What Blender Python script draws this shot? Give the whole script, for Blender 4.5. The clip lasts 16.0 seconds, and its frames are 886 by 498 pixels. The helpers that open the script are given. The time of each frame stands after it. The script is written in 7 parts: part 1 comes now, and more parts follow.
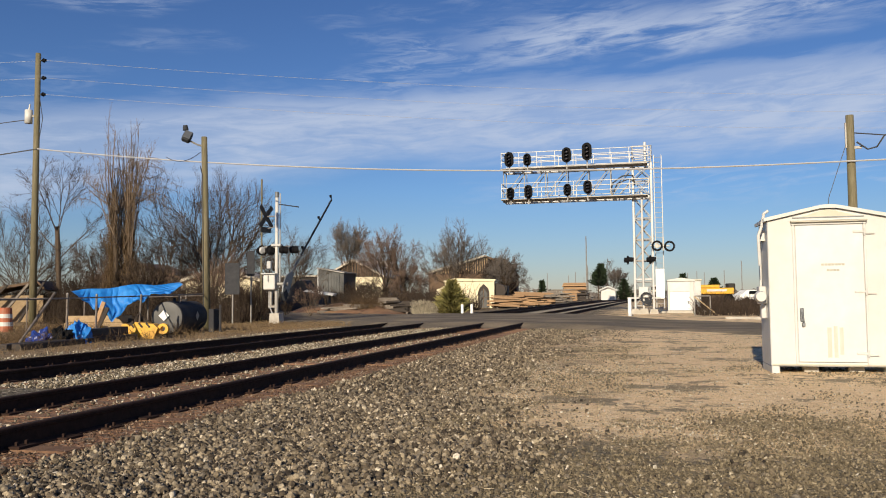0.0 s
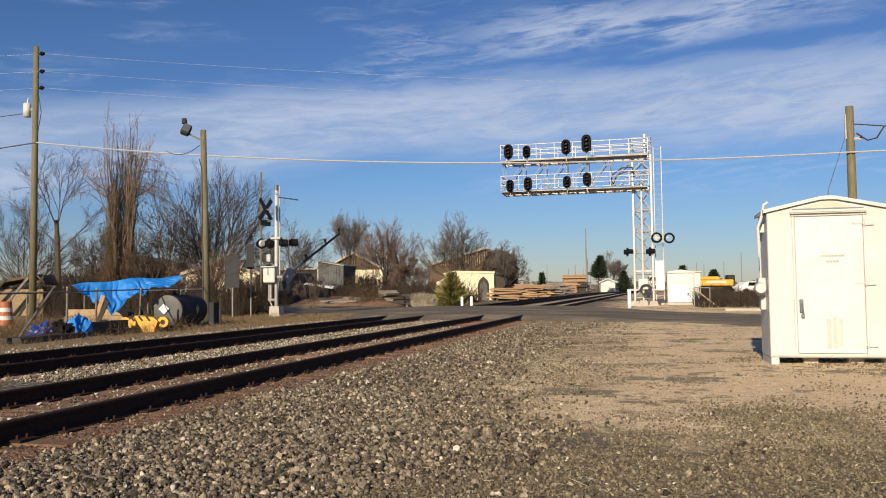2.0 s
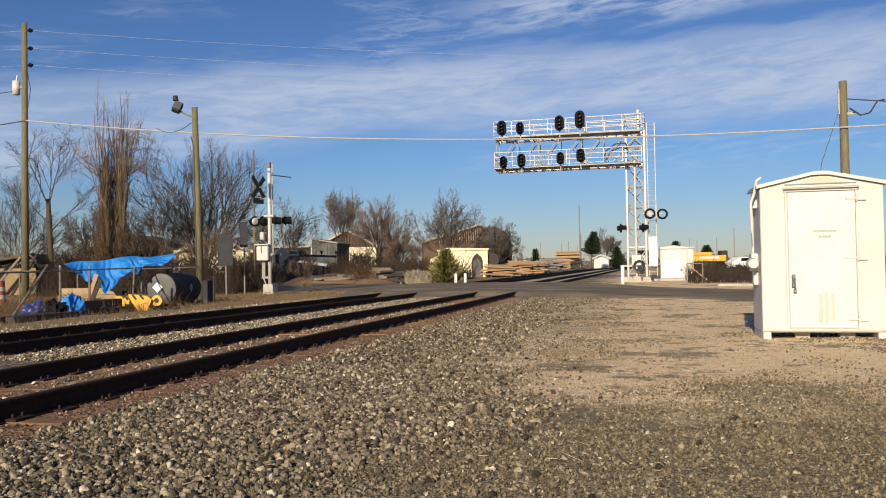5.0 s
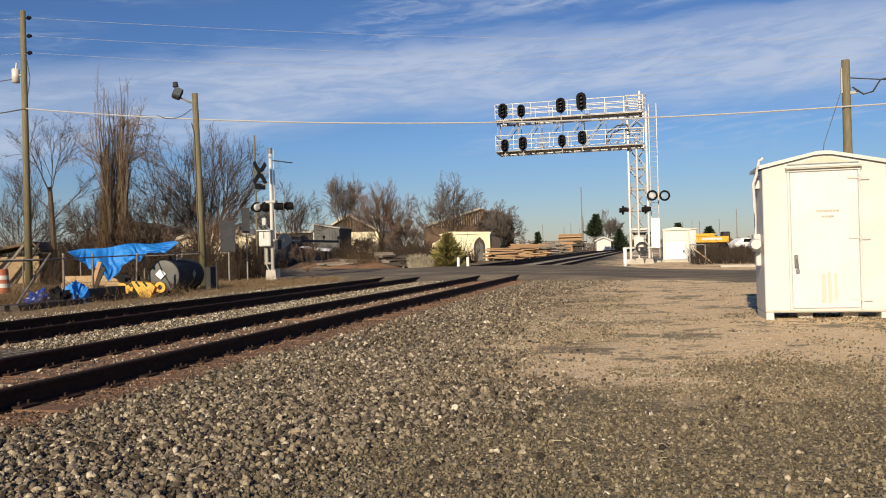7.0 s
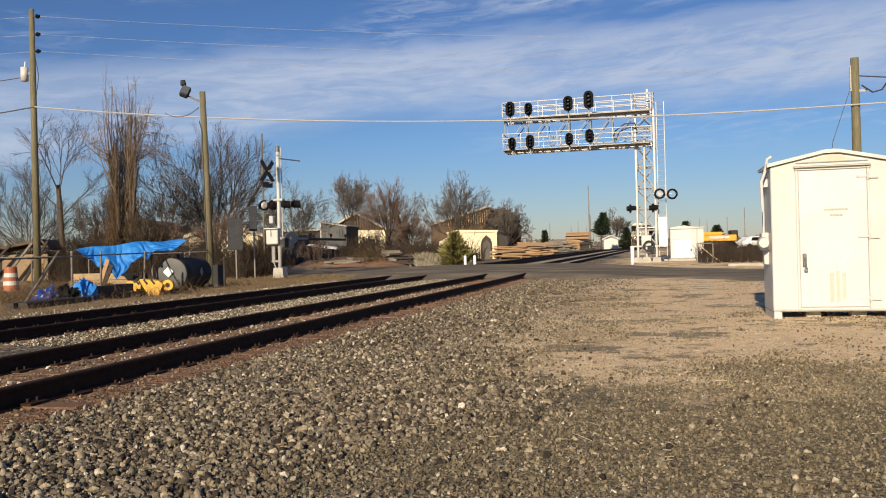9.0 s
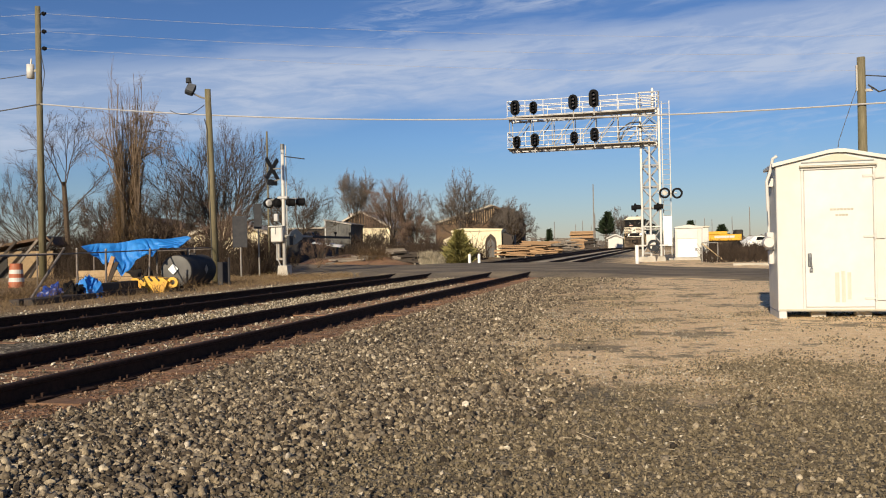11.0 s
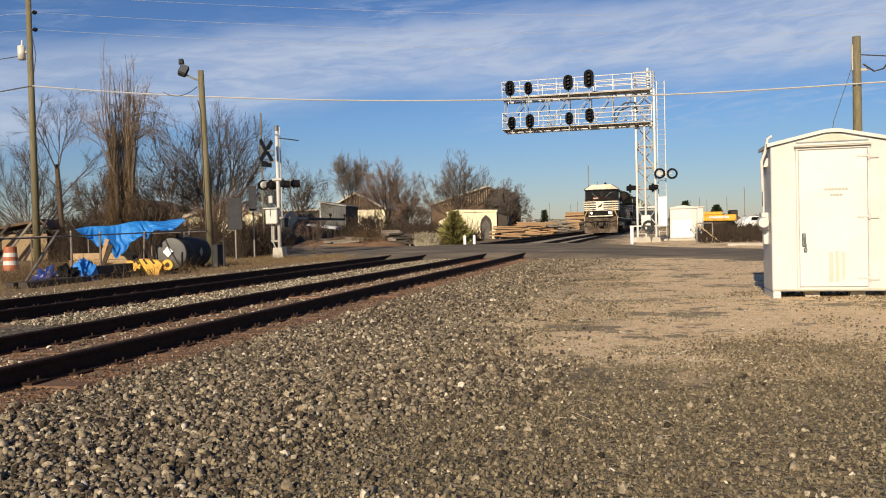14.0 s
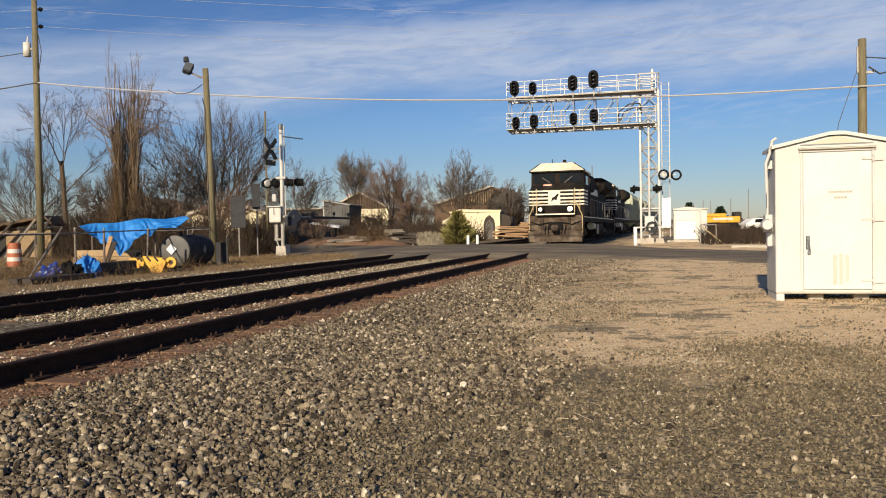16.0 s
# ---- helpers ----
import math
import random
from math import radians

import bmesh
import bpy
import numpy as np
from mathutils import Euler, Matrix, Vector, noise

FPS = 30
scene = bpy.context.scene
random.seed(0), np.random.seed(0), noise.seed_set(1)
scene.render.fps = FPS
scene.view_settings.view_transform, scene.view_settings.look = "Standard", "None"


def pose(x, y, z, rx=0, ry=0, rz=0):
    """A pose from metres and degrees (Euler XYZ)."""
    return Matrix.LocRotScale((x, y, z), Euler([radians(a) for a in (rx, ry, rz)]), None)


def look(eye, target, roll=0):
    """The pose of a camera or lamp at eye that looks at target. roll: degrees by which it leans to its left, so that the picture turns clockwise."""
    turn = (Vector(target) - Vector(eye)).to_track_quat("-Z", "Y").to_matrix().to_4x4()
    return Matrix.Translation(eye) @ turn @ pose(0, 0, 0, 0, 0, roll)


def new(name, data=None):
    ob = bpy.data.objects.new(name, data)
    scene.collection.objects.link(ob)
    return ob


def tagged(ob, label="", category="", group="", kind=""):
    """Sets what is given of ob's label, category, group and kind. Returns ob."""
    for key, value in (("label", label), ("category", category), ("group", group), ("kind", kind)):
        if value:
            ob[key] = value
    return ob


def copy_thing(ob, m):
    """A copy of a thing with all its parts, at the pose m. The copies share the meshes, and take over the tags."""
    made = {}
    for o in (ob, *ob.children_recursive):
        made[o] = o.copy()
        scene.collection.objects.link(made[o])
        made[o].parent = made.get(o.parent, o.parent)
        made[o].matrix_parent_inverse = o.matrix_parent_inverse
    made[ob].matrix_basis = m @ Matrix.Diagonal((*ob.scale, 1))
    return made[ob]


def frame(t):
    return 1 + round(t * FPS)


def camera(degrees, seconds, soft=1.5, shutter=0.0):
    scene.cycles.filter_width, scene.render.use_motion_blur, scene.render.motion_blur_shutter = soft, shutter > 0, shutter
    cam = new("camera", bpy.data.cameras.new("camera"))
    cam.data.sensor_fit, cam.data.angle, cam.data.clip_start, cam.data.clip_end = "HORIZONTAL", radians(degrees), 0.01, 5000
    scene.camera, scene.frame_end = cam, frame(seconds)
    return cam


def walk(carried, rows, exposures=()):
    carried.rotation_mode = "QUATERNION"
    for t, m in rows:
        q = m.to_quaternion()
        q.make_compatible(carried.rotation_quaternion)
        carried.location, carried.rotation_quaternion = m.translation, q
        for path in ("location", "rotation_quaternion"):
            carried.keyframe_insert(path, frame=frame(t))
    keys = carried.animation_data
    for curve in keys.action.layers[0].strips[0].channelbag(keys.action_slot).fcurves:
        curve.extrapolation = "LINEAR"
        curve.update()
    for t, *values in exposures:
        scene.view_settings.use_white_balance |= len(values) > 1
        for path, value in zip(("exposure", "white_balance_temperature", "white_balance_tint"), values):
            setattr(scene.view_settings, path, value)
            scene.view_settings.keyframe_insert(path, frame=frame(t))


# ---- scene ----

# ---------------------------------------------------------------- camera
EYE = (0.0, 0.0, 1.10)
PATH = [
    (0, 93.500, 0.449, 13.957),
    (0.5, 93.336, 0.588, 13.881),
    (1, 92.961, 0.736, 13.924),
    (1.5, 92.530, 0.891, 14.178),
    (2, 92.977, 0.625, 13.943),
    (2.5, 93.311, 0.576, 13.324),
    (3, 93.552, 0.995, 13.204),
    (3.5, 92.586, 0.660, 13.245),
    (4, 92.030, 0.557, 13.450),
    (6.5, 90.453, 1.529, 13.582),
    (7, 90.246, 1.510, 13.678),
    (7.5, 90.096, 1.441, 13.672),
    (8, 89.989, 1.511, 13.875),
    (8.5, 89.891, 1.674, 14.083),
    (9, 90.135, 1.434, 14.162),
    (11.5, 89.951, 1.221, 14.476),
    (12, 89.699, 1.323, 14.383),
    (12.5, 89.450, 1.438, 14.363),
    (13, 89.188, 1.384, 14.368),
    (13.5, 88.955, 1.317, 14.315),
    (14, 88.720, 1.429, 14.130),
    (14.5, 88.675, 1.476, 14.012),
    (15, 88.891, 1.250, 13.895),
    (15.5, 88.837, 1.033, 13.936),
    (16, 88.699, 0.991, 14.360),
]
cam = camera(56.8, 16.0, soft=1.05)
walk(cam, [(t, pose(*EYE, rx, ry, rz)) for t, rx, ry, rz in PATH],
     [(0.0, 0.33, 6400, 10), (4.0, 0.33, 6420, 10), (8.0, 0.33, 6530, 10), (16.0, 0.34, 6630, 10)])

# ---------------------------------------------------------------- light
SUN_EL, SUN_FROM = 21.5, (-0.09, -1.0)      # the sun stands behind the viewer, a little to the side
sun = new("sun", bpy.data.lights.new("sun", "SUN"))
sun.data.energy, sun.data.angle, sun.data.color = 4.9, radians(0.55), (1.0, 0.85, 0.63)
_h = Vector((SUN_FROM[0], SUN_FROM[1], 0)).normalized()
sun.matrix_world = look(_h * 50 + Vector((0, 0, 50 * math.tan(radians(SUN_EL)))), (0, 0, 0))


def build_world():
    w = bpy.data.worlds.new("sky")
    scene.world = w
    w.use_nodes = True
    nt = w.node_tree
    nt.nodes.clear()
    N, L = nt.nodes.new, nt.links.new

    def math_node(op, a, b=None, clamp=False):
        n = N("ShaderNodeMath")
        n.operation, n.use_clamp = op, clamp
        for i, v in enumerate((a, b)):
            if v is None:
                continue
            if isinstance(v, (int, float)):
                n.inputs[i].default_value = v
            else:
                L(v, n.inputs[i])
        return n.outputs[0]

    out, bg, sky = N("ShaderNodeOutputWorld"), N("ShaderNodeBackground"), N("ShaderNodeTexSky")
    sky.sky_type, sky.sun_disc = "NISHITA", False
    sky.sun_elevation = radians(SUN_EL)
    sky.sun_rotation = math.atan2(_h.x, _h.y)
    sky.air_density, sky.dust_density, sky.ozone_density = 1.0, 0.2, 3.0
    hs = N("ShaderNodeHueSaturation")
    hs.inputs["Saturation"].default_value, hs.inputs["Value"].default_value = 1.05, 0.9
    L(sky.outputs[0], hs.inputs["Color"])
    # thin high cloud, laid out by bearing and height
    tc, sep = N("ShaderNodeTexCoord"), N("ShaderNodeSeparateXYZ")
    L(tc.outputs["Generated"], sep.inputs[0])
    x, y, z = sep.outputs
    com = N("ShaderNodeCombineXYZ")
    L(x, com.inputs[0])
    L(math_node("SUBTRACT", z, math_node("MULTIPLY", x, 0.07)), com.inputs[1])
    L(y, com.inputs[2])

    def noise_node(sx, sz, detail, rough, dist, seed):
        mp, n = N("ShaderNodeMapping"), N("ShaderNodeTexNoise")
        mp.inputs["Scale"].default_value = (sx, sz, sx * 0.5)
        mp.inputs["Location"].default_value = (seed, seed * 0.7, 0)
        L(com.outputs[0], mp.inputs[0]), L(mp.outputs[0], n.inputs["Vector"])
        n.inputs["Scale"].default_value, n.inputs["Detail"].default_value = 1.0, detail
        n.inputs["Roughness"].default_value, n.inputs["Distortion"].default_value = rough, dist
        return n.outputs["Fac"]

    # clear winter air: less haze towards the horizon
    tint, tm = N("ShaderNodeValToRGB"), N("ShaderNodeMix")
    for e, (p, c) in zip((tint.color_ramp.elements[0], tint.color_ramp.elements.new(0.12), tint.color_ramp.elements[-1]), ((0.0, (0.655, 0.655, 0.78)), (0.13, (0.59, 0.72, 0.955)), (0.5, (0.52, 0.62, 0.88)))):
        e.position, e.color = p, (*c, 1)
    L(z, tint.inputs[0])
    tm.data_type, tm.blend_type = "RGBA", "MULTIPLY"
    tm.inputs["Factor"].default_value = 1
    L(hs.outputs[0], tm.inputs["A"]), L(tint.outputs[0], tm.inputs["B"])
    big = noise_node(3.2, 13.0, 4, 0.5, 0.4, 3.1)
    soft = noise_node(7.0, 34.0, 5, 0.55, 0.6, 7.7)
    fine = noise_node(16.0, 95.0, 6, 0.62, 0.9, 1.9)

    def smooth(val, a, b):
        n = N("ShaderNodeMapRange")
        n.interpolation_type = "SMOOTHSTEP"
        L(val, n.inputs["Value"])
        n.inputs["From Min"].default_value, n.inputs["From Max"].default_value = a, b
        return n.outputs[0]

    def off(val, amount):
        return math_node("MULTIPLY", math_node("SUBTRACT", val, 0.5), amount)

    # a wide soft sheet, a clear gap above it, and brighter wisps higher up on one side
    ragged = math_node("ADD", math_node("ADD", off(big, 0.06), off(soft, 0.06)), off(fine, 0.03))
    west = math_node("MAXIMUM", math_node("SUBTRACT", -0.3, x), 0.0)
    upper = math_node("ADD", math_node("ADD", z, math_node("MULTIPLY", west, 0.14)), ragged)
    lower = math_node("ADD", math_node("ADD", z, math_node("MULTIPLY", west, 0.16)), off(big, 0.05))
    lower = math_node("ADD", lower, off(soft, 0.03))
    sheet = math_node("MULTIPLY", smooth(lower, 0.145, 0.195), math_node("SUBTRACT", 1.0, smooth(upper, 0.232, 0.272)))
    body = math_node("MULTIPLY", sheet, math_node("ADD", 0.40, math_node("MULTIPLY", smooth(math_node("ADD", math_node("MULTIPLY", soft, 0.55), math_node("MULTIPLY", fine, 0.45)), 0.36, 0.64), 0.42)))
    high = math_node("ADD", math_node("SUBTRACT", z, math_node("MULTIPLY", x, 0.05)), math_node("ADD", off(big, 0.05), off(soft, 0.04)))
    band = math_node("MULTIPLY", smooth(high, 0.272, 0.300), math_node("SUBTRACT", 1.0, smooth(high, 0.315, 0.350)))
    streak = math_node("MULTIPLY", math_node("MULTIPLY", band, smooth(x, -0.27, -0.08)), smooth(math_node("ADD", math_node("MULTIPLY", soft, 0.5), math_node("MULTIPLY", fine, 0.5)), 0.38, 0.60))
    low_wisp = math_node("MULTIPLY", math_node("MULTIPLY", smooth(z, 0.09, 0.14), smooth(big, 0.50, 0.66)), smooth(fine, 0.42, 0.66))
    cover = math_node("MAXIMUM", body, math_node("MULTIPLY", low_wisp, 0.34))
    cover = math_node("MAXIMUM", cover, math_node("MULTIPLY", streak, 0.74), True)
    mix = N("ShaderNodeMix")
    mix.data_type = "RGBA"
    L(cover, mix.inputs["Factor"]), L(tm.outputs["Result"], mix.inputs["A"])
    mix.inputs["B"].default_value = (5.2, 5.9, 7.3, 1)
    L(mix.outputs["Result"], bg.inputs[0])
    bg.inputs[1].default_value = 0.08
    L(bg.outputs[0], out.inputs[0])


build_world()


# ---------------------------------------------------------------- materials
def material(name, c1, c2=None, scale=6.0, rough=0.7, metal=0.0, bump=0.0, bscale=None, stain=None, sscale=0.8, samt=0.5,
             rvar=0.1, stretch=(1, 1, 1), isl=0.0, objv=0.0, glow=0.0, spec=0.5, pieces=()):
    """Two scales of variation: grain from c1 to c2, and larger stains; metres."""
    m = bpy.data.materials.new(name)
    m.use_nodes = True
    nt = m.node_tree
    N, L = nt.nodes.new, nt.links.new
    b = nt.nodes["Principled BSDF"]
    b.inputs["Metallic"].default_value = metal
    b.inputs["Specular IOR Level"].default_value = spec
    c2 = c2 or tuple(v * 0.75 for v in c1)
    tc, mp = N("ShaderNodeTexCoord"), N("ShaderNodeMapping")
    mp.inputs["Scale"].default_value = stretch
    L(tc.outputs["Object"], mp.inputs[0])
    n = N("ShaderNodeTexNoise")
    n.inputs["Scale"].default_value, n.inputs["Detail"].default_value, n.inputs["Roughness"].default_value = scale, 6, 0.65
    L(mp.outputs[0], n.inputs["Vector"])
    r = N("ShaderNodeValToRGB")
    r.color_ramp.elements[0].position, r.color_ramp.elements[1].position = 0.33, 0.67
    r.color_ramp.elements[0].color, r.color_ramp.elements[1].color = (*c1, 1), (*c2, 1)
    L(n.outputs["Fac"], r.inputs[0])
    col = r.outputs[0]
    if stain:
        n2 = N("ShaderNodeTexNoise")
        n2.inputs["Scale"].default_value, n2.inputs["Detail"].default_value = sscale, 5
        L(mp.outputs[0], n2.inputs["Vector"])
        mr = N("ShaderNodeMapRange")
        mr.inputs["From Min"].default_value, mr.inputs["From Max"].default_value = 0.45, 0.72
        mr.inputs["To Max"].default_value = samt
        L(n2.outputs["Fac"], mr.inputs[0])
        mx = N("ShaderNodeMix")
        mx.data_type = "RGBA"
        L(mr.outputs[0], mx.inputs["Factor"]), L(col, mx.inputs["A"])
        mx.inputs["B"].default_value = (*stain, 1)
        col = mx.outputs["Result"]
    if isl or objv:
        src = N("ShaderNodeNewGeometry").outputs["Random Per Island"] if isl else N("ShaderNodeObjectInfo").outputs["Random"]
        mr = N("ShaderNodeMapRange")
        mr.inputs["To Min"].default_value, mr.inputs["To Max"].default_value = 1 - (isl or objv), 1 + (isl or objv)
        L(src, mr.inputs[0])
        mx = N("ShaderNodeMix")
        mx.data_type, mx.blend_type = "RGBA", "MULTIPLY"
        mx.inputs["Factor"].default_value = 1
        L(col, mx.inputs["A"]), L(mr.outputs[0], mx.inputs["B"])
        col = mx.outputs["Result"]
    if pieces:
        # loose pieces of mixed stone: each takes one of several colours
        pr = N("ShaderNodeValToRGB")
        pr.color_ramp.interpolation = "LINEAR"
        while len(pr.color_ramp.elements) < len(pieces):
            pr.color_ramp.elements.new(0.5)
        for e, (p, c) in zip(pr.color_ramp.elements, pieces):
            e.position, e.color = p, (*c, 1)
        L(N("ShaderNodeNewGeometry").outputs["Random Per Island"], pr.inputs[0])
        mx = N("ShaderNodeMix")
        mx.data_type, mx.blend_type = "RGBA", "MULTIPLY"
        mx.inputs["Factor"].default_value = 1
        L(col, mx.inputs["A"]), L(pr.outputs[0], mx.inputs["B"])
        col = mx.outputs["Result"]
    L(col, b.inputs["Base Color"])
    rr = N("ShaderNodeMapRange")
    rr.inputs["To Min"].default_value, rr.inputs["To Max"].default_value = max(0.02, rough - rvar), min(1, rough + rvar)
    L(n.outputs["Fac"], rr.inputs[0]), L(rr.outputs[0], b.inputs["Roughness"])
    if bump:
        n3, bp = N("ShaderNodeTexNoise"), N("ShaderNodeBump")
        n3.inputs["Scale"].default_value, n3.inputs["Detail"].default_value = bscale or scale * 4, 5
        L(mp.outputs[0], n3.inputs["Vector"]), L(n3.outputs["Fac"], bp.inputs["Height"])
        bp.inputs["Strength"].default_value, bp.inputs["Distance"].default_value = min(1, bump), 0.02
        L(bp.outputs[0], b.inputs["Normal"])
    if glow:
        b.inputs["Emission Color"].default_value = (1.0, 0.93, 0.75, 1)
        b.inputs["Emission Strength"].default_value = glow
    return m


WHITE_HUT = material("hut white paint", (0.57, 0.575, 0.56), (0.525, 0.525, 0.51), 3, 0.45, 0, 0.08, 30, stain=(0.45, 0.43, 0.37), sscale=1.0, samt=0.6)
HUT_DOOR = material("door white paint", (0.60, 0.61, 0.605), (0.56, 0.565, 0.555), 5, 0.42, 0, 0.05, 30, stain=(0.54, 0.50, 0.41), sscale=1.6, samt=0.4)
RUST_STREAK = material("faint rust streak", (0.46, 0.42, 0.34), (0.56, 0.53, 0.47), 9, 0.6, stretch=(1, 1, 0.2))
HUT_TRIM = material("hut roof edge paint", (0.52, 0.49, 0.40), (0.45, 0.42, 0.33), 4, 0.55)
GALV = material("galvanised steel", (0.46, 0.46, 0.45), (0.36, 0.36, 0.36), 12, 0.5, 0.25, 0.03, stain=(0.42, 0.38, 0.32), sscale=1.5, samt=0.3)
GALV_DULL = material("dull galvanised steel", (0.34, 0.33, 0.31), (0.24, 0.23, 0.21), 14, 0.55, 0.5, stain=(0.20, 0.13, 0.08), sscale=3, samt=0.5)
WHITE_STEEL = material("white painted steel", (0.58, 0.57, 0.54), (0.51, 0.50, 0.475), 5, 0.5, 0, 0.03, stain=(0.40, 0.37, 0.31), sscale=1.2, samt=0.3)
BLACK_PAINT = material("black signal paint", (0.006, 0.006, 0.007), (0.011, 0.011, 0.012), 10, 0.8, spec=0.12)
LENS_DARK = material("unlit signal lens", (0.03, 0.022, 0.02), (0.05, 0.03, 0.025), 8, 0.15)
ALU_BACK = material("weathered aluminium", (0.20, 0.21, 0.22), (0.14, 0.15, 0.16), 8, 0.5, 0.6)
DARK_SIGN = material("dark sign back", (0.045, 0.05, 0.058), (0.028, 0.03, 0.034), 8, 0.8, 0.0, spec=0.15)
POLE_WOOD = material("weathered pole wood", (0.205, 0.175, 0.105), (0.115, 0.10, 0.058), 8, 0.85, 0, 0.5, 40, stain=(0.09, 0.085, 0.03), sscale=1.5, samt=0.6, stretch=(3, 3, 0.25))
PALE_WOOD = material("pale sawn timber", (0.37, 0.235, 0.125), (0.26, 0.155, 0.08), 7, 0.8, 0, 0.3, 40, stretch=(1, 4, 4), objv=0.25)
TAN_PLANK = material("old tan planks", (0.36, 0.26, 0.15), (0.26, 0.18, 0.10), 7, 0.85, 0, 0.3, 40, objv=0.2)
GREY_WOOD = material("grey weathered boards", (0.22, 0.19, 0.16), (0.13, 0.11, 0.09), 9, 0.9, 0, 0.4, 40, objv=0.3)
DARK_WOOD = material("creosoted timber", (0.03, 0.024, 0.02), (0.055, 0.042, 0.034), 9, 0.85, 0, 0.4, 40, objv=0.2)
TIE_WOOD = material("dusty red-brown ties", (0.25, 0.135, 0.072), (0.14, 0.075, 0.043), 10, 0.9, 0, 0.5, 50, stain=(0.32, 0.20, 0.125), sscale=2, samt=0.6, objv=0.25)
RAIL_SIDE = material("dark rusted rail", (0.042, 0.022, 0.016), (0.022, 0.013, 0.010), 16, 0.85, 0.1, 0.2, 60, spec=0.2)
RAIL_TOP = material("worn rail head", (0.12, 0.09, 0.075), (0.07, 0.05, 0.04), 10, 0.5, 0.6)
ASPHALT = material("worn dusty asphalt", (0.175, 0.148, 0.115), (0.10, 0.086, 0.068), 9, 0.95, 0, 0.5, 120, stain=(0.33, 0.26, 0.175), sscale=0.45, samt=0.75, spec=0.15, stretch=(0.8, 1.25, 1))
CONCRETE = material("weathered concrete", (0.48, 0.45, 0.39), (0.38, 0.35, 0.30), 6, 0.85, 0, 0.3, 60, stain=(0.28, 0.25, 0.20), sscale=1.4)
STONE = material("crushed ballast stone", (1.38, 1.32, 1.25), (0.55, 0.535, 0.52), 45, 0.9, 0, 0.4, 60, spec=0.25, pieces=((0.0, (0.024, 0.020, 0.017)), (0.25, (0.085, 0.070, 0.052)), (0.5, (0.18, 0.150, 0.107)), (0.68, (0.16, 0.142, 0.116)), (0.86, (0.29, 0.243, 0.172)), (0.975, (0.42, 0.37, 0.28)), (1.0, (0.62, 0.575, 0.49))))
STONE_RUST = material("rust-stained crushed stone", (1.0, 1.0, 1.0), (0.6, 0.6, 0.6), 50, 0.92, 0, 0.4, 60, spec=0.2, pieces=((0.0, (0.035, 0.020, 0.014)), (0.35, (0.125, 0.074, 0.046)), (0.75, (0.24, 0.155, 0.098)), (1.0, (0.44, 0.35, 0.26))))
GRAVEL_FINE = material("fine grey-brown gravel", (1.35, 1.32, 1.26), (0.74, 0.73, 0.72), 60, 0.92, 0, 0.3, 60, spec=0.2, pieces=((0.0, (0.065, 0.054, 0.038)), (0.4, (0.135, 0.112, 0.076)), (0.8, (0.20, 0.166, 0.112)), (0.98, (0.29, 0.245, 0.17)), (1.0, (0.5, 0.46, 0.38))))
STONE_PALE = material("pale crushed stone", (1.0, 1.0, 1.0), (0.75, 0.75, 0.75), 9, 0.9, 0, 0.4, 60, spec=0.25, pieces=((0.0, (0.06, 0.048, 0.034)), (0.35, (0.19, 0.155, 0.105)), (0.7, (0.33, 0.275, 0.195)), (1.0, (0.66, 0.60, 0.48))))
BARK = material("grey-brown bark", (0.105, 0.078, 0.055), (0.062, 0.046, 0.034), 8, 0.92, 0, 0.5, 30, spec=0.2)
TWIG = material("bare twigs", (0.092, 0.070, 0.053), (0.055, 0.043, 0.034), 3, 0.9, isl=0.3, spec=0.2)
TWIG_PALE = material("pale bare twigs", (0.20, 0.15, 0.105), (0.135, 0.098, 0.07), 3, 0.9, isl=0.3, spec=0.2)
TWIG_FAR = material("far bare twigs", (0.135, 0.118, 0.105), (0.09, 0.078, 0.07), 2, 0.9, isl=0.25, spec=0.2)
VINE = material("dead vine growth", (0.11, 0.072, 0.038), (0.06, 0.04, 0.022), 5, 0.92, isl=0.35, spec=0.2)
BRUSH = material("dry brown brush", (0.058, 0.040, 0.028), (0.028, 0.021, 0.016), 1.3, 0.92, isl=0.35, spec=0.2)
DRY_GRASS = material("dry winter grass", (0.23, 0.16, 0.085), (0.13, 0.09, 0.05), 3, 0.92, isl=0.3, spec=0.2)
DRY_STALK = material("bleached dry stalk", (0.58, 0.50, 0.36), (0.45, 0.37, 0.25), 9, 0.85, isl=0.3)
TWIG_RED = material("reddish bare twigs", (0.17, 0.115, 0.088), (0.105, 0.074, 0.058), 2, 0.9, isl=0.3, spec=0.2)
GREY_STALK = material("grey dead stalks", (0.36, 0.32, 0.24), (0.24, 0.21, 0.155), 3, 0.9, isl=0.35, spec=0.2)
EVERGREEN = material("evergreen needles", (0.25, 0.215, 0.07), (0.11, 0.11, 0.04), 4, 0.75, isl=0.4, spec=0.3)
DARK_GREEN = material("dark evergreen", (0.03, 0.045, 0.022), (0.018, 0.03, 0.015), 4, 0.85, isl=0.4, spec=0.2)
TARP = material("blue tarpaulin", (0.012, 0.20, 0.62), (0.010, 0.15, 0.50), 5, 0.6, 0, 0.5, 14, stain=(0.06, 0.30, 0.70), sscale=2, samt=0.5)
YELLOW = material("yellow machine paint", (0.72, 0.40, 0.02), (0.60, 0.31, 0.02), 5, 0.5, stain=(0.25, 0.14, 0.05), sscale=3, samt=0.5)
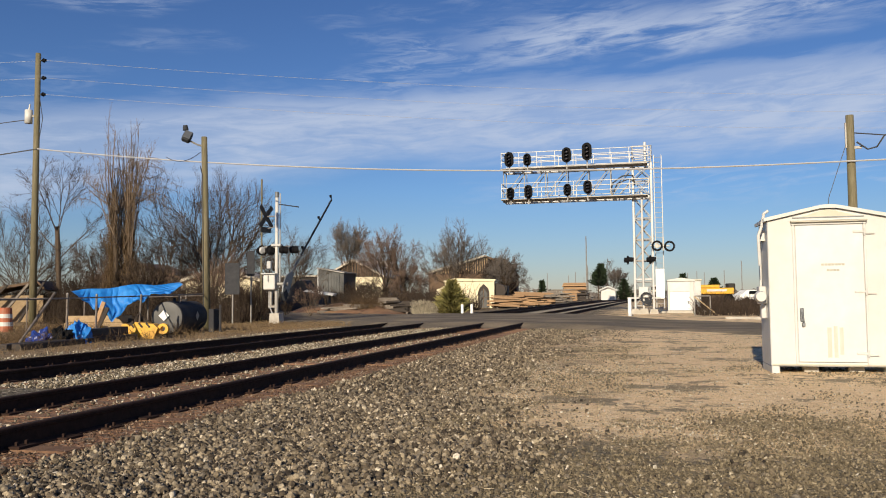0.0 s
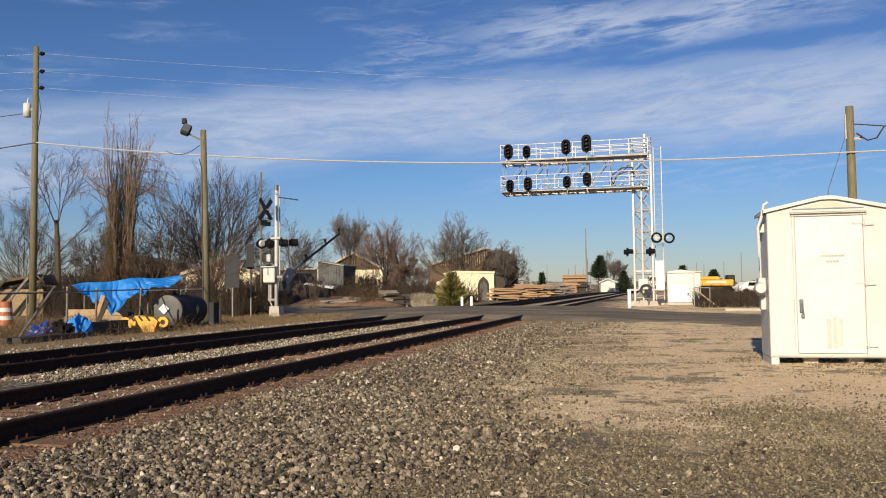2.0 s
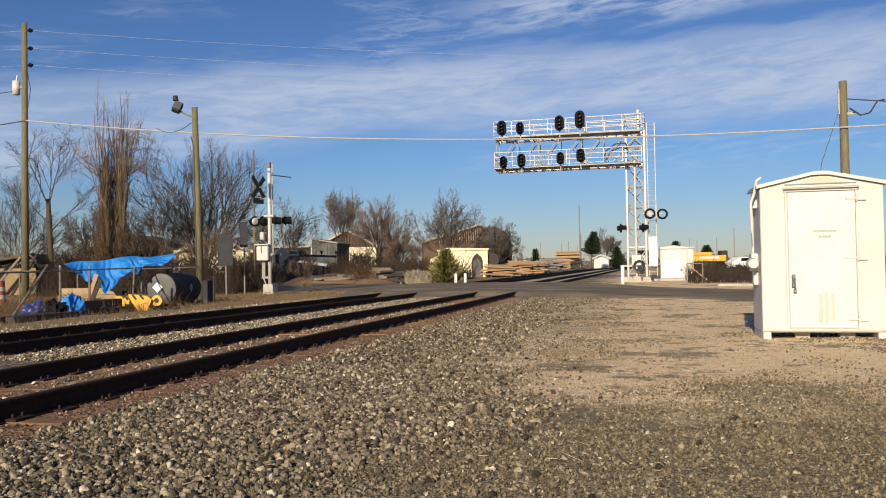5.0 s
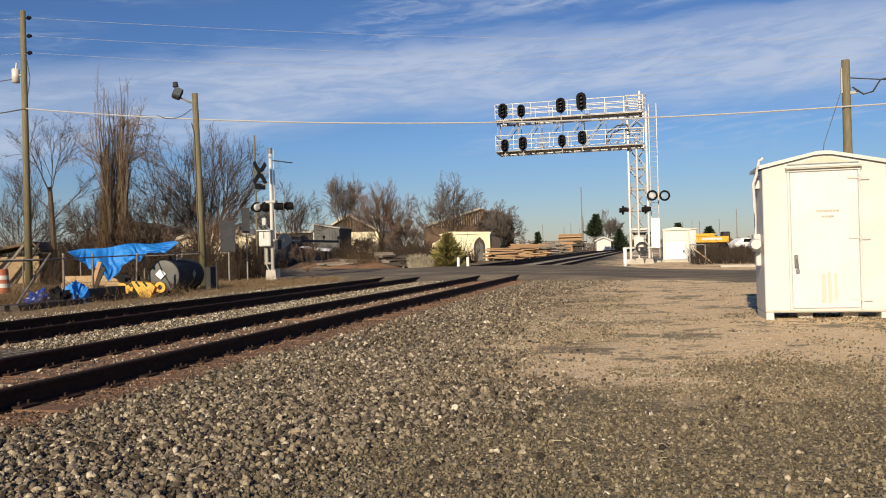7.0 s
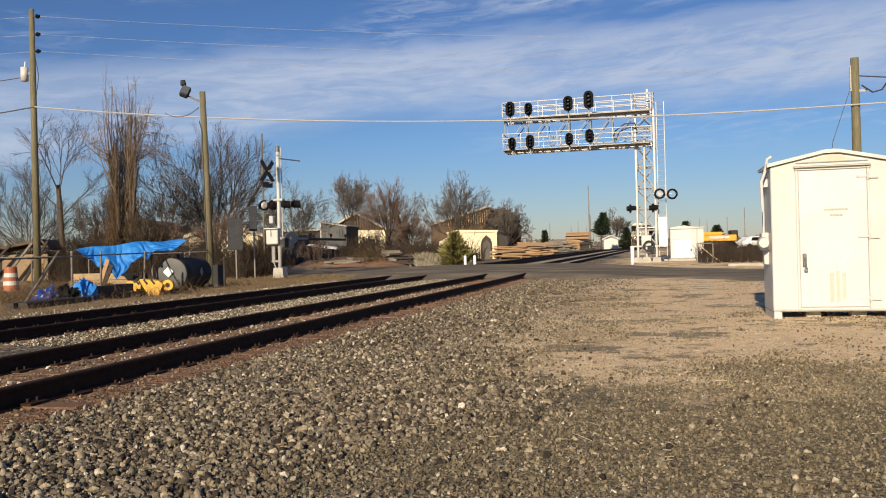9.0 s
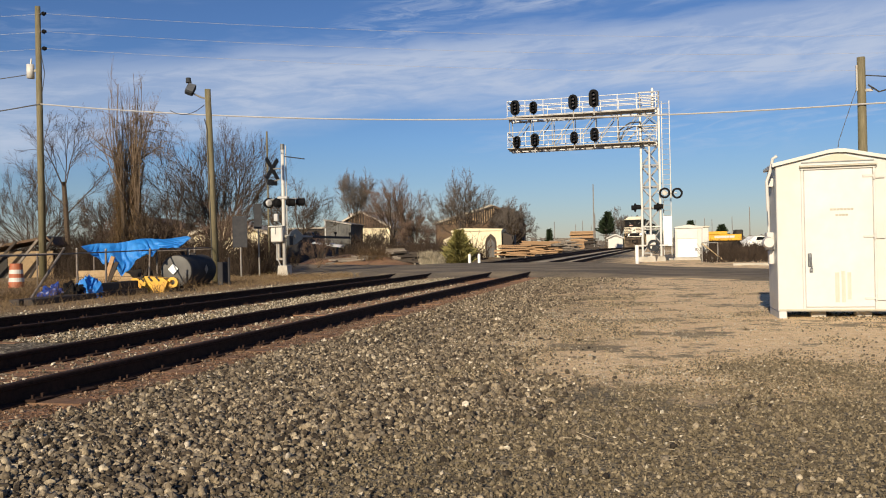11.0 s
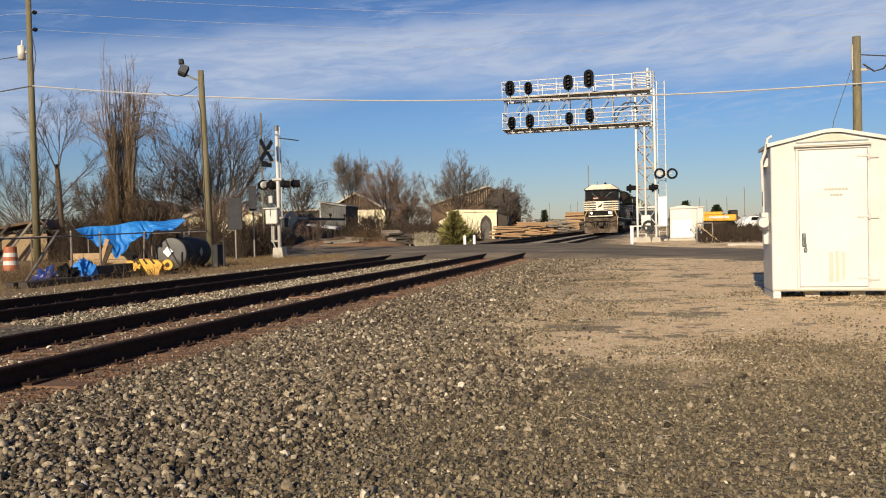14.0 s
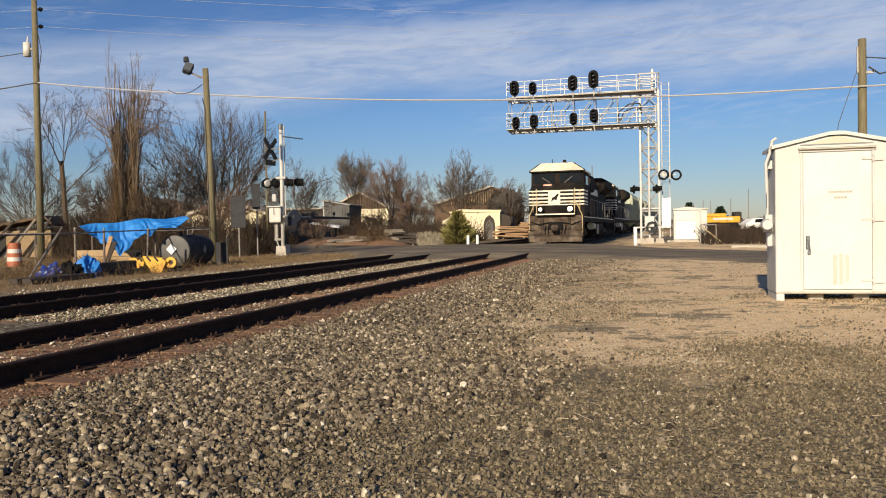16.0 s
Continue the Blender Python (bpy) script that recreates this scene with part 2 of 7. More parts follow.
TANK_PAINT = material("dark tank paint", (0.045, 0.045, 0.05), (0.03, 0.03, 0.033), 4, 0.8, spec=0.15, stain=(0.10, 0.09, 0.08), sscale=2, samt=0.4)
TANK_END = material("grey tank end", (0.085, 0.083, 0.08), (0.06, 0.06, 0.06), 4, 0.6, stain=(0.22, 0.21, 0.2), sscale=2, samt=0.3)
PURE_WHITE = material("white reflective sheet", (0.82, 0.82, 0.80), (0.78, 0.78, 0.76), 9, 0.5)
# Dull orange with brown mottling: the barrel's partial shadow is in the colour.
ORANGE = material("orange plastic dimmed for partial shadow", (0.42, 0.12, 0.05), (0.33, 0.09, 0.04), 6, 0.6, stain=(0.22, 0.12, 0.07), sscale=4, samt=0.6)
CREAM = material("cream painted siding", (0.74, 0.66, 0.46), (0.68, 0.60, 0.41), 5, 0.7, stain=(0.52, 0.45, 0.30), sscale=1.3, samt=0.35)
ROOF_GREY = material("pale metal roof", (0.42, 0.37, 0.30), (0.33, 0.29, 0.23), 3, 0.55, 0.1)
PALE_ROOF = material("pale pinkish metal roof", (0.52, 0.45, 0.39), (0.44, 0.38, 0.33), 3, 0.6)
ROOF_BROWN = material("brown rafters", (0.13, 0.08, 0.045), (0.08, 0.05, 0.03), 4, 0.8)
# Near-black paints the shade inside openings; also used on dark walls.
DARK_INSIDE = material("near-black, shade of openings and dark walls", (0.02, 0.018, 0.016), (0.03, 0.026, 0.022), 4, 0.8)
GLASS_DARK = material("dark window glass", (0.005, 0.006, 0.008), (0.010, 0.011, 0.013), 3, 0.08, rvar=0.03, spec=0.22)
LOCO_BLACK = material("black locomotive paint", (0.006, 0.0055, 0.0055), (0.012, 0.011, 0.010), 3, 0.75, stain=(0.05, 0.036, 0.028), sscale=1.3, samt=0.55, spec=0.10)
LOCO_WHITE = material("off-white locomotive paint", (0.76, 0.71, 0.58), (0.68, 0.62, 0.49), 6, 0.45, stain=(0.42, 0.36, 0.26), sscale=2.5, samt=0.35)
LOCO_UNDER = material("dirty running gear", (0.055, 0.04, 0.03), (0.022, 0.017, 0.014), 5, 0.85, stain=(0.13, 0.10, 0.075), sscale=2.2, samt=0.6, spec=0.25)
HANDRAIL = material("yellowed handrail paint", (0.55, 0.42, 0.24), (0.44, 0.32, 0.17), 7, 0.5)
LAMP_ON = material("lit headlight", (0.9, 0.85, 0.7), (0.9, 0.85, 0.7), 3, 0.3, glow=2.0)
# Paleness stands for sun reflected on the roof slope; the stain is grime.
LOCO_ROOF = material("grimy cab roof, pale as sun reflection", (0.70, 0.65, 0.50), (0.55, 0.50, 0.38), 3, 0.5, stain=(0.30, 0.26, 0.20), sscale=1.6, samt=0.5)
PLOW_MUD = material("muddy steel plow", (0.095, 0.070, 0.050), (0.042, 0.031, 0.023), 5, 0.85, 0, 0.3, 20, stain=(0.26, 0.21, 0.16), sscale=2, samt=0.5, spec=0.2)
NUMBER_ORANGE = material("orange-red number board", (0.55, 0.12, 0.05), (0.5, 0.10, 0.04), 6, 0.5, glow=0.25)
HOPPER_PAINT = material("pale green hopper paint", (0.42, 0.46, 0.34), (0.33, 0.37, 0.27), 3, 0.6, stain=(0.25, 0.20, 0.13), sscale=0.7, samt=0.5)
CABLE = material("black cable", (0.03, 0.03, 0.03), (0.05, 0.05, 0.05), 5, 0.6)
CABLE_PALE = material("bare aluminium cable", (0.47, 0.46, 0.45), (0.38, 0.375, 0.37), 5, 0.4, 0.1)
EARTH_RED = material("red-brown earth bank", (0.24, 0.125, 0.065), (0.15, 0.085, 0.048), 3, 0.95, 0, 0.6, 25, stain=(0.30, 0.21, 0.12), sscale=0.8, samt=0.6)
FENCE_STEEL = material("rust-brown fence pipe", (0.17, 0.145, 0.125), (0.09, 0.065, 0.05), 12, 0.6, 0.3, stain=(0.28, 0.26, 0.24), sscale=2.5, samt=0.6)
SIGN_BACK = material("dark blue-grey sign back", (0.042, 0.043, 0.048), (0.030, 0.031, 0.036), 6, 0.7, 0, spec=0.2)
SHED_GREY = material("grey metal cladding", (0.085, 0.087, 0.085), (0.06, 0.062, 0.062), 3, 0.6, 0.1, stain=(0.12, 0.115, 0.105), sscale=0.8, samt=0.4)
GREY_TEXT = material("grey lettering paint", (0.34, 0.33, 0.27), (0.42, 0.40, 0.33), 5, 0.6)


# ---------------------------------------------------------------- mesh tools
class Shape:
    """Collects vertices and faces for one mesh."""

    def __init__(self):
        self.v, self.f = [], []

    def add(self, vs, fs):
        o = len(self.v)
        self.v += [tuple(p) for p in vs]
        self.f += [tuple(i + o for i in q) for q in fs]
        return self

    def box(self, c, s, m=None, ch=0.0):
        """A box with its centre and size; ch: chamfer."""
        hx, hy, hz = s[0] / 2, s[1] / 2, s[2] / 2
        if ch <= 0:
            vs = [Vector((x * hx, y * hy, z * hz)) for x in (-1, 1) for y in (-1, 1) for z in (-1, 1)]
            fs = [(0, 1, 3, 2), (4, 6, 7, 5), (0, 4, 5, 1), (2, 3, 7, 6), (0, 2, 6, 4), (1, 5, 7, 3)]
        else:
            ch = min(ch, 0.45 * min(s))
            bm = bmesh.new()
            for x in (-1, 1):
                for y in (-1, 1):
                    for z in (-1, 1):
                        bm.verts.new((x * hx, y * (hy - ch), z * (hz - ch)))
                        bm.verts.new((x * (hx - ch), y * hy, z * (hz - ch)))
                        bm.verts.new((x * (hx - ch), y * (hy - ch), z * hz))
            bmesh.ops.convex_hull(bm, input=bm.verts)
            bmesh.ops.dissolve_limit(bm, angle_limit=0.01, verts=bm.verts, edges=bm.edges)
            bm.verts.index_update()
            vs, fs = [v.co.copy() for v in bm.verts], [[v.index for v in f.verts] for f in bm.faces]
            bm.free()
        c = Vector(c)
        return self.add([(m @ p if m else p) + c for p in vs], fs)

    def tube(self, a, b, r0, r1=None, n=8, cap=True):
        a, b = Vector(a), Vector(b)
        r1 = r0 if r1 is None else r1
        d = (b - a).normalized()
        p = d.orthogonal().normalized()
        q = d.cross(p)
        vs = []
        for i in range(n):
            w = p * math.cos(2 * math.pi * i / n) + q * math.sin(2 * math.pi * i / n)
            vs += [a + w * r0, b + w * r1]
        fs = [(2 * i, 2 * i + 1, (2 * i + 3) % (2 * n), (2 * i + 2) % (2 * n)) for i in range(n)]
        if cap:
            fs += [tuple(range(0, 2 * n, 2)), tuple(range(2 * n - 1, 0, -2))]
        return self.add(vs, fs)

    def path(self, pts, r, n=6):
        """One bent rod through the points."""
        pts = [Vector(p) for p in pts]
        vs, ref = [], None
        for i, c in enumerate(pts):
            d = (pts[min(i + 1, len(pts) - 1)] - pts[max(i - 1, 0)])
            d = d.normalized() if d.length > 1e-6 else (pts[i] - pts[i - 1]).normalized()
            p = d.orthogonal().normalized() if ref is None else (ref - d * ref.dot(d)).normalized()
            ref, q = p, d.cross(p)
            vs += [c + (p * math.cos(2 * math.pi * k / n) + q * math.sin(2 * math.pi * k / n)) * r for k in range(n)]
        fs = [(i * n + k, i * n + (k + 1) % n, (i + 1) * n + (k + 1) % n, (i + 1) * n + k) for i in range(len(pts) - 1) for k in range(n)]
        m = len(vs)
        return self.add(vs, fs + [tuple(range(n - 1, -1, -1)), tuple(range(m - n, m))])

    def prism(self, poly, axis, lo, hi):
        """A polygon (pairs) pushed along an axis: 'x' takes (y, z), 'y' takes (x, z), 'z' takes (x, y)."""
        def at(p, k):
            return {"x": (k, p[0], p[1]), "y": (p[0], k, p[1]), "z": (p[0], p[1], k)}[axis]
        n = len(poly)
        vs = [at(p, lo) for p in poly] + [at(p, hi) for p in poly]
        fs = [(i, (i + 1) % n, n + (i + 1) % n, n + i) for i in range(n)] + [tuple(range(n - 1, -1, -1)), tuple(range(n, 2 * n))]
        return self.add(vs, fs)

    def ring(self, c, axis, ro, ri, depth, n=24):
        """A flat ring of some depth round an axis."""
        c, d = Vector(c), Vector(axis).normalized()
        p = d.orthogonal().normalized()
        q = d.cross(p)
        vs = []
        for i in range(n):
            w = p * math.cos(2 * math.pi * i / n) + q * math.sin(2 * math.pi * i / n)
            vs += [c + w * ro, c + w * ri, c + w * ri + d * depth, c + w * ro + d * depth]
        fs = []
        for i in range(n):
            a, b = 4 * i, 4 * ((i + 1) % n)
            fs += [(a + k, a + (k + 1) % 4, b + (k + 1) % 4, b + k) for k in range(4)]
        return self.add(vs, fs)

    def mesh(self, name, mat, smooth=False):
        me = bpy.data.meshes.new(name)
        me.from_pydata(self.v, [], self.f)
        me.materials.append(mat)
        bm = bmesh.new()
        bm.from_mesh(me)
        bmesh.ops.recalc_face_normals(bm, faces=bm.faces)
        bm.to_mesh(me)
        bm.free()
        if smooth:
            me.polygons.foreach_set("use_smooth", [True] * len(me.polygons))
        return me


def part(name, shape, mat, parent=None, label="", smooth=False):
    ob = new(name, shape.mesh(name, mat, smooth) if isinstance(shape, Shape) else shape)
    if parent is not None:
        ob.parent = parent
    if label:
        ob["label"] = label
    return ob


def thing(name, label, category, at=(0, 0, 0), turn=0.0, group="", kind=""):
    ob = new(name)
    ob.empty_display_size = 0.2
    ob.matrix_basis = pose(*at, 0, 0, turn)
    return tagged(ob, label, category, group, kind)


def raw_mesh(name, v, f, mat, smooth=False):
    """A large mesh from arrays of vertices and equal faces."""
    me = bpy.data.meshes.new(name)
    me.from_pydata(np.asarray(v).reshape(-1, 3).tolist(), [], np.asarray(f).tolist())
    me.materials.append(mat)
    if smooth:
        me.polygons.foreach_set("use_smooth", [True] * len(me.polygons))
    return me


# ---------------------------------------------------------------- lie of the land
RAIL_Z = 0.17


def rise(y):
    return 0.0062 * min(max(y - 30.0, 0.0), 90.0)


def bend(y):
    """How far the line has swung sideways at y."""
    k = (y - 40.0) / 5.0
    return 0.034 * 5.0 * (k if k > 30 else math.log1p(math.exp(k)))


def step(v, a, b):
    k = min(max((v - a) / (b - a), 0.0), 1.0)
    return k * k * (3 - 2 * k)


def ground_z(x, y):
    z = rise(y)
    n = noise.noise(Vector((x * 0.25, y * 0.25, 0.3))) * 0.05 + noise.noise(Vector((x * 1.1, y * 1.1, 2.0))) * 0.016
    xt = x - bend(y)
    flat = 1 - (step(abs(xt + 7.36), 4.6, 6.2))
    z += n * (1 - flat)
    z += 0.10 * step(-xt, 13.0, 20.0) * step(y, 30, 60)
    return z


# ---------------------------------------------------------------- ground, road, tracks
def ground_material():
    m = bpy.data.materials.new("ground: gravel, dirt and dry grass")
    m.use_nodes = True
    nt = m.node_tree
    N, L = nt.nodes.new, nt.links.new
    b = nt.nodes["Principled BSDF"]
    b.inputs["Roughness"].default_value = 0.95
    b.inputs["Specular IOR Level"].default_value = 0.2
    tc, sep = N("ShaderNodeTexCoord"), N("ShaderNodeSeparateXYZ")
    P = tc.outputs["Object"]
    L(P, sep.inputs[0])
    X, Y = sep.outputs[0], sep.outputs[1]

    def tex(scale, detail=5, rough=0.6):
        n = N("ShaderNodeTexNoise")
        n.inputs["Scale"].default_value, n.inputs["Detail"].default_value, n.inputs["Roughness"].default_value = scale, detail, rough
        L(P, n.inputs["Vector"])
        return n.outputs["Fac"]

    def op(kind, a, c=None):
        n = N("ShaderNodeMath")
        n.operation = kind
        for i, v in enumerate((a, c)):
            if v is None:
                continue
            if isinstance(v, (int, float)):
                n.inputs[i].default_value = v
            else:
                L(v, n.inputs[i])
        return n.outputs[0]

    def sm(v, a, c):
        n = N("ShaderNodeMapRange")
        n.interpolation_type = "SMOOTHSTEP"
        L(v, n.inputs["Value"])
        n.inputs["From Min"].default_value, n.inputs["From Max"].default_value = a, c
        return n.outputs[0]

    def ramp(v, *stops):
        r = N("ShaderNodeValToRGB")
        while len(r.color_ramp.elements) < len(stops):
            r.color_ramp.elements.new(0.5)
        for e, (p, c) in zip(r.color_ramp.elements, stops):
            e.position, e.color = p, (*c, 1)
        L(v, r.inputs[0])
        return r.outputs[0]

    def mix(f, a, c):
        n = N("ShaderNodeMix")
        n.data_type = "RGBA"
        if isinstance(f, (int, float)):
            n.inputs["Factor"].default_value = f
        else:
            L(f, n.inputs["Factor"])
        L(a, n.inputs["A"]), L(c, n.inputs["B"])
        return n.outputs["Result"]

    vor = N("ShaderNodeTexVoronoi")
    vor.inputs["Scale"].default_value = 26
    L(P, vor.inputs["Vector"])
    vs = N("ShaderNodeSeparateColor")
    L(vor.outputs["Color"], vs.inputs[0])
    wob, fine, grain = tex(0.55, 6, 0.62), tex(7, 6, 0.7), tex(38, 4, 0.7)
    w1 = op("MULTIPLY", op("SUBTRACT", wob, 0.5), 7.0)
    # Darkest gravel tones also stand for shade in the gaps between stones.
    gravel = ramp(vs.outputs[0], (0.0, (0.035, 0.028, 0.02)), (0.45, (0.09, 0.074, 0.052)), (0.8, (0.22, 0.187, 0.136)), (1.0, (0.44, 0.385, 0.29)))
    fgrav = ramp(grain, (0.3, (0.095, 0.08, 0.054)), (0.55, (0.19, 0.158, 0.107)), (0.75, (0.37, 0.31, 0.215)))
    dirt = ramp(fine, (0.28, (0.56, 0.395, 0.22)), (0.5, (0.75, 0.555, 0.335)), (0.72, (0.82, 0.665, 0.45)))
    dirt = mix(op("MULTIPLY", sm(grain, 0.52, 0.64), 0.42), dirt, gravel)
    dirt = mix(op("MULTIPLY", sm(tex(0.75, 8, 0.76), 0.525, 0.575), 0.85), dirt, fgrav)
    grass = ramp(fine, (0.3, (0.105, 0.072, 0.042)), (0.5, (0.24, 0.17, 0.098)), (0.7, (0.42, 0.32, 0.20)))
    red = ramp(fine, (0.3, (0.20, 0.095, 0.05)), (0.7, (0.40, 0.215, 0.12)))
    far = ramp(tex(0.06, 6, 0.6), (0.35, (0.16, 0.11, 0.06)), (0.65, (0.27, 0.20, 0.115)))
    # bare tan dirt lies to the right, beyond the coarse gravel
    w2 = op("MULTIPLY", op("SUBTRACT", tex(0.22, 4, 0.6), 0.5), 12.0)
    w3 = op("MULTIPLY", op("SUBTRACT", tex(2.6, 5, 0.65), 0.5), 3.0)
    ys = op("ADD", op("ADD", Y, op("MULTIPLY", X, 0.25)), op("ADD", op("ADD", w1, w3), op("MULTIPLY", w2, 0.35)))
    dm = op("MULTIPLY", sm(op("ADD", op("ADD", X, w1), op("ADD", w3, op("MULTIPLY", w2, 0.3))), -4.0, -0.3), sm(ys, 5.8, 7.2))
    col = mix(sm(op("ADD", X, w1), -3.0, -0.4), gravel, fgrav)
    col = mix(dm, col, dirt)
    # rust-stained strip along the rails
    rm = op("SUBTRACT", 1.0, sm(op("ABSOLUTE", op("ADD", X, 5.35)), 1.0, 1.9))
    col = mix(op("MULTIPLY", op("MULTIPLY", rm, sm(fine, 0.36, 0.56)), 0.85), col, red)
    # dry grass past the tracks
    gm = sm(op("MULTIPLY", op("ADD", X, op("MULTIPLY", w1, 0.4)), -1), 11.3, 12.6)
    col = mix(gm, col, grass)
    fm = op("MULTIPLY", sm(Y, 46, 62), sm(op("ABSOLUTE", op("ADD", X, 5.0)), 5, 9))
    col = mix(fm, col, far)
    # pale clean ballast beyond the road
    xb = op("SUBTRACT", X, op("MULTIPLY", op("MAXIMUM", op("SUBTRACT", Y, 40.0), 0.0), 0.034))
    pale = ramp(fine, (0.3, (0.27, 0.225, 0.165)), (0.7, (0.46, 0.40, 0.31)))
    beds = op("MINIMUM", op("ABSOLUTE", op("ADD", xb, 7.36)), op("ABSOLUTE", op("ADD", xb, 5.42)))
    pm = op("MULTIPLY", sm(Y, 43, 46), op("SUBTRACT", 1.0, sm(beds, 0.68, 1.0)))
    col = mix(pm, col, pale)
    L(col, b.inputs["Base Color"])
    bp, bp2 = N("ShaderNodeBump"), N("ShaderNodeBump")
    bp.inputs["Strength"].default_value, bp.inputs["Distance"].default_value = 0.8, 0.02
    bp2.inputs["Strength"].default_value, bp2.inputs["Distance"].default_value = 0.7, 0.015
    L(vor.outputs["Distance"], bp.inputs["Height"])
    L(grain, bp2.inputs["Height"]), L(bp.outputs[0], bp2.inputs["Normal"]), L(bp2.outputs[0], b.inputs["Normal"])
    return m


GROUND = ground_material()


def spaced(lo, hi, a, b, fine, grow):
    """Coordinates that are fine between a and b and widen out to lo and hi."""
    mid = list(np.arange(a, b + 1e-6, fine))
    up, s = [b], fine
    while up[-1] < hi:
        s *= grow
        up.append(min(hi, up[-1] + s))
    dn, s = [a], fine
    while dn[-1] > lo:
        s *= grow
        dn.append(max(lo, dn[-1] - s))
    return dn[:0:-1] + mid + up[1:]


def build_ground():
    xs, ys = spaced(-2500, 2500, -24, 10, 0.3, 1.25), spaced(-600, 4500, -2, 42, 0.3, 1.22)
    v = [(x, y, ground_z(x, y)) for y in ys for x in xs]
    n = len(xs)
    f = [(j * n + i, j * n + i + 1, (j + 1) * n + i + 1, (j + 1) * n + i) for j in range(len(ys) - 1) for i in range(n - 1)]
    tagged(new("ground", raw_mesh("ground", v, f, GROUND, True)), "gravel and tan dirt ground with dry grass beside the railway", "ground", kind="structure")


ROAD_NEAR = [(-70, 56), (-30, 42.5), (-14, 36.2), (-11.2, 32.4), (-10, 31.2), (-4.6, 31.3), (-1.9, 29.4), (3.6, 26.2), (14, 21.5), (60, 4)]
ROAD_FAR = [(-70, 72), (-30, 56.5), (-14, 47.5), (-11.2, 46.2), (-10, 46), (-4.6, 45.0), (-1.2, 41.0), (5.2, 33.2), (15, 28.0), (60, 11)]


def build_road():
    sh = Shape()
    rows = []
    for k in range(len(ROAD_NEAR) - 1):
        (x0, y0), (x1, y1), (u0, w0), (u1, w1) = ROAD_NEAR[k], ROAD_NEAR[k + 1], ROAD_FAR[k], ROAD_FAR[k + 1]
        m = 6
        for i in range(m):
            t = i / m
            rows.append(((x0 + (x1 - x0) * t, y0 + (y1 - y0) * t), (u0 + (u1 - u0) * t, w0 + (w1 - w0) * t)))
    rows.append((ROAD_NEAR[-1], ROAD_FAR[-1]))
    cols = 8
    vs = []
    for a, c in rows:
        for i in range(cols + 1):
            t = i / cols
            x, y = a[0] + (c[0] - a[0]) * t, a[1] + (c[1] - a[1]) * t
            if i in (0, cols):
                y += 0.22 * noise.noise(Vector((x * 0.9, y, 3)))
            d = abs(x - bend(y) + 7.36)
            h = rise(y) + 0.05 + (RAIL_Z - 0.042) * (1 - step(d, 4.2, 8.5)) + 0.13 * step(-x, 13, 20) * step(y, 30, 60)
            vs.append((x, y, h))
        # skirts down into the ground
    n = cols + 1
    fs = [(r * n + i, r * n + i + 1, (r + 1) * n + i + 1, (r + 1) * n + i) for r in range(len(rows) - 1) for i in range(cols)]
    sh.add(vs, fs)
    o = len(vs)
    low = []
    for r in range(len(rows)):
        for i, s in ((0, -1), (cols, 1)):
            x, y, z = vs[r * n + i]
            low.append((x, y + s * 1.6, z - 0.26))
    sh.v += low
    for r in range(len(rows) - 1):
        sh.f.append((r * n, (r + 1) * n, o + 2 * (r + 1), o + 2 * r))
        sh.f.append((r * n + cols, o + 2 * r + 1, o + 2 * (r + 1) + 1, (r + 1) * n + cols))
    part("road", sh, ASPHALT)
    tagged(bpy.data.objects["road"], "worn grey asphalt road running over the level crossing", "road", kind="structure")


RAIL_PROFILE = [(-0.076, -0.17), (0.076, -0.17), (0.076, -0.158), (0.012, -0.140), (0.010, -0.045), (0.036, -0.035), (0.037, -0.010), (0.028, 0.0), (-0.028, 0.0), (-0.037, -0.010), (-0.036, -0.035), (-0.010, -0.045), (-0.012, -0.140), (-0.076, -0.158)]


def build_track(centre, label):
    tr = thing("railway_track", label, "railway track", kind="structure")
    ys = [-14, 0, 15, 30, 34, 38, 42, 46, 50, 55, 60, 70, 80, 95, 110, 125, 150, 200, 300, 420]
    for side in (-0.7535, 0.7535):
        sh = Shape()
        n = len(RAIL_PROFILE)
        vs = [(centre + bend(y) + side + px, y, RAIL_Z + rise(y) + pz) for y in ys for px, pz in RAIL_PROFILE]
        fs = [(r * n + i, r * n + (i + 1) % n, (r + 1) * n + (i + 1) % n, (r + 1) * n + i) for r in range(len(ys) - 1) for i in range(n)]
        sh.add(vs, fs + [tuple(range(n - 1, -1, -1))])
        me = sh.mesh("rail", RAIL_SIDE)
        me.materials.append(RAIL_TOP)
        for p in me.polygons:
            if p.normal.z > 0.9 and abs(p.center.z - RAIL_Z - rise(p.center.y)) < 0.01:
                p.material_index = 1
        part("rail", me, None, tr)
    return tr


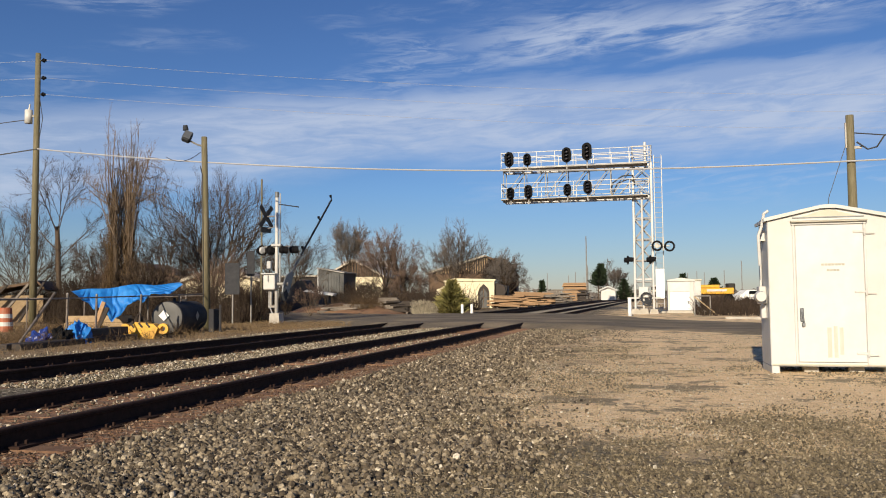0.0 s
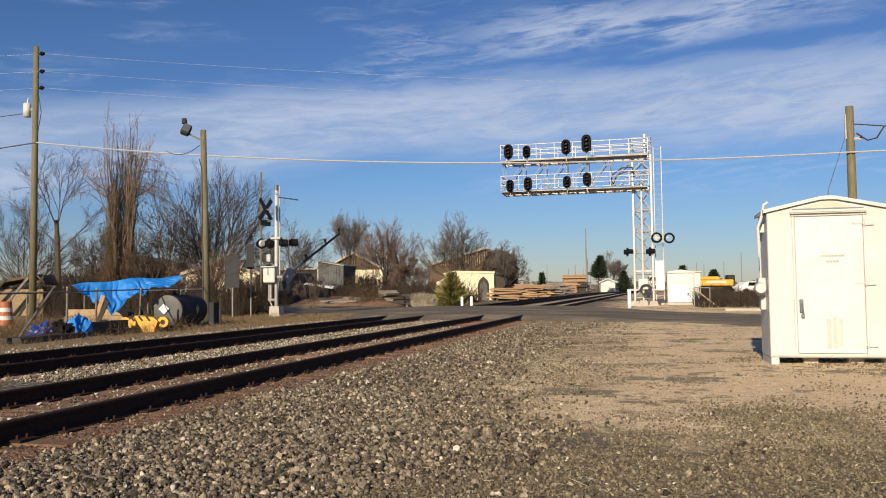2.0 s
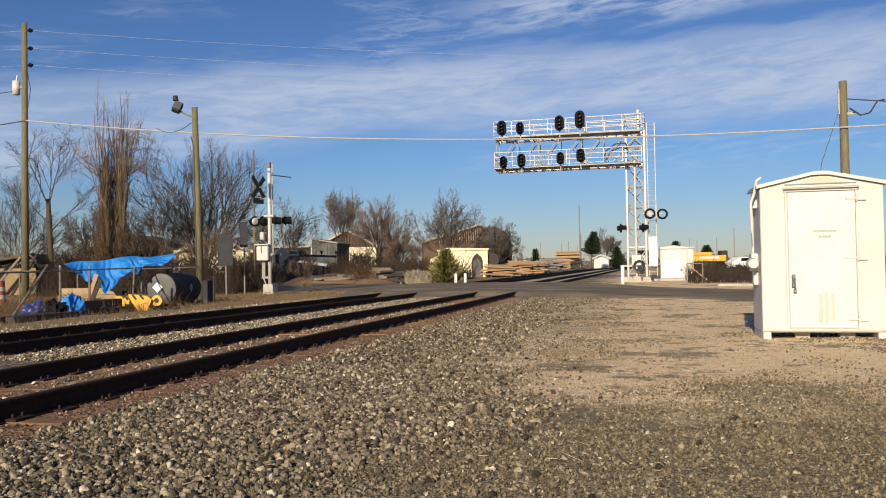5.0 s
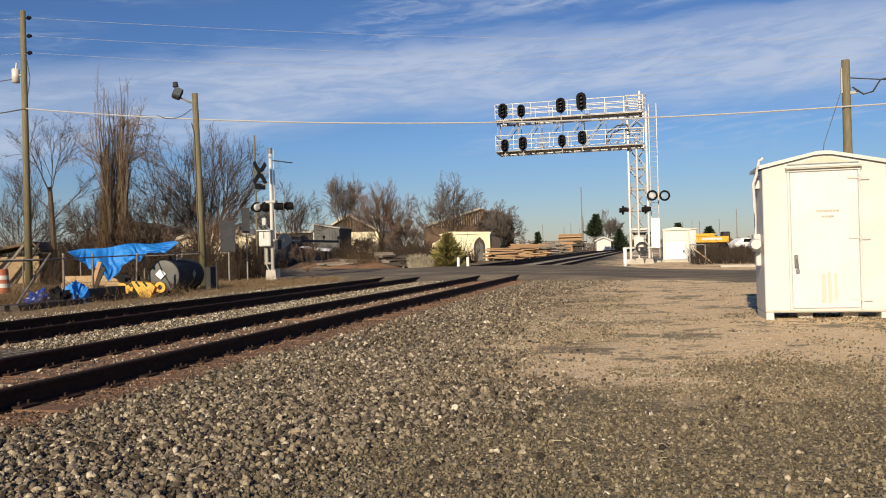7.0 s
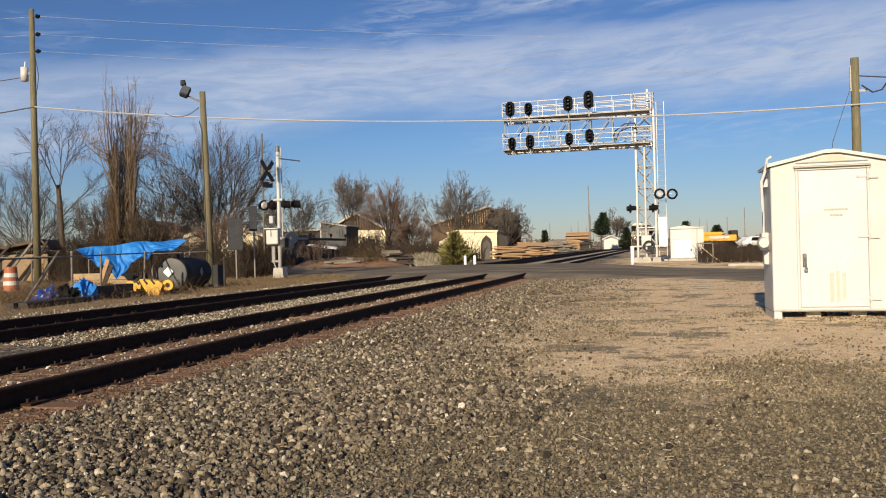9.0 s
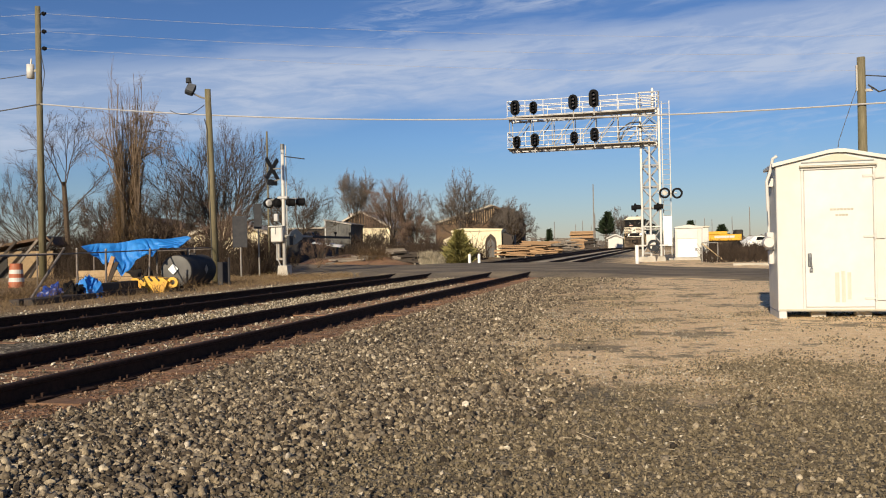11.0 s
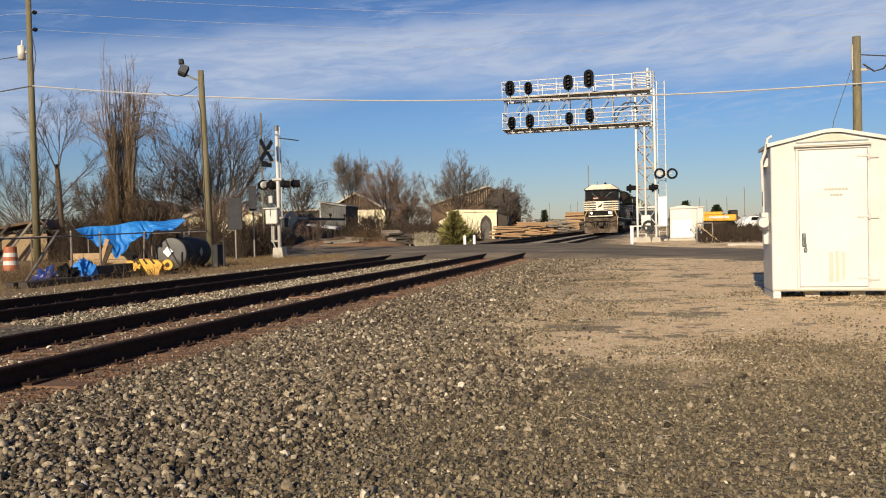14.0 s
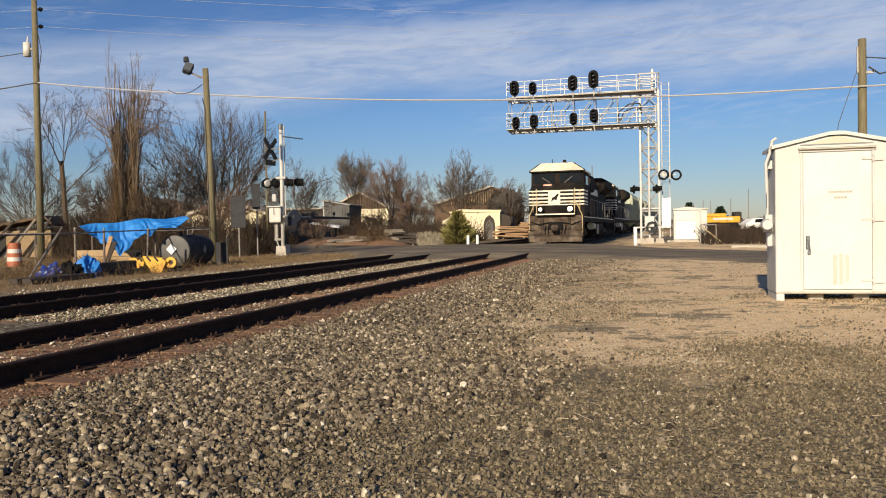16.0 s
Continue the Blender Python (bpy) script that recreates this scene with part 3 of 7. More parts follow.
def build_ties(tr, centre, count):
    """Sleepers and the spikes that hold the rails to them."""
    rnd = random.Random(int(centre * 10))
    sleeper = Shape().box((0, 0, -0.09), (2.6, 0.23, 0.18), ch=0.012).mesh("tie", TIE_WOOD)
    spikes = Shape()
    for i in range(count):
        y = -8 + i * 0.53 + rnd.uniform(-0.03, 0.03)
        x, z = centre + bend(y), rise(y) + rnd.uniform(-0.012, 0.012) + 0.004
        if y < 31.5:
            ob = part("tie", sleeper, None, tr)
            ob.matrix_basis = pose(x, y, z, 0, 0, rnd.uniform(-1, 1))
        if y < 31:
            for side in (-0.7535, 0.7535):
                for s in (-1, 1):
                    for dy in (-0.05, 0.05):
                        if rnd.random() < 0.85:
                            hx = x + side + s * 0.095
                            spikes.box((hx, y + dy, z + 0.024), (0.02, 0.022, 0.052))
                    spikes.box((x + side + s * 0.10, y, z + 0.012), (0.12, 0.20, 0.018))
    tagged(part("spikes", spikes, RAIL_SIDE, tr), kind="stuff")


build_ground()
build_road()
TRACK_A = build_track(-5.42, "near railway track with dark rusted rails in ballast")
TRACK_B = build_track(-9.30, "far railway track with dark rusted rails in ballast")


# ---------------------------------------------------------------- equipment hut
def build_hut():
    W, D, H, EAVE = 1.63, 0.92, 2.18, 2.18
    x0, y0 = 1.70, 12.54
    hut = thing("equipment_hut", "white painted steel trackside equipment hut with a low gabled roof", "hut", (x0 + W / 2, y0, 0.0))
    zb = 0.11
    body = Shape()
    body.box((0, D / 2, (zb + EAVE) / 2), (W, D, EAVE - zb), ch=0.012)
    part("body", body, WHITE_HUT, hut)
    gable = Shape().prism([(-W / 2 + 0.01, EAVE - 0.02), (W / 2 - 0.01, EAVE - 0.02), (W / 2 - 0.01, EAVE), (0.12, 2.335), (-0.12, 2.335), (-W / 2 + 0.01, EAVE)], "y", 0.004, D - 0.004)
    part("gable", gable, WHITE_HUT, hut)
    part("gable_plate", Shape().prism([(-0.42, 2.215), (0.42, 2.215), (0.02, 2.33), (-0.02, 2.33)], "y", -0.006, 0.004), HUT_TRIM, hut, "cream triangular plate under the ridge")
    roof = Shape()
    for s in (-1, 1):
        roof.prism([(s * (W / 2 + 0.05), EAVE - 0.005), (s * (W / 2 + 0.05), EAVE + 0.045), (s * 0.10, 2.392), (0, 2.398), (0, 2.345), (s * 0.11, 2.342)], "y", -0.05, D + 0.05)
    part("roof", roof, WHITE_HUT, hut, "white sheet-metal roof with folded edge")
    # door, a little proud of the wall, hinged at its far edge
    dx, dw, dz0, dz1 = -0.005, 0.885, 0.175, 2.105
    surround = Shape()
    for s in (-1, 1):
        surround.box((dx + s * (dw / 2 + 0.022), -0.008, (dz0 + dz1) / 2), (0.030, 0.03, dz1 - dz0 + 0.06), ch=0.004)
    surround.box((dx, -0.010, dz1 + 0.030), (dw + 0.10, 0.05, 0.04), ch=0.004)
    part("door_frame", surround, WHITE_HUT, hut)
    door = part("door", Shape().box((dx, -0.012, (dz0 + dz1) / 2), (dw, 0.03, dz1 - dz0), ch=0.006), HUT_DOOR, hut, "white door with faint rust streaks")
    part("drip_cap", Shape().prism([(0.0, dz1 + 0.075), (-0.085, dz1 + 0.055), (-0.085, dz1 + 0.045), (0.0, dz1 + 0.052)], "x", dx - 0.50, dx + 0.50), HUT_TRIM, hut)
    handle = Shape().box((dx - dw / 2 + 0.055, -0.040, 0.84), (0.05, 0.03, 0.19), ch=0.008)
    handle.tube((dx - dw / 2 + 0.055, -0.06, 0.88), (dx - dw / 2 + 0.075, -0.075, 0.73), 0.014, 0.010)
    part("handle", handle, ALU_BACK, door, "grey metal door handle")
    part("padlock", Shape().box((dx - dw / 2 + 0.07, -0.055, 0.70), (0.045, 0.025, 0.055), ch=0.008), ALU_BACK, door)
    for z in (0.30, 1.16, 2.00):
        hg = Shape().box((dx + dw / 2 - 0.05, -0.034, z), (0.16, 0.014, 0.035), ch=0.004)
        hg.box((dx + dw / 2 + 0.09, -0.022, z - 0.02), (0.12, 0.012, 0.03), ch=0.004)
        hg.tube((dx + dw / 2 + 0.015, -0.036, z - 0.05), (dx + dw / 2 + 0.015, -0.036, z + 0.05), 0.012)
        part("hinge", hg, WHITE_STEEL, door)
    for i, (px, w, z0, z1) in enumerate(((0.01, 0.055, 0.24, 0.66), (0.09, 0.05, 0.24, 0.68), (0.165, 0.05, 0.28, 0.66))):
        part("rust_streak", Shape().box((px - 0.05, -0.0282, (z0 + z1) / 2), (w, 0.003, z1 - z0)), RUST_STREAK, door)
    # two lines of worn lettering
    for z, w, n in ((1.545, 0.31, 7), (1.465, 0.17, 4)):
        for i in range(n):
            bw = w / n
            part("lettering_bar", Shape().box((dx + 0.04 - w / 2 + bw * (i + 0.5), -0.0282, z), (bw * 0.86, 0.003, 0.03)), GREY_TEXT, door)
    # skids
    for s in (-1, 1):
        part("skid", Shape().box((s * (W / 2 - 0.06), D / 2, zb / 2 - 0.02), (0.11, D, zb + 0.04), ch=0.01), WHITE_HUT, hut)
    for x in (-0.25, 0.35):
        part("block", Shape().box((x, 0.30, 0.035), (0.20, 0.22, 0.13), ch=0.012), CONCRETE, hut, "concrete support block")
    part("eave_pipe", Shape().path([Vector((-W / 2 - 0.10, 0.10, 1.55)), Vector((-W / 2 - 0.11, 0.10, 1.98)), Vector((-W / 2 - 0.06, 0.10, 2.12)), Vector((-W / 2 - 0.03, 0.06, 2.30)), Vector((-W / 2 + 0.03, 0.05, 2.34))], 0.022, 8), WHITE_STEEL, hut)
    part("meter_dome", Shape().tube((-W / 2 - 0.10, 0.16, 1.10), (-W / 2 - 0.10, 0.04, 1.10), 0.085, 0.07, 16), WHITE_STEEL, hut, "round white meter cover")
    part("sill_line", Shape().box((0, -0.006, 0.135), (W - 0.03, 0.012, 0.02)), HUT_TRIM, hut)
    part("vent_groove", Shape().box((dx, -0.004, dz1 + 0.115), (0.94, 0.012, 0.014)), ALU_BACK, hut)
    # meter boxes and conduit on the side wall
    part("meter_box", Shape().box((-W / 2 - 0.05, 0.42, 1.12), (0.10, 0.26, 0.26), ch=0.012), WHITE_STEEL, hut)
    part("junction_box", Shape().box((-W / 2 - 0.035, 0.40, 0.88), (0.07, 0.16, 0.20), ch=0.01), WHITE_STEEL, hut)
    part("conduit", Shape().path([(-W / 2 - 0.03, 0.6, 1.25), (-W / 2 - 0.03, 0.6, 2.0), (-W / 2 - 0.01, 0.6, 2.08)], 0.018), WHITE_STEEL, hut)
    part("vent_hood", Shape().prism([(0.30, 1.92), (0.30, 2.08), (0.55, 2.08), (0.55, 1.92)], "x", -W / 2 - 0.06, -W / 2 + 0.001), WHITE_STEEL, hut)


build_hut()


# ---------------------------------------------------------------- signal gantry
def build_gantry():
    gx, gy = -0.66, 49.9
    z0 = ground_z(gx, gy)
    g = thing("signal_gantry", "white galvanised cantilever signal gantry with two decks over the tracks", "signal gantry", (gx, gy, z0))
    legs = [(0.0, -0.35), (0.0, 0.75), (1.05, -0.35), (1.05, 0.75)]
    top = 8.95
    tower = Shape()
    for x, y in legs:
        part("leg", Shape().box((x, y, top / 2 + 0.15), (0.13, 0.13, top - 0.3), ch=0.015), GALV, g)
        part("footing", Shape().prism([(x - 0.27, 0), (x + 0.27, 0), (x + 0.20, 0.30), (x - 0.20, 0.30)], "y", y - 0.24, y + 0.24), CONCRETE, g, "concrete footing")
    zs = [0.5, 1.9, 3.15, 4.4, 5.65, 6.95, 8.0, 9.0]
    faces = [((0, -0.35), (1.05, -0.35)), ((0, 0.75), (1.05, 0.75)), ((0, -0.35), (0, 0.75)), ((1.05, -0.35), (1.05, 0.75))]
    for (a, b) in faces:
        lace = Shape()
        for i, z in enumerate(zs):
            lace.tube((*a, z), (*b, z), 0.045, n=6)
            if i + 1 < len(zs):
                zn = zs[i + 1]
                lace.tube((*a, z), (*b, zn), 0.030, n=5)
                lace.tube((*b, z), (*a, zn), 0.030, n=5)
        part("lattice", lace, GALV, g)
    L = -7.75
    # two cantilever chords per deck, and bracing between the decks
    for zc, nm in ((8.80, "upper_deck"), (6.93, "lower_deck")):
        deck = Shape()
        deck.box((L / 2 + 0.5, -0.35, zc), (-L + 1.1, 0.10, 0.13), ch=0.012)
        deck.box((L / 2 + 0.5, 0.75, zc), (-L + 1.1, 0.10, 0.13), ch=0.012)
        n = 14
        for i in range(n + 1):
            deck.box((L + (-L) * i / n, 0.2, zc), (0.08, 1.1, 0.08))
        d = part(nm, deck, GALV, g)
        part("walkway_grating", Shape().box((L / 2 + 0.4, -0.75, zc + 0.02), (-L + 0.9, 0.78, 0.05), ch=0.006), GALV_DULL, d, "dark steel walkway grating")
        # handrails in front and behind
        for y, hh in ((-1.12, 0.86), (1.0, 0.86)):
            for i in range(9):
                x = L + (-L + 0.9) * i / 8
                part("rail_post", Shape().box((x, y, zc + 0.12 + hh / 2), (0.036, 0.036, hh), ch=0.004), GALV, d)
            for k in (0.30, 0.58, 0.86):
                part("handrail", Shape().box((L / 2 + 0.45, y, zc + 0.12 + k), (-L + 0.9, 0.04, 0.042), ch=0.008), GALV, d)
        part("end_rail", Shape().path([(L, -1.12, zc + 0.98), (L, 1.0, zc + 0.98)], 0.026).path([(L, -1.12, zc + 0.6), (L, 1.0, zc + 0.6)], 0.026), GALV, d)
    n = 6
    for y in (-0.35, 0.75):
        for i in range(n):
            xa, xb = L * (1 - i / n), L * (1 - (i + 1) / n)
            part("diagonal", Shape().tube((xa, y, 7.15), (xb, y, 8.85), 0.030, n=5), GALV, g)
            part("hanger", Shape().tube((xa, y, 7.15), (xa, y, 8.85), 0.028, n=5), GALV, g)
    # knee under the arm
    part("knee_brace", Shape().path([(-0.75, -0.35, 7.15), (-0.35, -0.35, 7.55), (0.0, -0.35, 8.1)], 0.05), GALV, g)
    part("cable_loop", Shape().path([Vector((-1.3, -0.8, 7.2)), Vector((-1.15, -0.8, 7.75)), Vector((-0.6, -0.7, 8.15)), Vector((0.0, -0.5, 8.2)), Vector((0.1, -0.45, 7.6))], 0.045).path([Vector((-1.1, -0.8, 7.2)), Vector((-0.9, -0.8, 7.7)), Vector((-0.3, -0.6, 7.95)), Vector((0.1, -0.5, 7.9))], 0.035), CABLE, g, "black signal cable looped to the tower")
    cage = Shape()
    for z in (9.35, 9.65, 9.95):
        cage.path([(-0.05, -0.4, z), (1.1, -0.4, z), (1.1, 0.8, z), (-0.05, 0.8, z), (-0.05, -0.4, z)], 0.026, 6)
    for x, y in legs:
        cage.tube((x, y, 9.0), (x, y, 9.95), 0.03, n=6)
    cage.box((0.72, -0.2, 9.6), (0.14, 0.14, 1.2), ch=0.02)
    part("top_cage", cage, GALV, g)
    # colour-light heads: backboards seen from the track side
    for x, z, s in ((-7.25, 9.36, 0.92), (-6.15, 9.30, 0.76), (-3.80, 9.47, 0.92), (-2.60, 9.62, 1.06), (-7.18, 7.30, 0.74), (-6.10, 7.36, 0.82), (-3.78, 7.38, 0.74), (-2.60, 7.50, 0.80)):
        head = Shape()
        w = 0.285 * min(1, s + 0.05)
        outline = [(x + w * math.cos(a), z + (0.5 * s - w) + w * math.sin(a)) for a in np.linspace(0, math.pi, 11)]
        outline += [(x + w * math.cos(a), z - (0.5 * s - w) + w * math.sin(a)) for a in np.linspace(math.pi, 2 * math.pi, 11)]
        head.prism(outline, "y", -1.30, -1.26)
        sg = part("signal_head", head, BLACK_PAINT, g, "black oval signal backboard")
        hous = Shape().box((x, -1.14, z), (0.30, 0.24, 0.66 * s), ch=0.03)
        part("housing", hous, BLACK_PAINT, sg)
        for k in (-0.22, 0.0, 0.22):
            zz = z + k * s
            part("hood", Shape().ring((x, -1.30, zz), (0, -1, 0), 0.115, 0.105, 0.26, 14), BLACK_PAINT, sg)
            part("lens", Shape().tube((x, -1.305, zz), (x, -1.315, zz), 0.095, n=14), LENS_DARK, sg)
        part("bracket", Shape().tube((x, -1.1, z - 0.4 * s), (x, -1.1, z - 0.9 * s), 0.04), GALV, sg)
    # ladder beside the tower
    lad = Shape()
    for x in (1.22, 1.66):
        lad.box((x, 0.1, 4.9), (0.05, 0.07, 9.1), ch=0.008)
    for i in range(30):
        lad.tube((1.22, 0.1, 0.6 + i * 0.30), (1.66, 0.1, 0.6 + i * 0.30), 0.016, n=5)
    for z in (2.5, 4.6, 6.7, 8.8):
        lad.tube((1.05, 0.1, z), (1.22, 0.1, z), 0.03, n=6)
    ladder = part("ladder", lad, GALV, g)
    part("ladder_guard", Shape().box((1.44, -0.02, 1.78), (0.50, 0.04, 1.75), ch=0.01), PURE_WHITE, ladder, "white sheet guard over the ladder foot")
    # crossing flashers carried on the near leg
    for xx, hz, face in ((1.30, 3.98, 1), (2.00, 3.94, -1)):
        fl = part("flasher", Shape().ring((xx, -0.62, hz), (0, -1, 0), 0.315, 0.20 if face < 0 else 0.20, 0.05, 26), BLACK_PAINT, g, "round black flasher target")
        if face > 0:
            part("flasher_back", Shape().tube((xx, -0.60, hz), (xx, -0.50, hz), 0.15, 0.10, n=20), GALV_DULL, fl)
        else:
            part("visor", Shape().ring((xx, -0.62, hz), (0, 1, 0), 0.24, 0.225, 0.22, 22), BLACK_PAINT, fl)
    part("flasher_arm", Shape().tube((0.9, -0.55, 4.0), (2.0, -0.55, 3.96), 0.035, n=8).tube((1.65, -0.5, 3.7), (1.65, -0.5, 4.5), 0.05), WHITE_STEEL, g)
    for xx in (-0.36, 0.92):
        bl = part("side_flasher", Shape().ring((xx, -0.55, 3.18), (-1, -0.25, 0), 0.26, 0.14, 0.05, 20).tube((xx, -0.55, 3.18), (xx - 0.22, -0.60, 3.18), 0.15, 0.15, n=12), BLACK_PAINT, g, "black side-facing flasher")
        part("flasher_hood", Shape().tube((xx, -0.55, 3.22), (xx + 0.30, -0.55, 3.20), 0.15, 0.13, n=10), BLACK_PAINT, bl)
    part("flasher_mast", Shape().tube((0.48, -0.62, 0.2), (0.48, -0.62, 7.2), 0.062, n=10), WHITE_STEEL, g)
    part("mast_footing", Shape().prism([(0.20, 0), (0.76, 0), (0.68, 0.34), (0.28, 0.34)], "y", -0.9, -0.35), CONCRETE, g)
    part("gate_box", Shape().box((0.48, -0.66, 1.28), (0.55, 0.4, 0.62), ch=0.03), WHITE_STEEL, g)
    gear = Shape().ring((0.62, -0.95, 0.95), (0, -1, 0), 0.34, 0.24, 0.08, 18)
    gear.box((0.72, -0.92, 0.72), (0.4, 0.1, 0.3), pose(0, 0, 0, 0, 35, 0).to_3x3(), ch=0.02)
    part("counterweight", gear, DARK_SIGN, g, "dark gate counterweight")
    part("cross_bars", Shape().box((0.5, -0.42, 0.95), (1.9, 0.06, 0.09)).box((0.5, -0.42, 2.05), (1.15, 0.06, 0.08)).tube((0.6, -0.45, 1.6), (1.1, -0.45, 1.0), 0.04), GALV, g)


build_gantry()


# ---------------------------------------------------------------- bare trees and brush
def sticks_mesh(name, segs, mat, sides=3):
    """Many tapered sticks in one mesh; segs: rows of p0, p1, r0, r1."""
    a = np.array([(*s[0], *s[1], s[2], s[3]) for s in segs], float)
    p, q, r0, r1 = a[:, 0:3], a[:, 3:6], a[:, 6:7], a[:, 7:8]
    d = q - p
    d /= np.linalg.norm(d, axis=1, keepdims=True) + 1e-9
    ref = np.where(np.abs(d[:, 2:3]) > 0.9, np.array([[1.0, 0, 0]]), np.array([[0, 0, 1.0]]))
    u = np.cross(d, ref)
    u /= np.linalg.norm(u, axis=1, keepdims=True) + 1e-9
    w = np.cross(d, u)
    vs = []
    for k in range(sides):
        ang = 2 * math.pi * k / sides
        e = u * math.cos(ang) + w * math.sin(ang)
        vs += [p + e * r0, q + e * r1]
    v = np.stack(vs, 1).reshape(-1, 3)
    n = len(a)
    base = (np.arange(n) * 2 * sides)[:, None]
    f = np.concatenate([base + np.array([[2 * k, 2 * ((k + 1) % sides), 2 * ((k + 1) % sides) + 1, 2 * k + 1]]) for k in range(sides)], 0)
    return raw_mesh(name, v, f, mat)


def limb(rnd, out, a, b, r0, r1, bow, n=4):
    """A bowed, slightly crooked stick from a to b; returns its points."""
    mid = a.lerp(b, 0.5) + Vector((rnd.gauss(0, 1), rnd.gauss(0, 1), rnd.gauss(0, 0.5))) * (b - a).length * bow
    pts = []
    for i in range(n + 1):
        t = i / n
        p = a * (1 - t) ** 2 + mid * 2 * t * (1 - t) + b * t * t
        if 0 < i < n:
            p = p + Vector((rnd.gauss(0, 1), rnd.gauss(0, 1), rnd.gauss(0, 1))) * (b - a).length * bow * 0.22
        pts.append(p)
    for i in range(n):
        out.append((pts[i], pts[i + 1], r0 + (r1 - r0) * i / n, r0 + (r1 - r0) * (i + 1) / n))
    return pts


def along(pts, t):
    k = min(max(t, 0.0), 0.9999) * (len(pts) - 1)
    i = int(k)
    return pts[i].lerp(pts[i + 1], k - i)


# where the trunk forks and how wide the crown is, as shares of the height; limbs; their spread; shoots on each; upward pull
SPREAD = (0.10, 1.10, 10, 58, (5, 5, 5, 4), 0.10)
BALL = (0.15, 0.92, 15, 66, (5, 5, 5, 5), 0.06)
NARROW = (0.22, 0.55, 12, 28, (5, 5, 5, 5), 0.20)
OPEN = (0.42, 0.78, 5, 46, (5, 4, 4, 3), 0.08)
SHRUB = (0.0, 0.95, 9, 50, (4, 4, 4, 3), 0.10)


def shoot(rnd, out, p, d, length, r0, r1, up, n, wig=0.10):
    """One crooked stick from p along d that turns upwards; returns its points and its last direction."""
    pts, seg = [p], length / n
    for i in range(n):
        d = (d + Vector((rnd.gauss(0, wig), rnd.gauss(0, wig), rnd.gauss(up / n, wig * 0.7)))).normalized()
        q = pts[-1] + d * seg
        out.append((pts[-1], q, r0 + (r1 - r0) * i / n, r0 + (r1 - r0) * (i + 1) / n))
        pts.append(q)
    return pts, d


def aside(rnd, d, angle):
    """The direction d turned by an angle to a random side."""
    w = d.cross(Vector((rnd.gauss(0, 1), rnd.gauss(0, 1), rnd.gauss(0, 1)))).normalized()
    return d * math.cos(angle) + w * math.sin(angle)


def crown(rnd, H, radius, habit, rmin, lean):
    """Trunk, limbs and ever finer shoots, brought to the tree's height and width at the end."""
    fork, wide, nl, spread, shoots, up = habit
    trunk, limbs, twigs = [], [], []
    tp, td = shoot(rnd, trunk, Vector(), Vector((lean[0], lean[1], 1)).normalized(), max(fork, 0.02) * 1.25, radius, radius * 0.8, 0.0, 4, 0.03)

    def grow(p, d, length, r, level):
        out = limbs if level < 3 else twigs
        tip = max(r * 0.45, rmin * 0.5)
        pts, _ = shoot(rnd, out, p, d, length, r, tip, up, (6, 5, 4, 2, 1)[level], (0.07, 0.09, 0.10, 0.12, 0.1)[level])
        if level == 4:
            return
        k = shoots[level]
        for j in range(k):
            t = 0.28 + 0.72 * (j + rnd.random()) / k
            q = along(pts, t)
            base = (along(pts, min(t + 0.05, 0.999)) - along(pts, max(t - 0.1, 0))).normalized()
            grow(q, aside(rnd, base, radians(rnd.uniform(16, 42))), length * rnd.uniform(0.48, 0.70) * (1.12 - 0.3 * t), max(r * (0.62 - 0.2 * t), rmin * (1.9, 1.5, 1.1, 0.8)[level]), level + 1)

    for i in range(nl):
        az, tilt = 2.399 * i + rnd.uniform(-0.4, 0.4), radians(spread) * math.sqrt((i + 0.3) / nl)
        d = Vector((math.cos(az) * math.sin(tilt), math.sin(az) * math.sin(tilt), math.cos(tilt)))
        grow(along(tp, 0.62 + 0.38 * rnd.random()), d, rnd.uniform(0.40, 0.52) * (1 - fork), radius * rnd.uniform(0.24, 0.40), 0)
    ends = np.array([tuple(b) for _, b, _, _ in twigs])
    top = np.percentile(ends[:, 2], 99.7)
    half = np.percentile(np.hypot(ends[:, 0], ends[:, 1]), 98)
    sx, sz = H * wide / 2 / half, H / top

    def fit(rows):
        return [(Vector((a.x * sx, a.y * sx, a.z * sz)), Vector((b.x * sx, b.y * sx, b.z * sz)), r0, r1) for a, b, r0, r1 in rows]

    return fit(trunk), fit(limbs), fit(twigs)


def bare_tree(seed, at, height, radius, habit, label, twig, rmin=0.006, group="bare trees", lean=(0, 0), name="bare_tree"):
    rnd = random.Random(seed)
    trunk, limbs, twigs = crown(rnd, height, radius, habit, rmin, lean)
    t = thing(name, label, "tree" if name != "shrub" else "shrub", (at[0], at[1], ground_z(*at) - 0.05), group=group)
    part("trunk", sticks_mesh("trunk", trunk, BARK, 8), None, t)
    part("branchwork", sticks_mesh("branchwork", limbs, TWIG_PALE if twig is TWIG_PALE else BARK, 4), None, t)
    part("crown", sticks_mesh("crown", twigs, twig, 3), None, t)
    return t


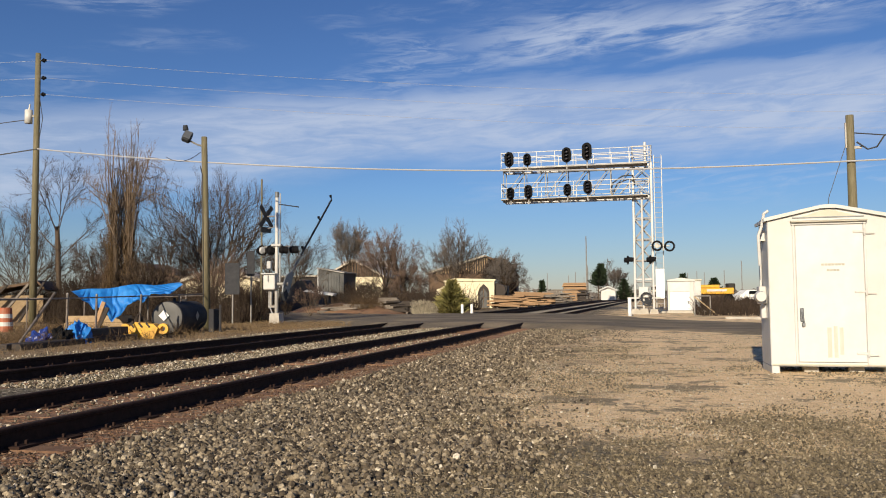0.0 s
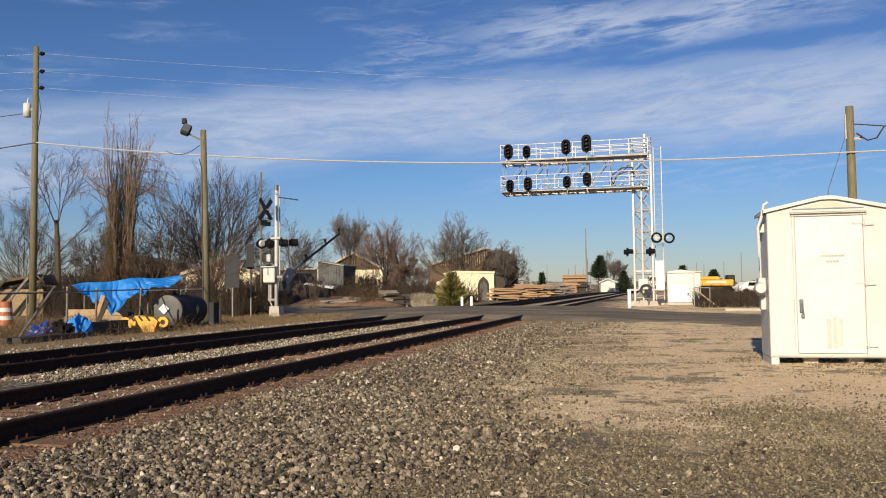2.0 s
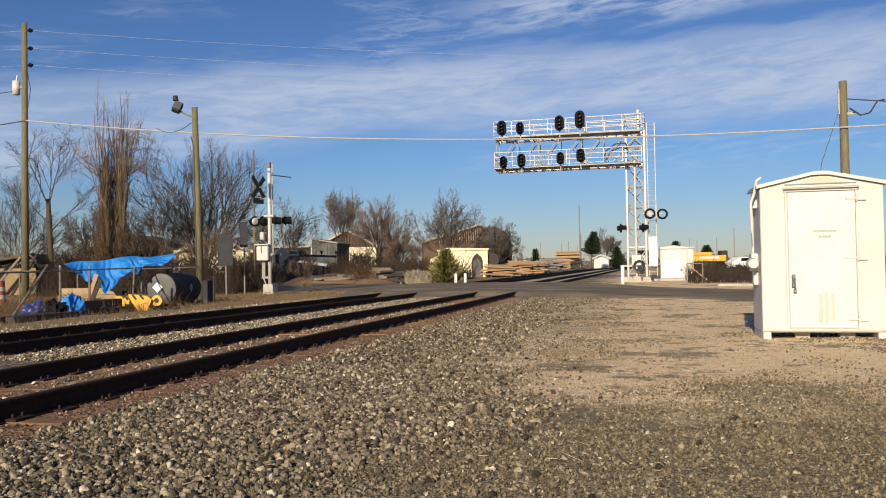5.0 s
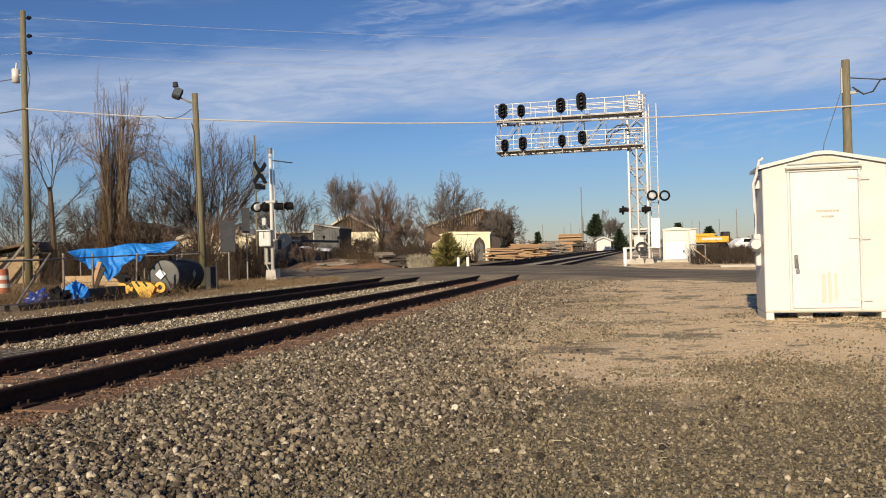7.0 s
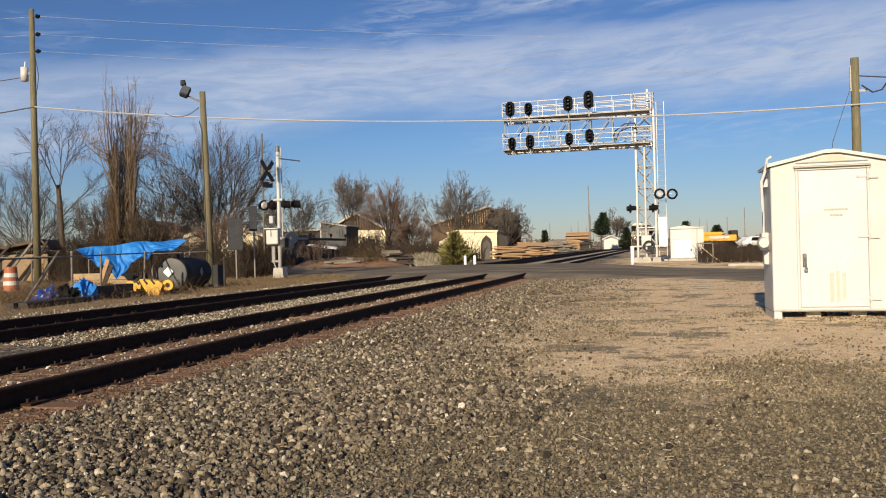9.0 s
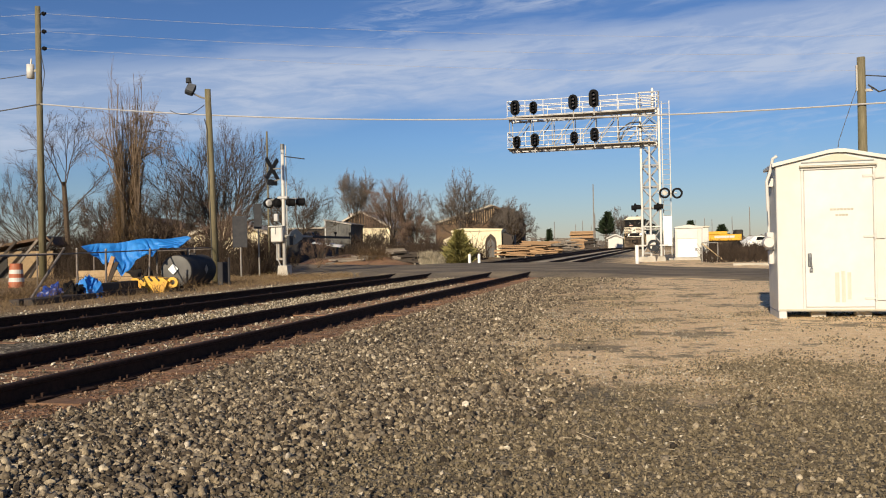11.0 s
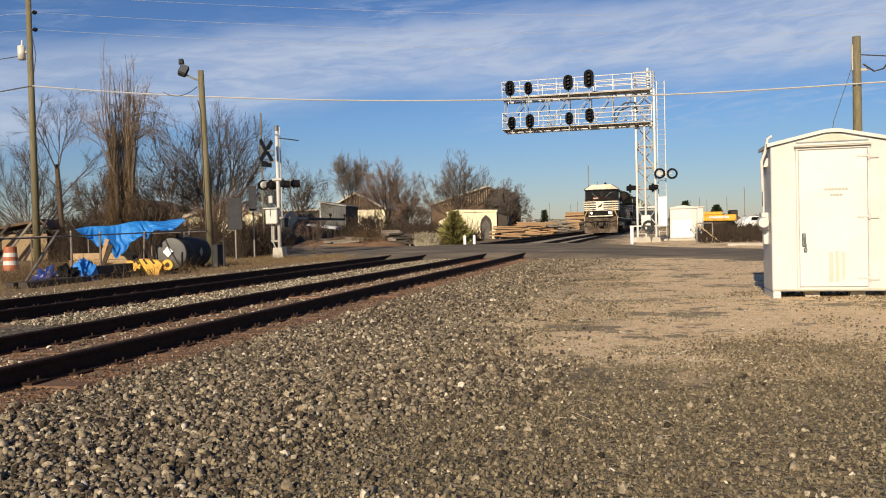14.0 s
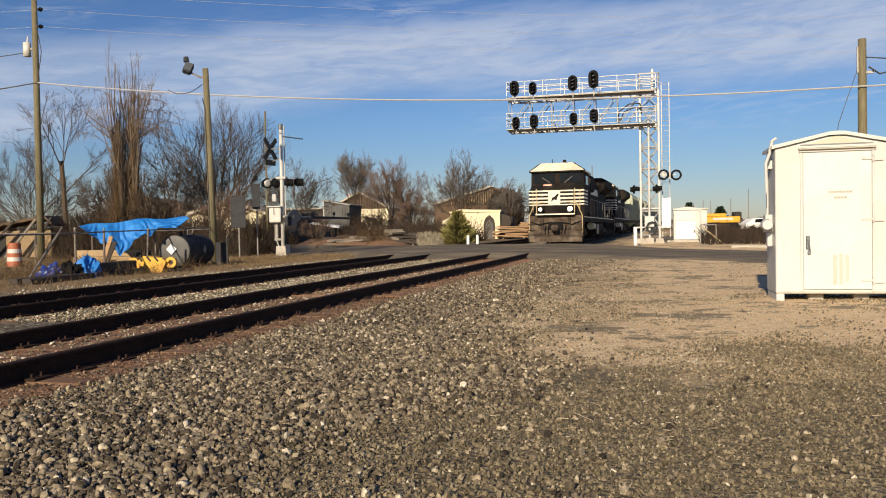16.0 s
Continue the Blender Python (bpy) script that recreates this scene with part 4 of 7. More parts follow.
def vine_tree(seed, at, H):
    """A clump of tall upright stems, wispy at the top, with vines hanging round two of its trunks."""
    rnd = random.Random(seed)
    t = thing("bare_tree", "tall narrow bare tree wrapped in dead vines", "tree", (at[0], at[1], ground_z(*at) - 0.05), group="bare trees")
    feet = ((-0.55, 0.0), (0.30, 0.1), (-0.1, 0.4))
    for k, (fx, fy) in enumerate(feet):
        rows = []
        limb(rnd, rows, Vector((fx, fy, 0)), Vector((fx * 1.2 + 0.1, fy, 6.0 - 0.8 * k)), 0.17, 0.08, 0.03, 7)
        part("trunk", sticks_mesh("trunk", rows, BARK, 8), None, t)
    limbs, twigs, vines = [], [], []
    for i in range(46):
        fx, fy = feet[i % 3]
        z0 = rnd.uniform(2.0, 6.4)
        out = abs(rnd.gauss(0, 1.0)) + 0.05
        az = rnd.uniform(0, 6.283)
        top = z0 + rnd.uniform(3.2, 6.5)
        top = min(top, H * (1.0 - 0.12 * out * out) * rnd.uniform(0.80, 1.0))
        a = Vector((fx, fy, z0))
        b = Vector((fx * 0.5 + math.cos(az) * out, fy + math.sin(az) * out, max(top, z0 + 1.2)))
        mid = a.lerp(b, 0.4) + Vector((math.cos(az), math.sin(az), -0.2)) * 0.25
        rows = [a * (1 - u) ** 2 + mid * 2 * u * (1 - u) + b * u * u for u in (0, 0.15, 0.3, 0.45, 0.6, 0.75, 0.88, 1.0)]
        for j in range(7):
            limbs.append((rows[j], rows[j + 1], 0.045 - 0.005 * j, 0.040 - 0.005 * j))
        for j in range(14):
            q = along(rows, 0.2 + 0.8 * rnd.random() ** 1.4)
            d = Vector((rnd.gauss(0, 0.28), rnd.gauss(0, 0.28), 1)).normalized()
            pts, _ = shoot(rnd, twigs, q, d, rnd.uniform(0.4, 1.3), 0.007, 0.003, 0.15, 3, 0.14)
            for m in range(3):
                twigs.append((along(pts, rnd.random()), along(pts, rnd.random()) + Vector((rnd.gauss(0, 0.12), rnd.gauss(0, 0.12), rnd.uniform(0.05, 0.35))), 0.005, 0.003))
    # long arching shoots that hang over at the ends
    for i in range(34):
        az = rnd.gauss(0.0, 0.9) + (math.pi if rnd.random() < 0.2 else 0)
        p, d = Vector((rnd.gauss(0, 0.3), rnd.gauss(0, 0.3), rnd.uniform(5.2, 7.8))), Vector((math.cos(az) * 0.7, math.sin(az) * 0.7, 1.0)).normalized()
        r = 0.022
        for j in range(9):
            q = p + d * 0.28
            limbs.append((p, q, r, r * 0.85))
            if j > 2:
                for m in range(5):
                    twigs.append((q, q + Vector((rnd.gauss(0, 0.16), rnd.gauss(0, 0.16), rnd.gauss(-0.18, 0.22))), 0.007, 0.003))
            d = (d + Vector((rnd.gauss(0.03, 0.1), rnd.gauss(0, 0.1), -0.22))).normalized()
            p, r = q, r * 0.85
    for i in range(11000):
        fx, fy = feet[0] if rnd.random() < 0.45 else feet[1] if rnd.random() < 0.8 else feet[2]
        h = min(rnd.uniform(0, 6.9), rnd.uniform(0, 8.0)) if rnd.random() < 0.75 else rnd.uniform(0, 2.5)
        a, r = rnd.uniform(0, 6.28), abs(rnd.gauss(0, 0.24)) * (1.25 - h / 11) * (1 + 0.5 * noise.noise(Vector((fx * 9, h * 1.1, 3))))
        p = Vector((fx + r * math.cos(a), fy + r * math.sin(a), h))
        vines.append((p, p + Vector((rnd.gauss(0, 0.09), rnd.gauss(0, 0.09), rnd.gauss(0.15, 0.3))), 0.012, 0.006))
    part("branchwork", sticks_mesh("branchwork", limbs, TWIG_PALE, 4), None, t)
    part("crown", sticks_mesh("crown", twigs, TWIG_PALE, 3), None, t)
    part("vine_mass", sticks_mesh("vine_mass", vines, VINE, 3), None, t, "mass of dead brown vines")


def build_trees():
    bare_tree(11, (-31.2, 38.6), 9.2, 0.15, OPEN, "slender bare tree with open curving limbs", TWIG, 0.006)
    vine_tree(23, (-26.2, 37.0), 11.2)
    bare_tree(31, (-24.8, 43.4), 8.9, 0.17, SPREAD, "broad dark bare tree with dense twigs", TWIG, 0.006)
    bare_tree(32, (-27.2, 48.0), 6.4, 0.13, SPREAD, "broad dark bare tree with dense twigs", TWIG, 0.0065)
    bare_tree(33, (-29.0, 45.5), 7.0, 0.14, SPREAD, "broad dark bare tree with dense twigs", TWIG, 0.0065)
    bare_tree(34, (-38.6, 44.5), 7.0, 0.15, SPREAD, "broad dark bare tree with dense twigs", TWIG, 0.0065)
    bare_tree(35, (-44.0, 60.0), 7.6, 0.18, BALL, "bare tree with rounded crown", TWIG, 0.008)
    bare_tree(41, (-29.0, 64.0), 7.2, 0.16, SPREAD, "wide bare tree behind the crossing", TWIG, 0.008)
    bare_tree(42, (-31.8, 84.8), 9.5, 0.11, NARROW, "narrow pale bare tree", TWIG_FAR, 0.008)
    bare_tree(43, (-26.3, 81.0), 8.3, 0.16, BALL, "round bare tree with reddish twigs", TWIG_RED, 0.008)
    bare_tree(44, (-23.6, 80.0), 4.9, 0.13, BALL, "small round bare tree with reddish twigs", TWIG_RED, 0.008)
    bare_tree(45, (-23.9, 102.3), 10.8, 0.22, BALL, "dense round-crowned bare tree", TWIG_FAR, 0.011)
    bare_tree(46, (-17.4, 104.0), 7.0, 0.15, BALL, "round bare tree beyond the warehouse", TWIG_FAR, 0.011)
    bare_tree(47, (-7.8, 196.0), 9.5, 0.2, SPREAD, "hazy bare tree beside the line", TWIG_FAR, 0.024)
    # shrubs in the thicket behind the fence
    kinds = [bare_tree(60 + i, at, h, 0.06, SHRUB, "leafless brown shrub in the thicket", m, 0.009, group="shrubs", name="shrub")
             for i, (at, h, m) in enumerate((((-22.9, 40.5), 3.9, TWIG_RED), ((-24.0, 35.5), 3.4, BRUSH), ((-19.5, 39.0), 2.2, BRUSH)))]
    rnd = random.Random(8)
    spots = [(-36, 38), (-34, 41), (-33, 37), (-29, 40), (-28, 36.3), (-23.5, 40), (-22.5, 43), (-20.5, 42), (-21, 45.5), (-18.8, 44), (-26.5, 41), (-30.5, 43), (-38.5, 42), (-19, 36.4), (-23.0, 38.2), (-25.2, 39.4)]
    for i, (x, y) in enumerate(spots):
        s = rnd.uniform(0.75, 1.2) * (0.62 if x > -22.8 else 0.8)
        o = copy_thing(kinds[i % 3], pose(x, y, ground_z(x, y) - 0.05, 0, 0, rnd.uniform(0, 360)))
        o.scale = (s, s, s)
    for i, (x, y) in enumerate(((-17.8, 110), (-16.2, 109), (-25.5, 74), (-22.5, 76), (-27.8, 76), (-20.6, 72), (-23.5, 70), (-30, 72), (-33, 76))):
        s = rnd.uniform(0.8, 1.1)
        o = copy_thing(kinds[1 + i % 2], pose(x, y, ground_z(x, y) - 0.05, 0, 0, rnd.uniform(0, 360)))
        o.scale = (s, s, s * 0.8)


def conifer(seed, at, height, width, label, mat, n=1500, size=0.16, category="tree", name="evergreen_tree", taper=1.0, clear=0.0):
    """A trunk with many short needle sprays."""
    rnd = random.Random(seed)
    t = thing(name, label, category, (at[0], at[1], ground_z(*at) - 0.05))
    part("trunk", Shape().tube((0, 0, 0), (0.05, 0, height * 0.85), height * 0.02 + 0.02, 0.01, 7), BARK, t)
    vs, fs = [], []
    lump = [rnd.uniform(0.35, 1.25) for _ in range(24)]
    for i in range(n):
        h = rnd.random() ** 1.25
        a = rnd.uniform(0, 2 * math.pi)
        env = ((1 - h) ** taper if taper > 0.5 else 1 - h ** 1.7) * lump[int(a * 3.8) % 12 + int(h * 11.9)]
        if taper < 0.9:
            env *= min(1, 0.35 + h * 4)
        r = width * env * math.sqrt(rnd.uniform(0.08, 1))
        p = Vector((r * math.cos(a) + clear * h * 1.2, r * math.sin(a), (clear + (1 - clear) * h) * height + 0.05))
        out = Vector((math.cos(a), math.sin(a), rnd.uniform(0.1, 0.9))).normalized()
        s = size * rnd.uniform(0.6, 1.4)
        sd = out.cross(Vector((rnd.gauss(0, 1), rnd.gauss(0, 1), rnd.gauss(0, 1)))).normalized() * s * 0.22
        o = len(vs)
        vs += [p - sd, p + sd, p + out * s]
        fs.append((o, o + 1, o + 2))
    part("foliage", raw_mesh("foliage", [tuple(v) for v in vs], fs, mat), None, t)
    return t


def scatter_sticks(name, seed, spots, count, hmin, hmax, mat, label, category, lean=0.35, r=0.007, keep=None):
    """Stems over some patches of ground; spots: rows of x, y, half-width, half-depth."""
    rnd = random.Random(seed)
    segs = []
    tot = sum(s[2] * s[3] for s in spots)
    for sx, sy, wx, wy in spots:
        for i in range(int(count * wx * wy / tot)):
            x, y = sx + rnd.uniform(-wx, wx), sy + rnd.uniform(-wy, wy)
            if keep and not keep(x, y):
                continue
            clump = 0.5 + 0.9 * max(0, noise.noise(Vector((x * 0.6, y * 0.6, seed))) + 0.35)
            h = rnd.uniform(hmin, hmax) * clump
            p = Vector((x, y, ground_z(x, y) - 0.03))
            m = p + Vector((rnd.gauss(0, lean * 0.4) * h, rnd.gauss(0, lean * 0.4) * h, h * 0.55))
            e = m + Vector((rnd.gauss(0, lean) * h * 0.6, rnd.gauss(0, lean) * h * 0.6, h * 0.45))
            segs += [(p, m, r, r * 0.8), (m, e, r * 0.8, r * 0.35)]
    return tagged(new(name, sticks_mesh(name, segs, mat, 3)), label, category, kind="stuff")


def off_road(x, y):
    lo = np.interp(x, [p[0] for p in ROAD_NEAR], [p[1] for p in ROAD_NEAR])
    hi = np.interp(x, [p[0] for p in ROAD_FAR], [p[1] for p in ROAD_FAR])
    return y < lo - 0.3 or y > hi + 0.4


def build_growth():
    build_trees()
    scatter_sticks("thicket", 3, [(-29, 39, 11, 5), (-21, 41, 3.5, 4)], 21000, 0.6, 2.3, BRUSH, "tangled dry brown thicket along the fence", "thicket", 0.45, 0.010, lambda x, y: off_road(x, y) and not (x < -29.3 and y < 37.2))
    scatter_sticks("dry_grass", 4, [(-20, 30, 7, 6), (-15.5, 23, 3.0, 10), (-14.5, 33.5, 3, 1.6)], 15000, 0.04, 0.20, DRY_GRASS, "short dry winter grass beside the tracks", "grass", 0.8, 0.006, off_road)
    scatter_sticks("field_brush", 6, [(9.0, 52, 6.4, 7), (14, 66, 12, 6)], 9000, 0.4, 1.15, BRUSH, "low brown brush in the field beyond the road", "brush", 0.5, 0.014, off_road)
    scatter_sticks("far_brush", 7, [(-25, 70, 8, 5), (-16, 62, 3, 4)], 8000, 0.5, 1.8, BRUSH, "dark brown brush before the yard buildings", "brush", 0.5, 0.016, off_road)
    scatter_sticks("dead_weeds", 9, [(-16.3, 20.5, 1.6, 3.5), (-18.5, 24.5, 2.5, 1.2), (-14.2, 20.0, 0.35, 3.5)], 2600, 0.15, 0.6, VINE, "dead brown weeds among the stored things", "weeds", 0.6, 0.006, off_road)
    scatter_sticks("grey_weeds", 12, [(-13.6, 50.2, 0.75, 0.6)], 1500, 0.3, 1.05, GREY_STALK, "clump of pale grey dead stalks beside the evergreen", "weeds", 0.35, 0.012, off_road)
    scatter_sticks("bank_weeds", 13, [(-20.5, 49.0, 4.0, 3.0)], 5000, 0.5, 0.95, VINE, "dead brown weeds over the earth bank", "weeds", 0.7, 0.010, off_road)
    conifer(2, (-12.0, 50.6), 2.05, 1.05, "bushy yellow-green evergreen shrub by the road", EVERGREEN, 2300, 0.34, "shrub", "evergreen_shrub", 0.5)
    conifer(5, (-16.1, 130.0), 3.2, 0.95, "small dark conifer in the distance", DARK_GREEN, 1500, 0.4)
    conifer(6, (-9.0, 160.0), 6.9, 1.7, "dark leaning evergreen tree", DARK_GREEN, 1500, 0.6, taper=0.4, clear=0.42)
    conifer(7, (-4.9, 186.0), 4.6, 2.3, "dense olive bush beside the line", DARK_GREEN, 2600, 0.45, "bush", "evergreen_bush", 0.45)
    conifer(8, (5.8, 140.0), 4.3, 1.1, "round dark tree in the distance", DARK_GREEN, 2200, 0.5, taper=0.45)
    conifer(9, (11.4, 150.0), 3.7, 1.6, "round dark tree in the distance", DARK_GREEN, 2200, 0.5, taper=0.45)


build_growth()


# ---------------------------------------------------------------- poles and wires
def sag(a, b, drop, n=24):
    a, b = Vector(a), Vector(b)
    return [a.lerp(b, i / n) - Vector((0, 0, drop * 4 * (i / n) * (1 - i / n))) for i in range(n + 1)]


def wire(name, pts, r, mat, label):
    return tagged(part(name, Shape().path(pts, r, 5), mat), label, "cable")


def build_poles():
    # power pole with transformer
    px, py = -26.74, 31.3
    z0 = ground_z(px, py) - 0.1
    p = thing("utility_pole", "tall greenish wooden power pole with side insulators", "utility pole", (px, py, z0))
    part("post", Shape().tube((0.0, 0, 0), (0.0, 0, 12.45 - z0), 0.165, 0.115, 14), POLE_WOOD, p, smooth=True)
    for z in (12.1, 11.29, 10.53):
        ins = part("insulator", Shape().tube((0.10, 0, z - z0), (0.24, 0, z - z0), 0.03).tube((0.24, 0, z - z0), (0.42, 0, z - z0), 0.075, 0.06, 10), BLACK_PAINT, p)
        part("flange", Shape().tube((0.30, 0, z - z0), (0.32, 0, z - z0), 0.10, n=12), BLACK_PAINT, ins)
    tr = part("transformer", Shape().tube((-0.36, -0.1, 9.22 - z0), (-0.36, -0.1, 9.83 - z0), 0.165, 0.165, 16), WHITE_STEEL, p, "pale grey pole transformer", smooth=True)
    part("bushing", Shape().tube((-0.34, -0.1, 9.85 - z0), (-0.30, -0.1, 10.1 - z0), 0.04, 0.03), WHITE_STEEL, tr)
    part("bracket", Shape().box((-0.15, -0.05, 9.55 - z0), (0.2, 0.08, 0.1)), GALV_DULL, p)
    part("ground_wire", Shape().path([Vector((0.16, -0.05, 10.4 - z0)), Vector((0.35, -0.05, 9.4 - z0)), Vector((0.17, -0.05, 8.4 - z0))], 0.016), CABLE, p)
    # pole behind the hut
    qx, qy = 7.18, 31.66
    q = thing("utility_pole", "short weathered wooden pole behind the hut", "utility pole", (qx, qy, ground_z(qx, qy) - 0.1))
    part("post", Shape().tube((0, 0, 0), (0, 0, 7.63), 0.17, 0.135, 14), POLE_WOOD, q, smooth=True)
    part("bracket", Shape().box((-0.16, -0.05, 6.9), (0.05, 0.06, 0.9)).box((0.2, -0.05, 6.45), (0.3, 0.08, 0.09)), GALV_DULL, q)
    tagged(q, group="")
    # lamp pole
    lx, ly = -16.04, 27.8
    l = thing("floodlight_pole", "slightly leaning wooden pole with a floodlight on an arm", "lamp post", (lx, ly, ground_z(lx, ly) - 0.1))
    part("post", Shape().tube((0, 0, 0), (-0.19, 0, 7.42), 0.145, 0.11, 14), POLE_WOOD, l, smooth=True)
    part("arm", Shape().path([Vector((-0.2, -0.05, 7.05)), Vector((-0.42, -0.12, 7.12)), Vector((-0.66, -0.18, 7.25))], 0.035), GALV_DULL, l)
    rot = pose(0, 0, 0, -32, 20, 25).to_3x3()
    fl = part("floodlight", Shape().box((-0.78, -0.22, 7.42), (0.32, 0.26, 0.46), rot, ch=0.05), DARK_SIGN, l, "dark floodlight head")
    part("lens", Shape().box(Vector((-0.78, -0.22, 7.42)) + rot @ Vector((0, -0.133, 0)), (0.26, 0.012, 0.36), rot), ALU_BACK, fl)
    part("photocell", Shape().tube((-0.86, -0.2, 7.68), (-0.88, -0.2, 7.86), 0.11, 0.09, 12), DARK_SIGN, fl)
    part("conduit", Shape().path([Vector((-0.05, -0.14, 0.2)), Vector((-0.17, -0.12, 5.9)), Vector((-0.28, -0.12, 6.3))], 0.02), CABLE, l)
    # cables
    A, B = Vector((-26.6, 31.2, 8.02)), Vector((7.0, 31.5, 5.88))
    pts = sag(A, B, 0.62)
    wire("power_cable", pts, 0.029, CABLE_PALE, "thick pale aerial cable across the road and tracks")
    wire("power_cable", sag(B, (40, 27, 7.2), 0.5), 0.03, CABLE_PALE, "thick pale aerial cable beyond the short pole")
    wire("power_cable", sag(A, (-60, 24, 7.0), 1.0), 0.028, CABLE, "dark aerial cable leading off the power pole")
    wire("power_cable", sag((-27.0, 31.2, 9.4), (-60, 22, 8.2), 0.9), 0.02, CABLE, "thin dark wire from the transformer")
    for z, zz in ((12.1, 14.6), (11.29, 13.6), (10.53, 12.6)):
        wire("power_line", sag((-26.4, 31.3, z), (50, 62, zz), 1.7, 40), 0.0055, CABLE_PALE, "thin bright overhead line running to the horizon")
        wire("power_line", sag((-26.5, 31.3, z), (-70, 16, z + 0.4), 1.0), 0.005, CABLE_PALE, "thin bright overhead line leaving the pole")
    wire("service_wire", sag((7.3, 31.6, 6.9), (30, 34, 6.6), 0.55), 0.022, CABLE, "slack black service wire")
    wire("service_wire", [Vector((7.35, 31.5, 6.55)), Vector((7.7, 31.5, 6.28)), Vector((8.0, 31.5, 6.35)), Vector((8.25, 31.5, 6.75)), Vector((8.5, 31.6, 6.8))], 0.03, CABLE, "drooping loop of black cable")
    wire("guy_wire", [Vector((7.05, 31.6, 6.6)), Vector((6.35, 31.4, 4.6)), Vector((6.2, 31.4, 3.2))], 0.012, CABLE, "thin slack wire hanging from the short pole")
    wire("lamp_cable", sag((-16.35, 27.75, 6.75), (-19.5, 30.4, 7.15), 0.25), 0.014, CABLE, "thin wire to the floodlight")
    # distant poles
    for x, y, h, r in ((-8.5, 121.5, 9.6, 0.10), (-13.0, 190, 7.5, 0.10), (-17.5, 210, 7.0, 0.10), (-22, 240, 7.0, 0.11), (-27.0, 230, 7.5, 0.11), (14.9, 92, 6.4, 0.09), (16.0, 150, 6.8, 0.09), (12.0, 210, 7.0, 0.1), (17.0, 260, 8, 0.12), (-11.0, 160, 6.8, 0.09), (9.5, 230, 6.5, 0.1), (-19.0, 260, 7.0, 0.1), (-15.0, 230, 6.5, 0.1), (21.0, 240, 8, 0.12), (14.0, 300, 9, 0.13)):
        d = thing("distant_pole", "thin dark pole in the distance", "utility pole", (x, y, ground_z(x, y)), group="distant poles")
        part("post", Shape().tube((0, 0, 0), (0, 0, h), r, r * 0.7, 8), GALV_DULL, d)


build_poles()


# ---------------------------------------------------------------- crossing signal
SIGNAL_AT = (-16.38, 34.46)


def build_crossing_signal():
    z0 = 0.10
    s = thing("crossing_signal", "silver level-crossing signal with crossbuck, flashers and a lowering gate", "crossing signal", (*SIGNAL_AT, z0))
    part("footing", Shape().prism([(-0.27, -0.15), (0.27, -0.15), (0.22, 0.42), (-0.22, 0.42)], "y", -0.24, 0.24), CONCRETE, s, "pale concrete footing")
    part("mast", Shape().tube((0, 0, 0.3), (0, 0, 5.97), 0.085, 0.075, 14), WHITE_STEEL, s, smooth=True)
    part("conduit", Shape().tube((0.14, 0.05, 1.6), (0.14, 0.05, 5.9), 0.03), GALV, s)
    part("bell", Shape().tube((0, 0, 5.72), (0, 0, 5.97), 0.10, 0.10, 12), ALU_BACK, s)
    part("side_arm", Shape().path([Vector((0.1, 0, 5.40)), Vector((0.35, 0, 5.36)), Vector((1.08, 0, 5.24))], 0.026), DARK_SIGN, s)
    # crossbuck, seen from its dark back
    rot = pose(0, 0, 0, 0, 0, 77).to_3x3()
    c = Vector((-0.56, 0.05, 4.86))
    for a in (48, -48):
        part("crossbuck_blade", Shape().box(c + Vector((0, 0.02 if a > 0 else 0, 0)), (1.28, 0.02, 0.23), rot @ pose(0, 0, 0, 0, a, 0).to_3x3(), ch=0.004), DARK_SIGN, s, "dark back of a crossbuck blade")
    part("track_sign", Shape().box(c + Vector((0, 0, -0.62)), (0.72, 0.02, 0.26), rot, ch=0.004), DARK_SIGN, s)
    part("sign_bracket", Shape().tube((0, 0, 4.86), (-0.5, 0.06, 4.86), 0.03), GALV_DULL, s)
    part("sign_bracket", Shape().tube((0, 0, 4.4), (-0.46, 0.06, 4.3), 0.025), GALV_DULL, s)
    # flashers on a cross arm
    part("cross_arm", Shape().tube((-0.80, -0.02, 3.44), (0.95, 0.02, 3.44), 0.04), GALV_DULL, s)
    for x, ax, back in ((-0.66, (-0.80, 0.60, 0), True), (-0.22, (-0.80, 0.60, 0), False), (0.30, (0.9, 0.4, 0), False), (0.80, (0.9, 0.4, 0), False)):
        ax = Vector(ax)
        cen = Vector((x, -0.10, 3.29))
        f = part("flasher", Shape().ring(cen, ax, 0.24, 0.02, 0.04, 22), BLACK_PAINT, s, "black flasher target")
        part("lamp_housing", Shape().tube(cen, cen - ax * (0.07 if back else 0.13), 0.17, 0.11, 16), GALV if back else BLACK_PAINT, f)
        part("hood", Shape().ring(cen, ax, 0.17, 0.155, 0.30, 16), BLACK_PAINT, f)
    part("arm_clamp", Shape().box((0, -0.02, 3.52), (0.5, 0.2, 0.12), ch=0.02), GALV, s)
    part("small_box", Shape().box((-0.34, -0.05, 2.62), (0.20, 0.16, 0.34), ch=0.02), GALV, s)
    gb = part("gate_box", Shape().box((-0.24, -0.08, 1.82), (0.58, 0.46, 0.66), ch=0.04), WHITE_STEEL, s, "white gate mechanism box")
    part("box_lid", Shape().box((-0.26, -0.10, 2.21), (0.70, 0.55, 0.05), ch=0.015), WHITE_STEEL, gb)
    part("latch", Shape().box((-0.26, -0.34, 2.0), (0.03, 0.02, 0.3)), ALU_BACK, gb)
    part("bracket", Shape().box((-0.28, 0.02, 1.2), (0.12, 0.12, 0.9), ch=0.02).box((-0.2, 0.02, 0.72), (0.4, 0.1, 0.1)), GALV_DULL, s)
